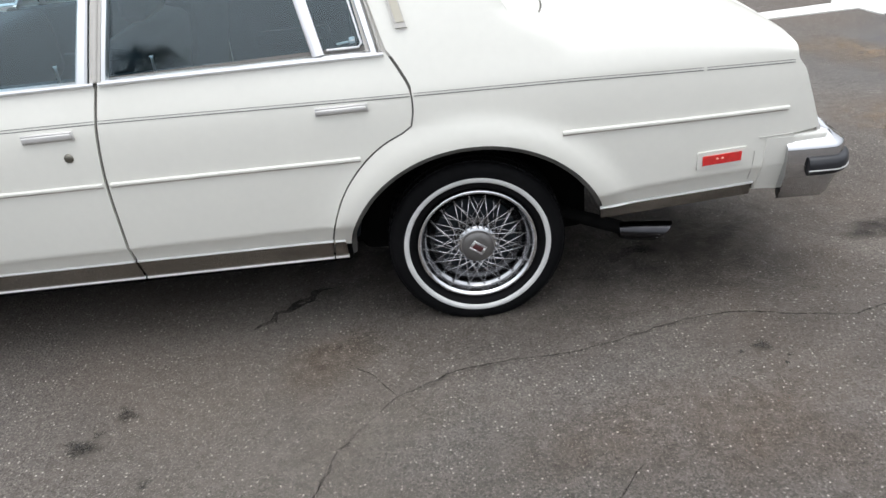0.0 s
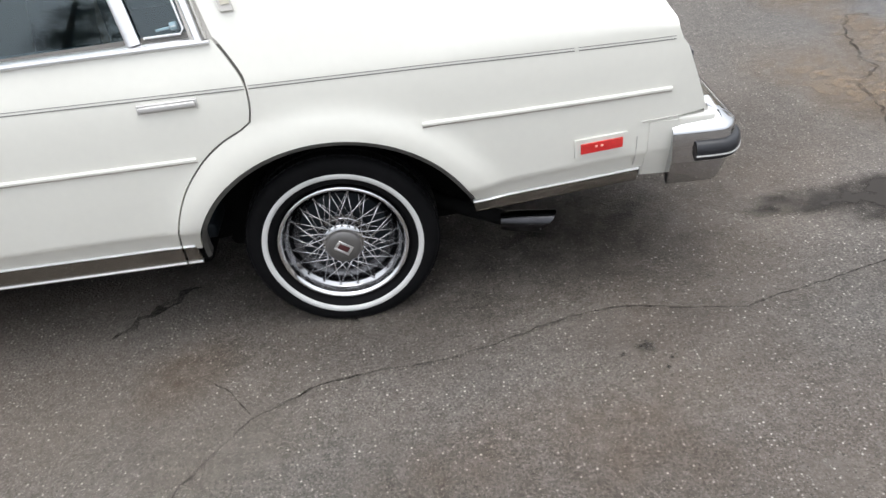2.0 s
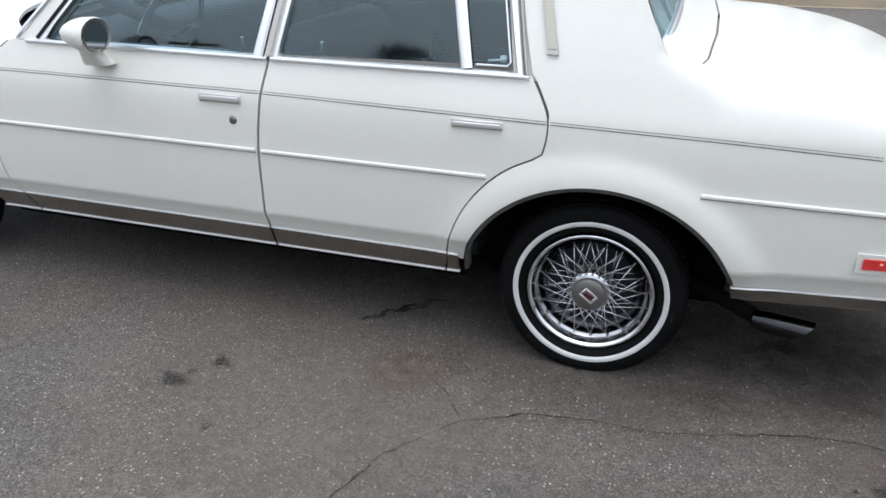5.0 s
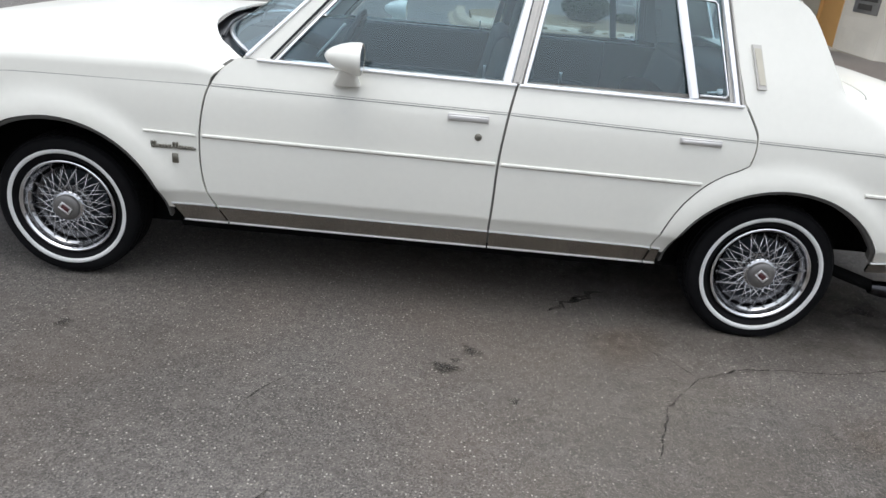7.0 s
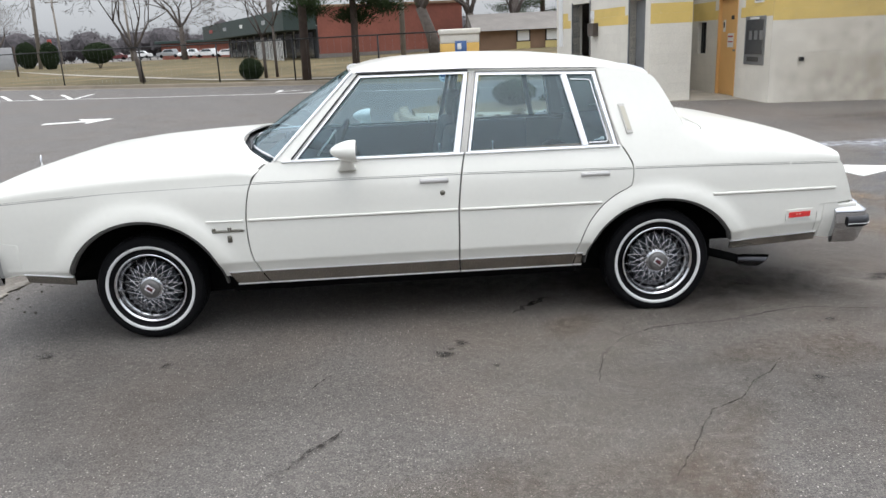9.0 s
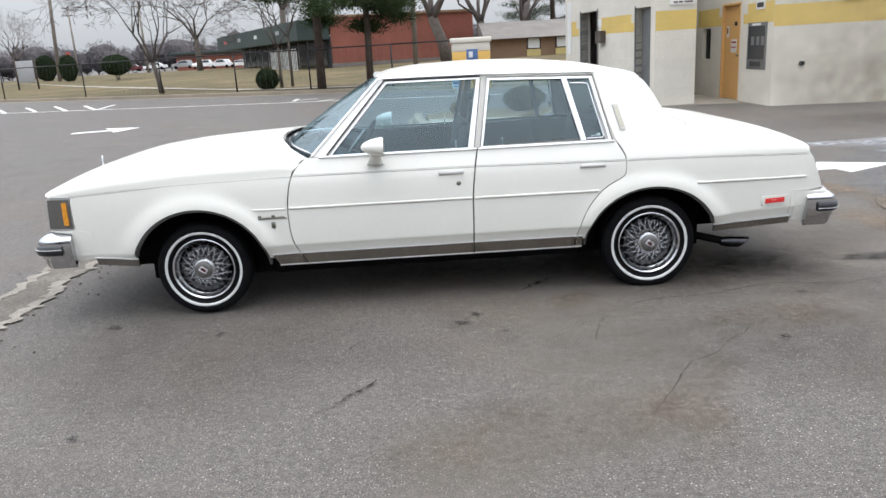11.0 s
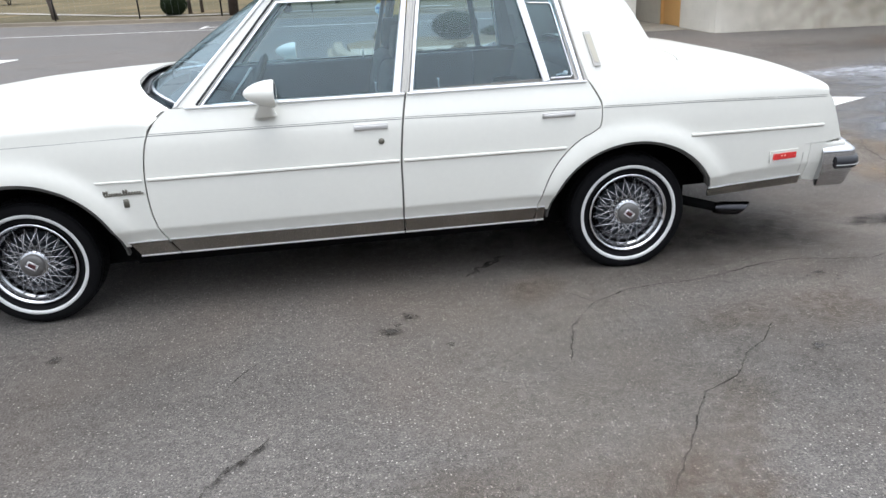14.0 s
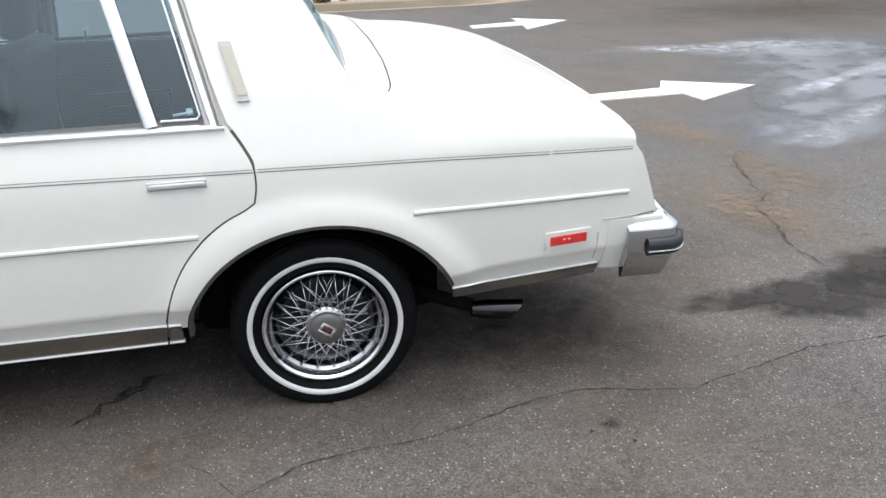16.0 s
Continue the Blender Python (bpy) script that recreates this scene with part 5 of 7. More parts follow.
def stain_material(name, colour, strength, rough=0.7, scale=3.0, soft=1.0):
    """Dirt and painted shade that thin out towards their edge and through their own speckle."""
    m = bpy.data.materials.new(name)
    m.use_nodes = True
    nt, L = m.node_tree, m.node_tree.links
    b = nt.nodes["Principled BSDF"]
    b.inputs["Base Color"].default_value = (*colour, 1)
    b.inputs["Roughness"].default_value = rough
    b.inputs["Specular IOR Level"].default_value = 0.5 if rough < 0.6 else 0.12
    at = nt.nodes.new("ShaderNodeAttribute")
    at.attribute_name = "thick"
    pos = nt.nodes.new("ShaderNodeNewGeometry").outputs["Position"]
    total = None
    for s, k in ((scale, soft), (scale * 9, 0.8 * soft)):
        n = nt.nodes.new("ShaderNodeTexNoise")
        n.inputs["Scale"].default_value, n.inputs["Detail"].default_value = s, 5
        L.new(pos, n.inputs["Vector"])
        r = nt.nodes.new("ShaderNodeMapRange")
        r.inputs["From Min"].default_value, r.inputs["From Max"].default_value = 0.5 - 0.3 * k, 0.5 + 0.2 * k
        L.new(n.outputs["Fac"], r.inputs["Value"])
        mul = nt.nodes.new("ShaderNodeMath")
        mul.operation = "MULTIPLY"
        L.new(r.outputs[0], mul.inputs[0])
        L.new(total if total else at.outputs["Fac"], mul.inputs[1])
        total = mul.outputs[0]
    sc = nt.nodes.new("ShaderNodeMath")
    sc.operation = "MULTIPLY"
    sc.inputs[1].default_value = strength
    L.new(total, sc.inputs[0])
    t = nt.nodes.new("ShaderNodeBsdfTransparent")
    mix = nt.nodes.new("ShaderNodeMixShader")
    L.new(sc.outputs[0], mix.inputs[0])
    L.new(t.outputs[0], mix.inputs[1])
    L.new(b.outputs[0], mix.inputs[2])
    L.new(mix.outputs[0], nt.nodes["Material Output"].inputs["Surface"])
    return m


stain_level = [0]


def stain(centre, rx, ry, angle, mat, label, seed=1, rough=0.25):
    rng = random.Random(seed)
    n, rings = 36, (0.0, 0.35, 0.65, 0.85, 1.0)
    wob = [1 + rough * (math.sin(3 * a + seed) * 0.5 + math.sin(5 * a + 2.1 * seed) * 0.3 + rng.uniform(-0.3, 0.3)) for a in np.linspace(0, 2 * math.pi, n, endpoint=False)]
    stain_level[0] += 1
    lift = 0.0012 + 0.0003 * stain_level[0]
    bm = bmesh.new()
    thick = bm.verts.layers.float.new("thick")
    ca, sa = math.cos(angle), math.sin(angle)
    loops = []
    for r in rings[1:]:
        lp = []
        for k in range(n):
            a = 2 * math.pi * k / n
            u, v = rx * r * wob[k] * math.cos(a), ry * r * wob[k] * math.sin(a)
            x, y = centre[0] + u * ca - v * sa, centre[1] + u * sa + v * ca
            q = bm.verts.new((x, y, ground_z(x, y) + lift))
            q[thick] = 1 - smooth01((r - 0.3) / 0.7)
            lp.append(q)
        loops.append(lp)
    c = bm.verts.new((*centre, ground_z(*centre) + lift))
    c[thick] = 1.0
    for k in range(n):
        bm.faces.new((c, loops[0][k], loops[0][(k + 1) % n]))
    for l0, l1 in zip(loops, loops[1:]):
        for k in range(n):
            bm.faces.new((l0[k], l1[k], l1[(k + 1) % n], l0[(k + 1) % n]))
    ob = link_mesh("ground_stain_shade", bm, mat, smooth=False)
    return tagged(ob, label, "stain", kind="structure")


RUST_ST = stain_material("rusty_stain", (0.14, 0.098, 0.066), 0.42, 0.85, 2.5)
TAN_ST = stain_material("tan_dust_stain", (0.23, 0.175, 0.125), 1.05, 0.9, 2.0)
WET_ST = stain_material("damp_stain", (0.034, 0.030, 0.027), 2.6, 0.62, 1.0)
OIL_ST = stain_material("oil_spot", (0.012, 0.011, 0.010), 1.3, 0.45, 12.0)
PALE_ST = stain_material("chalky_wash_stain", (0.42, 0.43, 0.46), 1.5, 0.5, 0.9)
FILM_ST = stain_material("thin_wash_water_film", (0.185, 0.192, 0.21), 2.6, 0.35, 0.35)
ORANGE_ST = stain_material("orange_mark", (0.30, 0.135, 0.05), 0.65, 0.8, 10.0)
CRACK = stain_material("crack_shadow", (0.022, 0.019, 0.016), 1.15, 0.9, 5.0)
DUST_ST = stain_material("pale_dust", (0.195, 0.172, 0.145), 0.62, 0.9, 0.6, 2.0)
# brown ground tone that also carries painted shade by car and building
SHADE_ST = stain_material("brown_wear_and_painted_shade", (0.042, 0.0355, 0.029), 0.40, 0.85, 0.6, 2.0)
# shade below the car, put into the ground colour
UNDERCAR_SHADE = stain_material("painted_undercar_shade", (0.030, 0.028, 0.026), 0.85, 0.8, 1.2, 2.0)

stain((0.80, -1.75), 0.75, 1.35, 0.12, DUST_ST, "broad pale dusty patch on the asphalt", 70, 0.3)
stain((0.25, -2.75), 0.9, 0.6, 0.3, DUST_ST, "broad pale dusty patch on the asphalt", 71, 0.3)
# the car's soft shade painted beside and under its tail
stain((2.15, -0.70), 0.75, 0.40, -0.1, SHADE_ST, "dark patch of painted car shade on the asphalt", 72, 0.3)
stain((1.80, -0.42), 1.15, 0.58, 0.0, UNDERCAR_SHADE, "dark patch of painted car shade on the asphalt", 78, 0.2)
# brown ground with the building's shade painted in
stain((8.3, 6.2), 3.2, 1.3, -0.15, SHADE_ST, "brown patch with painted building shade before the car-wash", 79, 0.3)
stain((1.95, -1.95), 1.25, 0.75, -0.3, SHADE_ST, "darker dull brown patch on the asphalt", 73, 0.3)
stain((2.75, -1.15), 0.80, 0.5, -0.1, SHADE_ST, "darker dull brown patch on the asphalt", 74, 0.3)
# shade beside the rear wheel painted as a brown patch
stain((1.55, -0.98), 0.55, 0.20, 0.1, SHADE_ST, "darker dull brown patch on the asphalt", 75, 0.3)
stain((-1.2, -1.6), 1.5, 0.8, -0.1, SHADE_ST, "darker dull brown patch on the asphalt", 76, 0.3)
stain((2.9, 0.0), 0.55, 0.6, 0.3, SHADE_ST, "darker dull brown patch on the asphalt", 77, 0.3)
stain((1.02, -1.36), 0.30, 0.16, 0.35, DUST_ST, "dusty tan stain on the asphalt", 2, 0.4)
stain((0.86, -1.02), 0.24, 0.17, 0.9, RUST_ST, "rusty brown stain on the asphalt", 3)
stain((1.10, -2.45), 0.26, 0.62, -0.45, RUST_ST, "rusty brown stain beside the thin crack", 4, 0.4)
stain((1.9, -1.5), 0.55, 0.3, 0.1, RUST_ST, "rusty brown stain on the asphalt", 5)
stain((0.35, -2.6), 0.8, 0.35, 0.3, RUST_ST, "rusty brown stain on the asphalt", 15)
stain((3.47, -0.61), 0.68, 0.22, 0.02, WET_ST, "dark damp patch on the asphalt", 6, 0.35)
stain((3.88, -0.48), 0.45, 0.24, -0.1, WET_ST, "dark damp patch on the asphalt", 16, 0.35)
stain((3.62, 0.20), 0.45, 0.22, 1.15, RUST_ST, "dusty tan stain along the crack", 41, 0.35)
stain((3.96, -0.14), 0.09, 0.035, -0.25, ORANGE_ST, "faint orange mark on the asphalt", 10)
stain((6.9, 3.0), 3.1, 2.0, 0.55, FILM_ST, "thin grey-blue film of wash water on asphalt", 11, 0.3)
stain((5.3, 1.9), 1.0, 0.55, 0.5, FILM_ST, "thin grey-blue film of wash water on asphalt", 80, 0.4)
stain((3.75, 0.45), 0.55, 0.75, -0.3, TAN_ST, "broad sandy tan patch on the asphalt", 81, 0.4)
stain((3.95, 1.5), 0.30, 0.9, 0.25, TAN_ST, "broad sandy tan patch on the asphalt", 82, 0.4)
stain((6.3, 4.35), 1.5, 0.55, -0.1, PALE_ST, "chalky white wash-water stain", 12, 0.4)
stain((5.15, 1.5), 0.95, 0.24, 0.55, PALE_ST, "chalky white wash-water stain", 13, 0.4)
stain((6.0, 2.75), 1.5, 0.13, 0.5, PALE_ST, "chalky white wash-water stain", 14, 0.5)
stain((7.6, 3.4), 1.7, 0.2, 0.35, PALE_ST, "chalky white wash-water stain", 17, 0.5)
stain((8.6, 4.0), 2.0, 0.6, 0.3, FILM_ST, "thin grey-blue film of wash water on asphalt", 18, 0.4)
stain((2.0, -0.53), 0.075, 0.055, 0.2, OIL_ST, "soot and drip spot below the exhaust", 61, 0.4)
stain((8.8, 6.6), 2.6, 0.9, -0.15, RUST_ST, "rusty brown stain on the asphalt", 17, 0.3)
# broad under-car shade painted onto the asphalt
stain((0.3, 0.0), 1.6, 0.75, 0.0, UNDERCAR_SHADE, "dark patch of painted car shade on the asphalt", 18, 0.2)
for i, (x, y, r) in enumerate(((2.202, -1.178, 0.028), (2.13, -1.20, 0.010), (2.26, -1.235, 0.010), (2.235, -1.27, 0.008), (0.268, -1.19, 0.035), (0.175, -1.32, 0.045), (0.21, -1.27, 0.018), (0.41, -1.49, 0.02), (1.374, -0.87, 0.022), (-1.538, -2.394, 0.035), (-1.89, -1.018, 0.045), (1.78, -1.83, 0.03), (-1.2, -1.25, 0.03))):
    stain((x, y), r * 1.3, r, 0.6 * i, OIL_ST, "small dark oil drip on the asphalt", 30 + i, 0.4)

ribbon("ground_crack", [(0.84, -1.72), (0.884, -1.575), (0.932, -1.44), (0.99, -1.36), (1.086, -1.241), (1.278, -1.143), (1.45, -1.121), (1.648, -1.115), (1.82, -1.067), (1.982, -1.017), (2.127, -0.99), (2.24, -1.001), (2.363, -1.036), (2.544, -1.073), (2.695, -1.027), (2.816, -1.004), (3.059, -0.942), (3.309, -0.948), (3.7, -0.90)], 0.0065, CRACK, 0.0095, "long thin crack wandering across the asphalt", 1, 0.55)
ribbon("ground_crack", [(4.25, 1.12), (4.08, 1.16), (3.95, 0.95), (3.818, 0.56), (3.83, 0.46), (3.66, 0.296), (3.61, 0.041), (3.533, -0.176), (3.545, -0.39), (3.695, -0.575), (3.95, -0.72)], 0.013, CRACK, 0.0095, "open crack in the asphalt beside a damp patch", 2, 0.6)
ribbon("ground_crack", [(0.585, -0.809), (0.66, -0.72), (0.74, -0.65), (0.831, -0.568)], 0.032, CRACK, 0.0095, "dark tarry crack under the car sill", 3, 0.5)
ribbon("ground_crack", [(-0.332, -1.444), (-0.407, -1.53), (-0.475, -1.692)], 0.006, CRACK, 0.0095, "short dark crack in the asphalt", 4, 0.6)
ribbon("ground_crack", [(-0.278, -1.995), (-0.33, -2.08), (-0.40, -2.17), (-0.462, -2.259), (-0.56, -2.36)], 0.015, CRACK, 0.0095, "short dark crack in the asphalt", 5, 0.6)
ribbon("ground_crack", [(1.72, -1.60), (1.603, -1.738), (1.507, -1.80), (1.381, -1.961), (1.222, -2.034), (1.149, -2.141), (1.05, -2.30), (0.881, -2.528)], 0.006, CRACK, 0.0095, "thin crack in the asphalt", 6, 0.6)
ribbon("ground_crack", [(1.09, -1.24), (1.02, -1.13), (0.93, -1.05)], 0.005, CRACK, 0.0095, "thin crack in the asphalt", 7, 0.6)

# painted arrows and lines
plate("ground_arrow", [(3.72, 2.63), (4.55, 2.665), (4.59, 2.42), (5.285, 2.79), (4.595, 3.15), (4.46, 2.90), (3.70, 2.82)], WHITE_LINE, 0.010, "white painted arrow on the asphalt lane", "marking", "painted lane arrows")
plate("ground_arrow", [(3.70, 6.30), (4.36, 6.36), (4.33, 6.08), (5.02, 6.56), (4.37, 6.86), (4.37, 6.60), (3.70, 6.48)], WHITE_LINE, 0.010, "white painted arrow on the asphalt lane", "marking", "painted lane arrows")
plate("ground_arrow", [(-8.0, 12.35), (-7.1, 12.60), (-6.95, 12.10), (-6.70, 13.13), (-7.62, 13.42), (-7.28, 12.85), (-8.05, 12.62)], WHITE_LINE, 0.010, "white painted arrow on the asphalt lane", "marking", "painted lane arrows")
ribbon("ground_line", [(-40, 33.4), (-18.04, 24.84), (-12.8, 23.06), (-8.13, 21.31), (-4.03, 19.93), (-2.74, 19.55), (5, 16.9)], 0.15, WHITE_LINE, 0.010, "white painted lane edge line")
for i, (p, q) in enumerate((((-20.06, 29.29), (-17.31, 25.07)), ((-18.3, 28.5), (-15.58, 24.02)), ((-16.62, 27.74), (-14.12, 23.42)), ((-15.23, 27.33), (-12.76, 22.88)), ((-13.57, 26.36), (-11.49, 22.36)), ((-12.08, 25.69), (-11.49, 22.36)), ((-4.11, 20.43), (-4.14, 21.76)), ((-4.04, 20.88), (-3.37, 21.25)), ((-3.16, 19.57), (-2.69, 20.30)))):
    ribbon("ground_line", [p, q], 0.15, WHITE_LINE, 0.012 + 0.001 * i, "white painted hatch stroke beside the kerb", group="hatch strokes")
# broken concrete gutter by the car's nose
def slab_strip(name, poly, z, mat, label, category, kind="structure", seed=3):
    bm = slab(bmesh.new(), poly, -0.05, z)
    bmesh.ops.bevel(bm, geom=[e for e in bm.edges if all(v.co.z > z - 0.001 for v in e.verts)], offset=0.008, segments=1, affect="EDGES")
    return tagged(link_mesh(name, bm, mat, smooth=False), label, category, kind=kind)


GUTTER_MAT = material("dirty_gutter_concrete", (0.120, 0.106, 0.090), 0.9, var=0.5, scale=2.2, fine=0.3, fine_scale=60, bump=0.5, bump_scale=50)
GUTTER = [(-2.99, 0.55), (-2.955, 0.0), (-2.985, -0.25), (-2.93, -0.6), (-2.80, -1.2), (-2.62, -1.15), (-2.66, -0.854), (-2.60, -0.555), (-2.70, 0.087), (-2.62, 0.37), (-2.70, 1.2), (-2.75, 3.0), (-3.05, 3.0)]
rough_edge = []
rng = random.Random(8)
for x, y in densify(GUTTER, 0.07):
    rough_edge.append((x + rng.uniform(-0.010, 0.010), y + rng.uniform(-0.01, 0.01)))
slab_strip("gutter", rough_edge, 0.007, GUTTER_MAT, "broken pale concrete gutter strip", "gutter")
bm = bmesh.new()
for k in range(520):
    x, y = rng.gauss(-2.72, 0.20), rng.uniform(-1.5, 1.4)
    r = 0.003 + 0.008 * rng.random() ** 4
    ball(bm, 1, lambda p: Vector((p.x * r * rng.uniform(0.8, 1.3) + x, p.y * r * rng.uniform(0.8, 1.3) + y, p.z * r * 0.7 + ground_z(x, y) + 0.006)))
tagged(link_mesh("gravel", bm, GUTTER_MAT, smooth=False), "loose gravel crumbs by the broken gutter", "gravel", kind="stuff")

EDGE_MAT = material("worn_pale_concrete_edge", (0.215, 0.195, 0.168), 0.9, var=0.45, scale=5, fine=0.25, fine_scale=60, bump=0.4, bump_scale=50)
for k, (pts, wd) in enumerate((([(-3.02, 0.95), (-2.985, 0.47), (-2.955, 0.0), (-2.98, -0.25), (-2.93, -0.6), (-2.82, -1.1)], 0.075), ([(-2.66, 1.1), (-2.645, 0.38), (-2.70, 0.09), (-2.615, -0.33), (-2.63, -0.60), (-2.66, -0.85), (-2.645, -1.1)], 0.085))):
    edge = ribbon("gutter_edge", pts, wd, EDGE_MAT, 0.0105, "broken pale concrete lip of the gutter", 60 + k, 0.35)
    tagged(edge, "broken pale concrete lip of the gutter", "gutter", kind="structure")

# ---- far kerb, lawn and path ----
def along(p, q, n):
    return [(p[0] + (q[0] - p[0]) * k / n, p[1] + (q[1] - p[1]) * k / n) for k in range(n + 1)]


kerb_line = along((-60, 59.5), CURB_A, 6)[:-1] + along(CURB_A, CURB_B, 12)[:-1] + along(CURB_B, CURB_C, 8)[:-1] + along(CURB_C, (16, 15.0), 4)
bm = bmesh.new()
rows = []
for x, y in kerb_line:
    z = ground_z(x, y)
    d = Vector((0.5, 0.85))
    rows.append([bm.verts.new((x + d.x * o, y + d.y * o, z + h)) for o, h in ((-0.45, 0.004), (0.0, 0.010), (0.03, 0.13), (0.06, 0.15), (0.22, 0.15), (0.24, 0.10))])
for r0, r1 in zip(rows, rows[1:]):
    for i in range(5):
        bm.faces.new((r0[i], r1[i], r1[i + 1], r0[i + 1]))
bmesh.ops.recalc_face_normals(bm, faces=bm.faces[:])
tagged(link_mesh("kerb", bm, KERB_GREY, smooth=False), "weathered tan concrete kerb along the lawn", "kerb", kind="structure")

bm = bmesh.new()
rows = []
for x, y in kerb_line:
    row = []
    for o in (0.2, 1, 2, 4, 7, 11, 16, 22, 30, 40, 60, 90, 140, 300):
        px, py = x + 0.5 * o * (1 if o < 60 else 0.2), y + 0.85 * o
        row.append(bm.verts.new((px, py, lawn_z(px, py) + 0.02 - (0.55 * smooth01((o - 45) / 50)))))
    rows.append(row)
for r0, r1 in zip(rows, rows[1:]):
    for i in range(len(r0) - 1):
        bm.faces.new((r0[i], r1[i], r1[i + 1], r0[i + 1]))
bmesh.ops.recalc_face_normals(bm, faces=bm.faces[:])
tagged(link_mesh("lawn", bm, LAWN), "dry winter lawn, tan with dull green", "lawn", kind="structure")

# ---- materials of the surroundings ----
BLOCK = material("white_painted_block", (0.66, 0.625, 0.55), 0.8, var=0.09, scale=0.9, fine=0.06, fine_scale=30, bump=0.35, bump_scale=35, rnd=0.018)
BLOCK_YELLOW = material("yellow_painted_block", (0.66, 0.48, 0.15), 0.75, var=0.12, scale=1.0, fine=0.05, fine_scale=30, bump=0.35, bump_scale=35, rnd=0.018)
ORANGE_DOOR = material("orange_painted_steel", (0.70, 0.41, 0.155), 0.5, var=0.06, scale=2.0)
# near-black: painted shade inside openings, and the pay panel's dark face
DARK_OPEN = material("opening_shade_and_panel_black", (0.03, 0.032, 0.035), 0.8, var=0.2)
GREY_STEEL = material("grey_steel", (0.22, 0.225, 0.23), 0.45, 0.5, var=0.12, scale=4)
BLACK_IRON = material("black_painted_iron", (0.015, 0.015, 0.016), 0.5, 0.3)
SIGN_WHITE = material("white_sign_face", (0.72, 0.72, 0.70), 0.5, var=0.05)
SIGN_BLUE = material("blue_sign_face", (0.07, 0.14, 0.32), 0.5)
SIGN_RED = material("dull_red_sign_ink", (0.40, 0.06, 0.05), 0.6)
SIGN_INK = material("dull_maroon_ink", (0.11, 0.05, 0.06), 0.7)
INK = material("black_ink", (0.03, 0.03, 0.03), 0.7)
RED_BRICK = material("red_brick_wall", (0.22, 0.075, 0.052), 0.85, var=0.18, scale=0.6, fine=0.15, fine_scale=12, bump=0.2, bump_scale=18)
GREEN_FASCIA = material("dark_green_fascia", (0.023, 0.040, 0.035), 0.6, var=0.15, scale=1.0)
STORE_GLASS = material("dark_store_glass", (0.02, 0.025, 0.028), 0.12, var=0.2, scale=0.5)
ROOF_BROWN = material("weathered_shingle", (0.17, 0.155, 0.14), 0.9, var=0.15, scale=1.0, fine=0.2, fine_scale=14)
BRICK_TAN = material("tan_brown_brick", (0.24, 0.15, 0.095), 0.85, var=0.12, scale=1.2)
PANEL_YELLOW = material("pale_yellow_panel", (0.60, 0.48, 0.20), 0.7, var=0.06)
BARK = material("grey_brown_bark", (0.095, 0.078, 0.066), 0.95, var=0.3, scale=5, bump=0.6, bump_scale=22)
BARK_DARK = material("dark_pine_bark", (0.060, 0.043, 0.034), 0.95, var=0.3, scale=5, bump=0.6, bump_scale=22)
TWIGS = material("bare_twigs", (0.080, 0.066, 0.058), 0.95, var=0.2, scale=3)
NEEDLES = material("pine_needles", (0.028, 0.042, 0.018), 0.9, spec=0.05, var=0.4, scale=3.0)
SHRUB = material("dark_evergreen_leaves", (0.024, 0.036, 0.017), 0.85, spec=0.1, var=0.45, scale=9)
DRY_PLANT = material("dry_weeds", (0.14, 0.10, 0.05), 0.9, var=0.4, scale=12)
FAR_WOODS = material("distant_winter_woods", (0.095, 0.088, 0.092), 0.95, spec=0.0, var=0.35, scale=0.12, fine=0.3, fine_scale=1.4)
WOOD_POLE = material("weathered_pole_wood", (0.21, 0.185, 0.16), 0.9, var=0.2, scale=3)
CAR_WHITE = material("far_white_paint", (0.72, 0.72, 0.72), 0.3, coat=0.5, rnd=0.04)
CAR_SILVER = material("far_silver_paint", (0.34, 0.35, 0.36), 0.3, 0.4, coat=0.5)
CAR_DARK = material("far_dark_red_paint", (0.12, 0.025, 0.025), 0.3, coat=0.5)


def wall_between(bm, p, q, z0, z1, t):
    """A wall from p to q in plan, t thick to the left of the way."""
    d = Vector((q[0] - p[0], q[1] - p[1])).normalized()
    n = Vector((-d.y, d.x)) * t
    return slab(bm, [p, q, (q[0] + n.x, q[1] + n.y), (p[0] + n.x, p[1] + n.y)], z0, z1)


def opening_wall(p, q, z1, t, holes):
    """Wall pieces from p to q with rectangular holes (s0, s1, z0, z1) through it."""
    bm = bmesh.new()
    L = math.hypot(q[0] - p[0], q[1] - p[1])
    at = lambda s: (p[0] + (q[0] - p[0]) * s / L, p[1] + (q[1] - p[1]) * s / L)
    cuts = sorted({0.0, L, *[h[0] for h in holes], *[h[1] for h in holes]})
    for a, b in zip(cuts, cuts[1:]):
        hs = [h for h in holes if h[0] <= a + 1e-6 and h[1] >= b - 1e-6]
        if not hs:
            wall_between(bm, at(a), at(b), -0.05, z1, t)
        for h in hs:
            if h[2] > 0.0:
                wall_between(bm, at(a), at(b), -0.05, h[2], t)
            wall_between(bm, at(a), at(b), h[3], z1, t)
    bmesh.ops.remove_doubles(bm, verts=bm.verts[:], dist=1e-4)
    bmesh.ops.recalc_face_normals(bm, faces=bm.faces[:])
    return bm


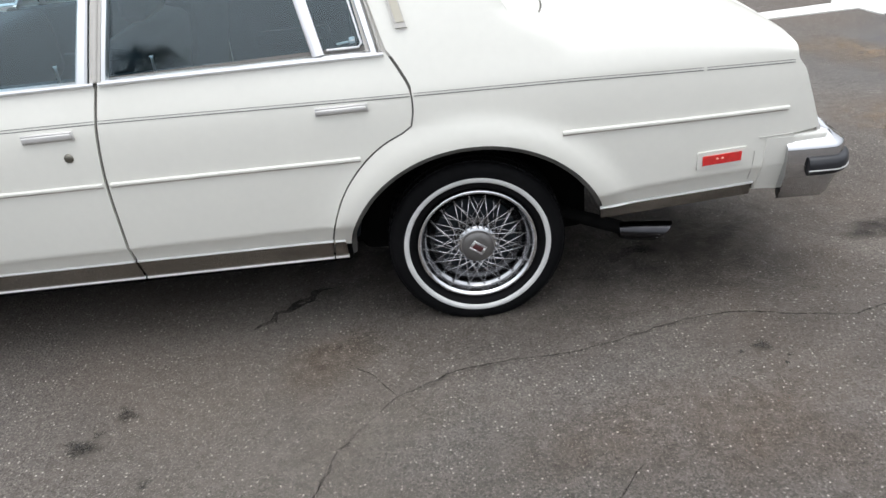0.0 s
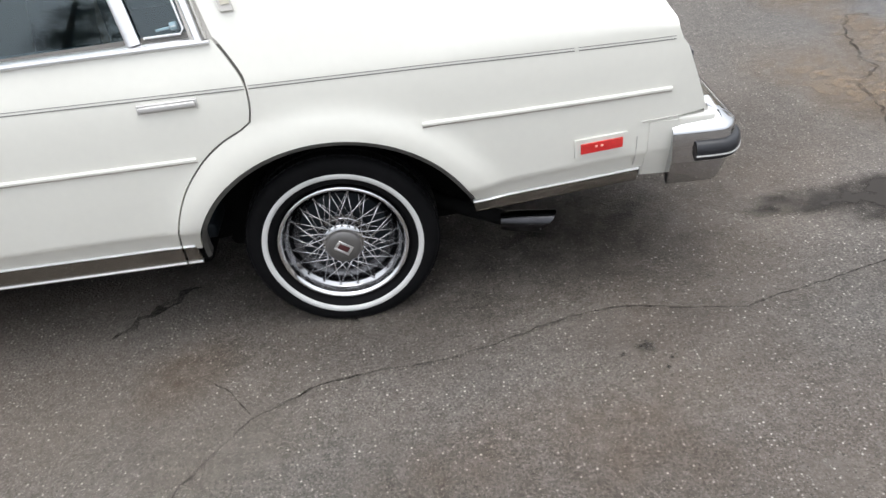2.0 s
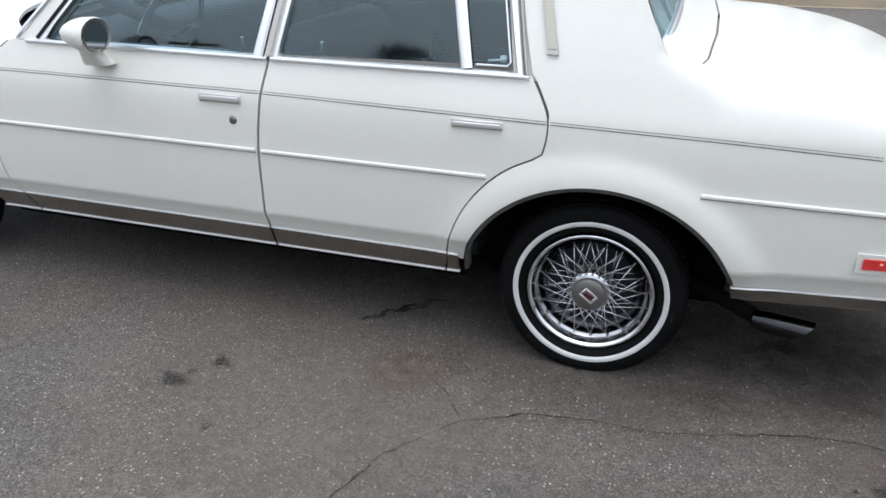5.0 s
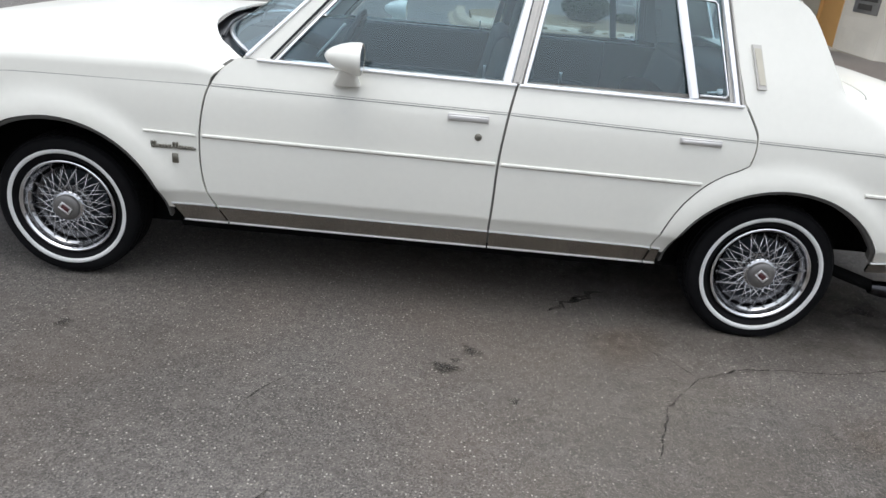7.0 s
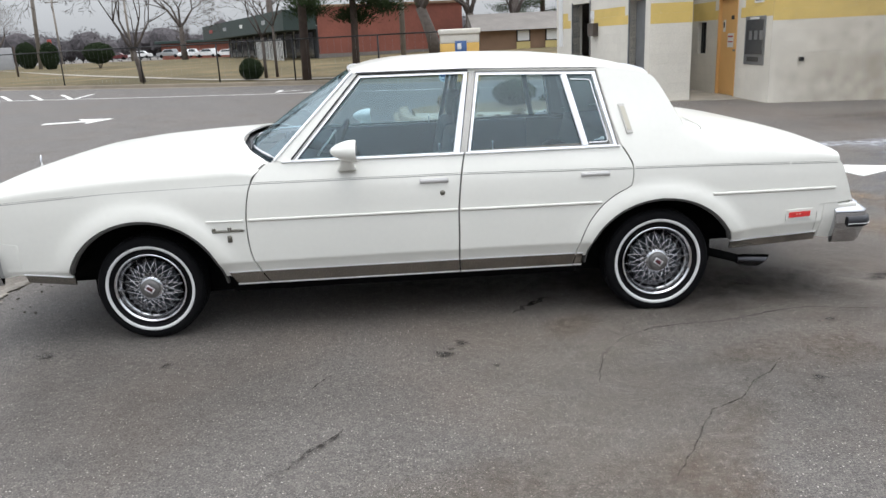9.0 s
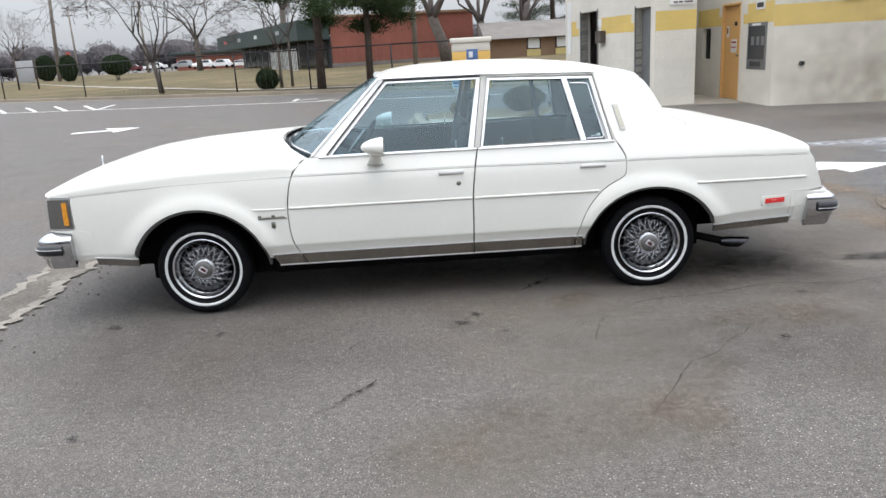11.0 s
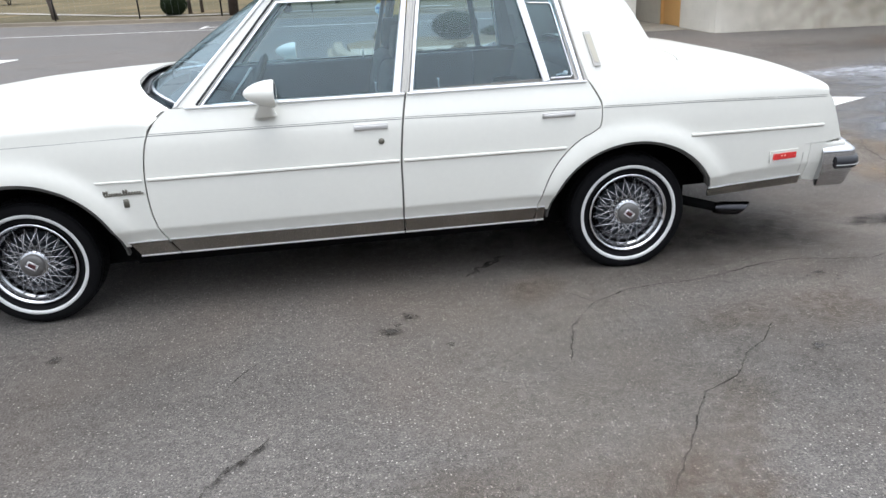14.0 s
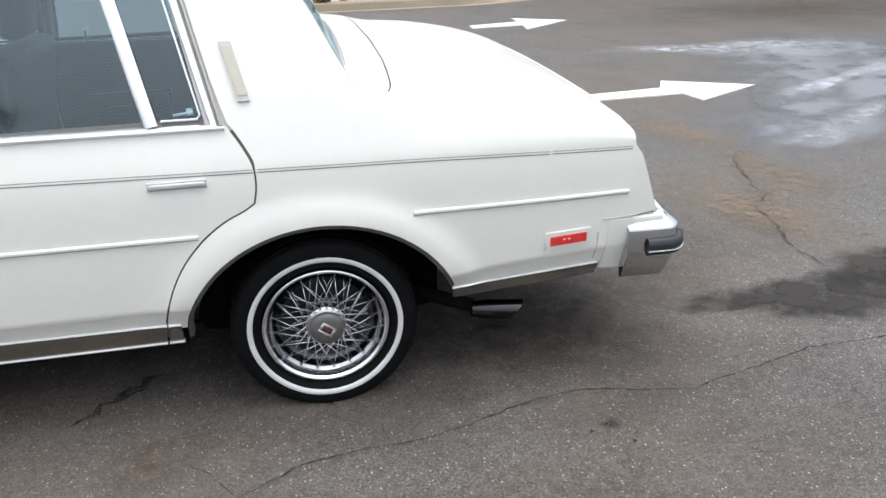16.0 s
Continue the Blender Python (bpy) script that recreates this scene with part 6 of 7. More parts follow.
def box_on(name, p, q, s0, s1, z0, z1, out0, out1, mat, parent=None, label="", bevel=0.0):
    """A box on the front of the wall from p to q (front is to the right of the way): s along, out from the face."""
    L = math.hypot(q[0] - p[0], q[1] - p[1])
    d = Vector(((q[0] - p[0]) / L, (q[1] - p[1]) / L))
    n = Vector((d.y, -d.x))
    bm = box_bm((s0, out0, z0), (s1, out1, z1), bevel, 1)
    for v in bm.verts:
        s, o, z = v.co
        v.co = Vector((p[0] + d.x * s + n.x * o, p[1] + d.y * s + n.y * o, z))
    bmesh.ops.recalc_face_normals(bm, faces=bm.faces[:])
    return part(name, bm, mat, parent, label, False)


def facing(p, q, s, z, out):
    L = math.hypot(q[0] - p[0], q[1] - p[1])
    d = Vector(((q[0] - p[0]) / L, (q[1] - p[1]) / L))
    n = Vector((d.y, -d.x))
    return Vector((p[0] + d.x * s + n.x * out, p[1] + d.y * s + n.y * out, z)), d, n


def block_wall(parent, p, q, s0, s1, z0, z1, holes=(), band=(1.64, 2.03), bw=0.40, bh=0.196, limit=300):
    """Blocks of their own over a wall's face, with recessed joints."""
    base_w, base_y = {}, {}
    L = math.hypot(q[0] - p[0], q[1] - p[1])
    d = Vector(((q[0] - p[0]) / L, (q[1] - p[1]) / L))
    n = Vector((d.y, -d.x))
    rng = random.Random(int(100 * (s1 + L)))
    rows = int(round((z1 - z0) / bh))
    for r in range(rows):
        za, zb = z0 + r * bh, z0 + (r + 1) * bh
        s = s0 - (bw / 2 if r % 2 else 0)
        while s < s1 - 0.02:
            a, b = max(s, s0), min(s + bw, s1)
            s += bw
            if b - a < 0.04:
                continue
            zc, sc = (za + zb) / 2, (a + b) / 2
            if any(h[0] < b - 0.02 and h[1] > a + 0.02 and h[2] < zb - 0.02 and h[3] > za + 0.02 for h in holes):
                continue
            yellow = band[0] < zc < band[1]
            key = (round(b - a, 2), yellow)
            store = base_y if yellow else base_w
            if key not in store:
                w, h = b - a, bh
                bm = bmesh.new()
                g = 0.0006
                o = [bm.verts.new(v) for v in ((g, 0, g), (w - g, 0, g), (w - g, 0, h - g), (g, 0, h - g))]
                i = [bm.verts.new(v) for v in ((g + 0.003, -0.0025, g + 0.003), (w - g - 0.003, -0.0025, g + 0.003), (w - g - 0.003, -0.0025, h - g - 0.003), (g + 0.003, -0.0025, h - g - 0.003))]
                bm.faces.new(i)
                for k in range(4):
                    bm.faces.new((o[k], o[(k + 1) % 4], i[(k + 1) % 4], i[k]))
                me = bpy.data.meshes.new("block")
                bm.to_mesh(me)
                bm.free()
                me.materials.append(BLOCK_YELLOW if yellow else BLOCK)
                store[key] = me
            ob = new("block", store[key])
            ob.parent = parent
            out = rng.uniform(0.0, 0.003)
            m = Matrix.Identity(4)
            m.col[0][:3], m.col[1][:3], m.col[2][:3] = (d.x, d.y, 0), (-n.x, -n.y, 0), (0, 0, 1)
            m.translation = Vector((p[0] + d.x * a + n.x * out, p[1] + d.y * a + n.y * out, za))
            ob.matrix_local = m


# ---- car-wash building ----
WH = 3.7
wash = thing("car_wash_building", "white and yellow painted block car-wash building with open bays", "building")
# door wall runs along y, faces the lot; right wall faces the camera side
DP, DQ = (7.142, 17.0), (6.86, 9.15)
DL = math.hypot(DQ[0] - DP[0], DQ[1] - DP[1])
ds = lambda y: (17.0 - y) / (17.0 - 9.15) * DL
door_h = [(ds(11.80), ds(10.76), 0.0, 2.13), (ds(13.03), ds(12.50), 0.95, 1.64), (ds(10.33), ds(9.42), 0.78, 1.69)]
part("wall", opening_wall(DP, DQ, WH, 0.25, door_h), BLOCK, wash, "", False)
RP, RQ = (6.86, 9.15), (13.5, 7.9)
part("wall", opening_wall(RP, RQ, WH, 0.25, []), BLOCK, wash, "", False)
# pier and west wall with bay openings
PP, PQ = (5.06, 10.6), (5.92, 10.6)
part("pier", slab(bmesh.new(), [PP, PQ, (5.92, 11.05), (5.10, 11.05)], -0.05, WH), BLOCK, wash, "", False)
LP, LQ = (4.46, 16.9), (5.28, 11.06)
LL = math.hypot(LQ[0] - LP[0], LQ[1] - LP[1])
ls = lambda y: (16.9 - y) / (16.9 - 11.06) * LL
bay = [(ls(15.66), ls(14.48), 0.0, 2.26), (ls(12.19), ls(11.26), 0.0, 2.17)]
part("wall", opening_wall(LP, LQ, WH, 0.25, bay), BLOCK, wash, "", False)
part("wall", wall_between(bmesh.new(), (13.5, 7.9), (13.5, 18.0), -0.05, WH, 0.25), BLOCK, wash, "", False)
part("wall", wall_between(bmesh.new(), (13.5, 18.0), (4.95, 18.0), -0.05, WH, -0.25), BLOCK, wash, "", False)
part("wall", wall_between(bmesh.new(), (4.95, 18.0), (4.62, 16.9), -0.05, WH, 0.2), BLOCK, wash, "", False)
bm = slab(bmesh.new(), [(4.75, 18.2), (4.35, 16.8), (4.88, 13.2), (7.03, 13.2), (6.75, 9.0), (13.7, 7.7), (13.7, 18.2)], WH, WH + 0.3)
part("roof", bm, GREY_STEEL, wash, "", False)
# bay darkness is put into the colour of these added walls and floor
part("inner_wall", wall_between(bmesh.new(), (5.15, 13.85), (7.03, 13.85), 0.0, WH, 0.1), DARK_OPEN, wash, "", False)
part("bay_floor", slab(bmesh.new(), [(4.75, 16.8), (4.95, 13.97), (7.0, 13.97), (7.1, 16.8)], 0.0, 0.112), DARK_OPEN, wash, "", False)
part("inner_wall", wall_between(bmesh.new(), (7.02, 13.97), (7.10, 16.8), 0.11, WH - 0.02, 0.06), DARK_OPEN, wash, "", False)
part("step_slab", slab(bmesh.new(), [(5.2, 10.45), (6.80, 10.2), (6.80, 9.1), (7.0, 9.0), (7.05, 13.6), (5.2, 13.6)], 0.0, 0.105), CONCRETE, wash, "", False)
door = box_on("door", DP, DQ, ds(11.80) + 0.03, ds(10.76) - 0.03, 0.11, 2.10, -0.10, -0.05, ORANGE_DOOR, wash, "orange painted steel door with notices", 0.004)
for s0, s1, z0, z1 in ((ds(11.80), ds(11.80) + 0.04, 0.1, 2.13), (ds(10.76) - 0.04, ds(10.76), 0.1, 2.13), (ds(11.80), ds(10.76), 2.09, 2.13)):
    box_on("door_frame", DP, DQ, s0, s1, z0, z1, -0.20, 0.01, ORANGE_DOOR, wash)
dsx = ds(10.85)
box_on("door_handle", DP, DQ, dsx - 0.10, dsx - 0.02, 1.02, 1.06, -0.05, 0.0, GREY_STEEL, door)
box_on("door_notice", DP, DQ, ds(11.35), ds(11.05), 1.10, 1.38, -0.05, -0.042, SIGN_WHITE, door, "white paper notice")
box_on("notice_bar", DP, DQ, ds(11.32), ds(11.08), 1.30, 1.335, -0.042, -0.038, SIGN_RED, door)
box_on("notice_bar", DP, DQ, ds(11.32), ds(11.08), 1.20, 1.225, -0.042, -0.038, SIGN_RED, door)
box_on("door_notice", DP, DQ, ds(11.20), ds(11.06), 1.66, 1.74, -0.05, -0.042, INK, door, "small dark notice")
box_on("door_notice", DP, DQ, ds(11.62), ds(11.50), 1.42, 1.66, -0.05, -0.042, SIGN_WHITE, door, "white paper notice")
box_on("notice_bar", DP, DQ, ds(11.60), ds(11.54), 1.50, 1.62, -0.042, -0.038, INK, door)
# small barred window and change-machine panel
win = box_on("window", DP, DQ, ds(13.03), ds(12.50), 0.95, 1.64, -0.14, -0.10, STORE_GLASS, wash, "small dark window")
for k in range(4):
    s = ds(13.03) + 0.06 + k * 0.13
    box_on("window_bar", DP, DQ, s, s + 0.02, 0.95, 1.64, -0.08, -0.06, BLACK_IRON, win)
pan = box_on("pay_panel", DP, DQ, ds(10.33), ds(9.42), 0.78, 1.69, -0.08, 0.015, GREY_STEEL, wash, "dark steel pay panel", 0.006)
box_on("panel_face", DP, DQ, ds(10.26), ds(9.50), 0.98, 1.62, 0.015, 0.022, DARK_OPEN, pan)
box_on("panel_slot", DP, DQ, ds(10.15), ds(9.65), 0.84, 0.93, 0.015, 0.024, INK, pan)
box_on("panel_label", DP, DQ, ds(10.10), ds(9.70), 1.63, 1.67, 0.015, 0.022, SIGN_WHITE, pan)
for k in range(3):
    box_on("panel_dial", DP, DQ, ds(10.1) + 0.24 * k, ds(10.1) + 0.14 + 0.24 * k, 1.25, 1.42, 0.022, 0.030, GREY_STEEL, pan)
box_on("wall_plaque", DP, DQ, ds(9.95), ds(9.55), 1.93, 2.10, 0.0, 0.02, SIGN_WHITE, wash, "small white wall plaque")
box_on("plaque_bar", DP, DQ, ds(9.90), ds(9.60), 1.97, 2.06, 0.02, 0.026, INK, wash)
box_on("hose_bib", RP, RQ, 0.50, 0.57, 0.85, 0.92, 0.0, 0.09, BLACK_IRON, wash, "dark hose tap")
box_on("direction_sign", RP, RQ, 1.18, 1.62, 1.99, 2.22, 0.01, 0.03, SIGN_WHITE, wash, "white arrow sign with dull red border")
for grow, out, ink in ((0.0, 0.034, SIGN_RED), (0.022, 0.037, SIGN_WHITE)):
    bm = bmesh.new()
    shape = [(1.215 + 1.6 * grow, 2.105), (1.30, 2.185 - 1.4 * grow), (1.30, 2.150 - grow * 0.7), (1.475 - grow, 2.150 - grow * 0.7), (1.475 - grow, 2.060 + grow * 0.7), (1.30, 2.060 + grow * 0.7), (1.30, 2.025 + 1.4 * grow)]
    bm.faces.new([bm.verts.new(facing(RP, RQ, u, z, out)[0]) for u, z in shape])
    lid = bmesh.ops.extrude_face_region(bm, geom=bm.faces[:])
    for v in [g for g in lid["geom"] if isinstance(g, bmesh.types.BMVert)]:
        v.co += facing(RP, RQ, 1.3, 2.1, 0.002)[0] - facing(RP, RQ, 1.3, 2.1, 0.0)[0]
    bmesh.ops.recalc_face_normals(bm, faces=bm.faces[:])
    part("sign_arrow", bm, ink, wash, "", False)
box_on("pier_sign", PP, PQ, 0.28, 0.84, 2.14, 2.50, 0.01, 0.03, SIGN_WHITE, wash, "white notice board")
for k, (words, size) in enumerate((("FOR", 0.085), ("ASSISTANCE", 0.075), ("CALL", 0.085))):
    curve_data = bpy.data.curves.new("lettering", "FONT")
    curve_data.body, curve_data.size, curve_data.align_x, curve_data.extrude = words, size, "CENTER", 0.002
    writing = bpy.data.objects.new("lettering", curve_data)
    me = bpy.data.meshes.new_from_object(writing)
    bpy.data.objects.remove(writing)
    bpy.data.curves.remove(curve_data)
    me.transform(pose(PP[0] + 0.56, PP[1] - 0.034, 2.415 - 0.085 * k, 90))
    me.materials.clear()
    me.materials.append(SIGN_INK)
    new("lettering", me).parent = wash
for a, b in ((0.36, 0.44), (0.47, 0.55), (0.59, 0.76)):
    box_on("sign_bar", PP, PQ, a, b, 2.175, 2.205, 0.03, 0.036, SIGN_INK, wash)
# bay frames, wall lamp boxes
for h in bay:
    box_on("bay_frame", LP, LQ, h[0] - 0.05, h[0], 0.1, h[3] + 0.05, -0.2, 0.02, GREY_STEEL, wash)
    box_on("bay_frame", LP, LQ, h[1], h[1] + 0.05, 0.1, h[3] + 0.05, -0.2, 0.02, GREY_STEEL, wash)
box_on("bay_door", LP, LQ, bay[1][0] + 0.02, bay[1][1] - 0.02, 0.1, 2.15, -0.2, -0.14, GREY_STEEL, wash, "grey roll-up door")
box_on("meter_box", LP, LQ, ls(14.30), ls(13.95), 1.45, 1.75, 0.0, 0.14, BARK, wash, "brown meter box")
box_on("bay_sign", LP, LQ, ls(14.42), ls(14.2), 1.85, 2.05, 0.0, 0.015, SIGN_WHITE, wash)
box_on("bay_sign", LP, LQ, ls(16.7), ls(16.4), 1.2, 2.6, 0.0, 0.02, SIGN_WHITE, wash)
block_wall(wash, DP, DQ, ds(13.4), DL, 0.105, 3.0, door_h)
block_wall(wash, RP, RQ, 0.0, 3.2, 0.02, 2.8, [(0.45, 0.6, 0.82, 0.95)])
block_wall(wash, PP, PQ, 0.0, 0.86, 0.07, 2.6, [])
block_wall(wash, LP, LQ, 0.3, LL, 0.1, 2.8, bay)

WALL_DIRT = stain_material("brown_wall_dirt", (0.38, 0.32, 0.23), 0.95, 0.85, 0.5, 2.6)


def wall_stain(p, q, s0, s1, z0, z1, peak, out=0.0085):
    """A thin film of dirt on a wall, thickest at its peak height."""
    bm = bmesh.new()
    thick = bm.verts.layers.float.new("thick")
    g = []
    for j in range(9):
        row = []
        for i in range(17):
            u, w = i / 16, j / 8
            v = bm.verts.new(facing(p, q, s0 + (s1 - s0) * u, z0 + (z1 - z0) * w, out)[0])
            v[thick] = math.sin(math.pi * u) ** 0.7 * max(0.0, 1 - abs(w - peak) / (1 - peak if w > peak else max(peak, 0.01)))
            row.append(v)
        g.append(row)
    for r0, r1 in zip(g, g[1:]):
        for i in range(16):
            bm.faces.new((r0[i], r0[i + 1], r1[i + 1], r1[i]))
    part("wall_dirt", bm, WALL_DIRT, wash, "brown dirt film", False)


wall_stain(RP, RQ, 0.1, 3.6, 0.0, 1.0, 0.0)
wall_stain(RP, RQ, 1.6, 5.5, 0.1, 2.3, 0.35, 0.0105)
wall_stain(RP, RQ, 2.4, 6.4, 0.0, 1.5, 0.1, 0.0125)
wall_stain(RP, RQ, -0.5, 7.4, 0.0, 5.2, 0.1, 0.0145)

# ---- planted island with kerb and walk ----
bm = bmesh.new()
isl = [(x, 8.05 + 0.06 * (1 - x) ** 2 * (1 if x < 1 else 0) + 0.05 * max(0.0, x - 1.5) + 0.25 * max(0.0, x - 4.1) ** 1.5) for x in np.linspace(0.35, 5.2, 18)]
isl_kerb = [(-0.08, 11.0), (-0.09, 10.2), (-0.03, 9.2), (0.05, 8.65), (0.18, 8.24)] + isl
rows = []
for i, (x, y) in enumerate(isl_kerb):
    a, b = isl_kerb[max(i - 1, 0)], isl_kerb[min(i + 1, len(isl_kerb) - 1)]
    d = Vector((b[0] - a[0], b[1] - a[1])).normalized()
    n = Vector((-d.y, d.x))
    z = ground_z(x, y)
    hh = 1.0 if x < 4.0 else max(0.05, 1 - (x - 4.0) / 0.8)
    rows.append([bm.verts.new((x + n.x * o, y + n.y * o, z + h * (hh if h > 0.02 else 1))) for o, h in ((-0.09, 0.003), (0.0, 0.010), (0.03, 0.10), (0.055, 0.122), (0.20, 0.128), (0.205, 0.05))])
for r0, r1 in zip(rows, rows[1:]):
    for k in range(5):
        bm.faces.new((r0[k], r0[k + 1], r1[k + 1], r1[k]))
bmesh.ops.recalc_face_normals(bm, faces=bm.faces[:])
tagged(link_mesh("island_kerb", bm, KERB_TAN, smooth=False), "tan concrete kerb round the planted island", "kerb", kind="structure")
WALK = material("sandy_worn_concrete", (0.36, 0.315, 0.245), 0.9, var=0.18, scale=1.6, fine=0.2, fine_scale=40, bump=0.3, bump_scale=60)
front = lambda x: 8.245 + 0.06 * max(0.0, 1 - x) ** 2 + 0.05 * max(0.0, x - 1.5)
rear = lambda x: 8.88 + 0.30 * max(0.0, 1.9 - x) ** 1.3 + 0.06 * max(0.0, x - 2.4)
for k, (a, b) in enumerate(((0.24, 1.35), (1.362, 2.30), (2.312, 3.25), (3.262, 4.05))):
    poly = [(x, front(x)) for x in np.linspace(a, b, 4)] + [(x, rear(x) if x < 3.3 else 10.4) for x in np.linspace(b, a, 4)]
    bm = slab(bmesh.new(), poly, 0.05, 0.212 + 0.002 * (k % 2))
    bmesh.ops.bevel(bm, geom=bm.edges[:], offset=0.006, segments=1, affect="EDGES")
    tagged(link_mesh("walk_slab", bm, WALK, smooth=False), "sandy pale concrete walk slab on the island", "paving", "island walk slabs")
poly = [(x, rear(x) + 0.006) for x in np.linspace(0.24, 3.25, 9)] + [(3.26, 10.0), (3.24, 10.9), (1.6, 11.2), (0.5, 11.1), (0.2, 10.6)]
tagged(link_mesh("island_soil", slab(bmesh.new(), poly, 0.05, 0.205), GRASS, smooth=False), "brown grass and mulch bed", "bed", kind="structure")
bm = box_bm((3.70, 10.46, 0.05), (4.60, 10.95, 0.30), 0.02)
tagged(link_mesh("concrete_block", bm, KERB_GREY, smooth=False), "low weathered concrete block behind the island", "block")

def leaf_cloud(bm, centre, radii, count, size, rng, rough=0.22, shell=0.55):
    """Small leaf blades scattered through an uneven egg."""
    for _ in range(count):
        while True:
            p = Vector((rng.uniform(-1, 1), rng.uniform(-1, 1), rng.uniform(-1, 1)))
            if shell < p.length < 1:
                break
        k = 1 + rough * noise.noise(Vector(centre) * 0.7 + p * 2.2)
        q = Vector(centre) + Vector((p.x * radii[0], p.y * radii[1], p.z * radii[2])) * k
        d = Vector((rng.uniform(-1, 1), rng.uniform(-1, 1), rng.uniform(-0.7, 1))).normalized()
        u = d.orthogonal().normalized()
        s = size * rng.uniform(0.6, 1.4)
        a, b, c, e = q - d * s * 0.5, q + u * s * 0.3, q + d * s * 0.6, q - u * s * 0.3
        bm.faces.new([bm.verts.new(v) for v in (a, b, c, e)])
    return bm


def shrub(at, radii, count, size, seed, label, mat=SHRUB, group="clipped shrubs", stems=5, lift=0.0, rough=0.22):
    rng = random.Random(seed)
    t = thing("shrub", label, "shrub", group, at)
    bm = bmesh.new()
    for k in range(stems):
        a = 2 * math.pi * k / stems
        tube(bm, [(0.04 * math.cos(a), 0.04 * math.sin(a), -0.03), (radii[0] * 0.35 * math.cos(a), radii[1] * 0.35 * math.sin(a), lift + radii[2] * 0.8)], [0.02 + 0.01 * radii[2], 0.008], 5)
    part("stem", bm, BARK, t)
    bm = leaf_cloud(bmesh.new(), (0, 0, lift + radii[2] * 0.95), radii, count, size, rng, rough, 0.55 if rough > 0.1 else 0.78)
    inner = bmesh.ops.create_icosphere(bm, subdivisions=2, radius=1.0)
    for v in inner["verts"]:
        v.co = Vector((v.co.x * radii[0] * 0.74, v.co.y * radii[1] * 0.74, v.co.z * radii[2] * 0.74 + lift + radii[2] * 0.95))
    part("crown", bm, mat, t, "", False)
    return t


shrub((1.27, 10.6, 0.20), (0.29, 0.27, 0.26), 1300, 0.05, 1, "dark loose evergreen shrub on the island")
shrub((2.26, 10.35, 0.20), (0.44, 0.38, 0.26), 2400, 0.045, 2, "low rounded dark evergreen shrub on the island", rough=0.09)
shrub((0.84, 10.75, 0.20), (0.12, 0.12, 0.12), 240, 0.045, 3, "small dry shrub on the island", DRY_PLANT)
shrub((3.05, 10.6, 0.20), (0.26, 0.2, 0.09), 400, 0.05, 4, "low dark evergreen shrub on the island")
shrub((2.0, 8.22, 0.19), (0.125, 0.09, 0.07), 260, 0.04, 5, "small weedy clump growing in the walk joint", DRY_PLANT, "weeds", 3)
for i, x in enumerate((0.75, 1.1, 1.35, 1.65, 2.3, 2.55, 2.9, 3.35, 3.6)):
    shrub((x, front(x) - 0.05 + 0.03 * (i % 3), 0.205), (0.06, 0.035, 0.02), 40, 0.035, 10 + i, "tuft of dead weeds along the kerb", DRY_PLANT, "weeds", 3)
sg = thing("yard_sign", "small pale blue octagonal yard sign on a stake", "sign", at=(0.86, 10.0, 0.205))
part("stake", tube(bmesh.new(), [(0, 0, -0.05), (0, 0, 0.55)], 0.008, 6), SIGN_WHITE, sg)
bm = bmesh.new()
vs = [(0.11 * math.cos(a), 0.11 * math.sin(a) + 0.62) for a in np.linspace(math.pi / 8, 2 * math.pi + math.pi / 8, 8, endpoint=False)]
f0, f1 = [bm.verts.new((x, -0.012, z)) for x, z in vs], [bm.verts.new((x, 0.012, z)) for x, z in vs]
bm.faces.new(f0)
bm.faces.new(f1[::-1])
for k in range(8):
    bm.faces.new((f0[k], f1[k], f1[(k + 1) % 8], f0[(k + 1) % 8]))
bmesh.ops.recalc_face_normals(bm, faces=bm.faces[:])
part("sign_face", bm, material("pale_blue_sign", (0.42, 0.58, 0.66), 0.5), sg, "", False)
part("sign_bar", box_bm((-0.08, -0.016, 0.625), (0.08, -0.011, 0.665)), SIGN_BLUE, sg)
part("sign_bar", box_bm((-0.07, -0.016, 0.57), (0.07, -0.011, 0.59)), SIGN_BLUE, sg)

# ---- pay box beyond the car ----
pay = thing("vacuum_station", "orange-yellow and cream vacuum station with a blue placard", "vacuum station", at=(2.08, 22.0, 0.1))
part("body", box_bm((-0.66, -0.35, 0.0), (0.66, 0.35, 1.31), 0.02), material("orange_yellow_painted_block", (0.66, 0.41, 0.11), 0.7, var=0.1, scale=1.5, bump=0.2, bump_scale=30), pay)
part("upper_panel", box_bm((-0.66, -0.35, 1.31), (0.66, 0.35, 1.60), 0.02), BLOCK, pay)
part("cap", box_bm((-0.71, -0.40, 1.60), (0.71, 0.40, 1.78), 0.03), BLOCK, pay)
part("placard", box_bm((-0.18, -0.37, 1.0), (0.22, -0.35, 1.38), 0.005), SIGN_BLUE, pay)
part("placard_symbol", box_bm((-0.10, -0.38, 1.10), (0.04, -0.37, 1.30), 0.003), SIGN_WHITE, pay)

# ---- far path, fence, sign ----
lo = [(-43.38, 76.54), (-33.81, 64.01), (-25.73, 52.44), (-18.91, 43.37), (-13.08, 35.98), (-8.52, 29.9), (-5.41, 27.0), (-1.0, 24.8), (5, 22)]
hi = [(-46.5, 80.0), (-36.0, 67.3), (-27.4, 55.6), (-20.1, 46.0), (-13.8, 38.0), (-8.9, 31.3), (-5.5, 28.0), (-0.8, 25.6), (5, 22.9)]
bm = bmesh.new()
rows = list(zip(lo, hi))
fine = []
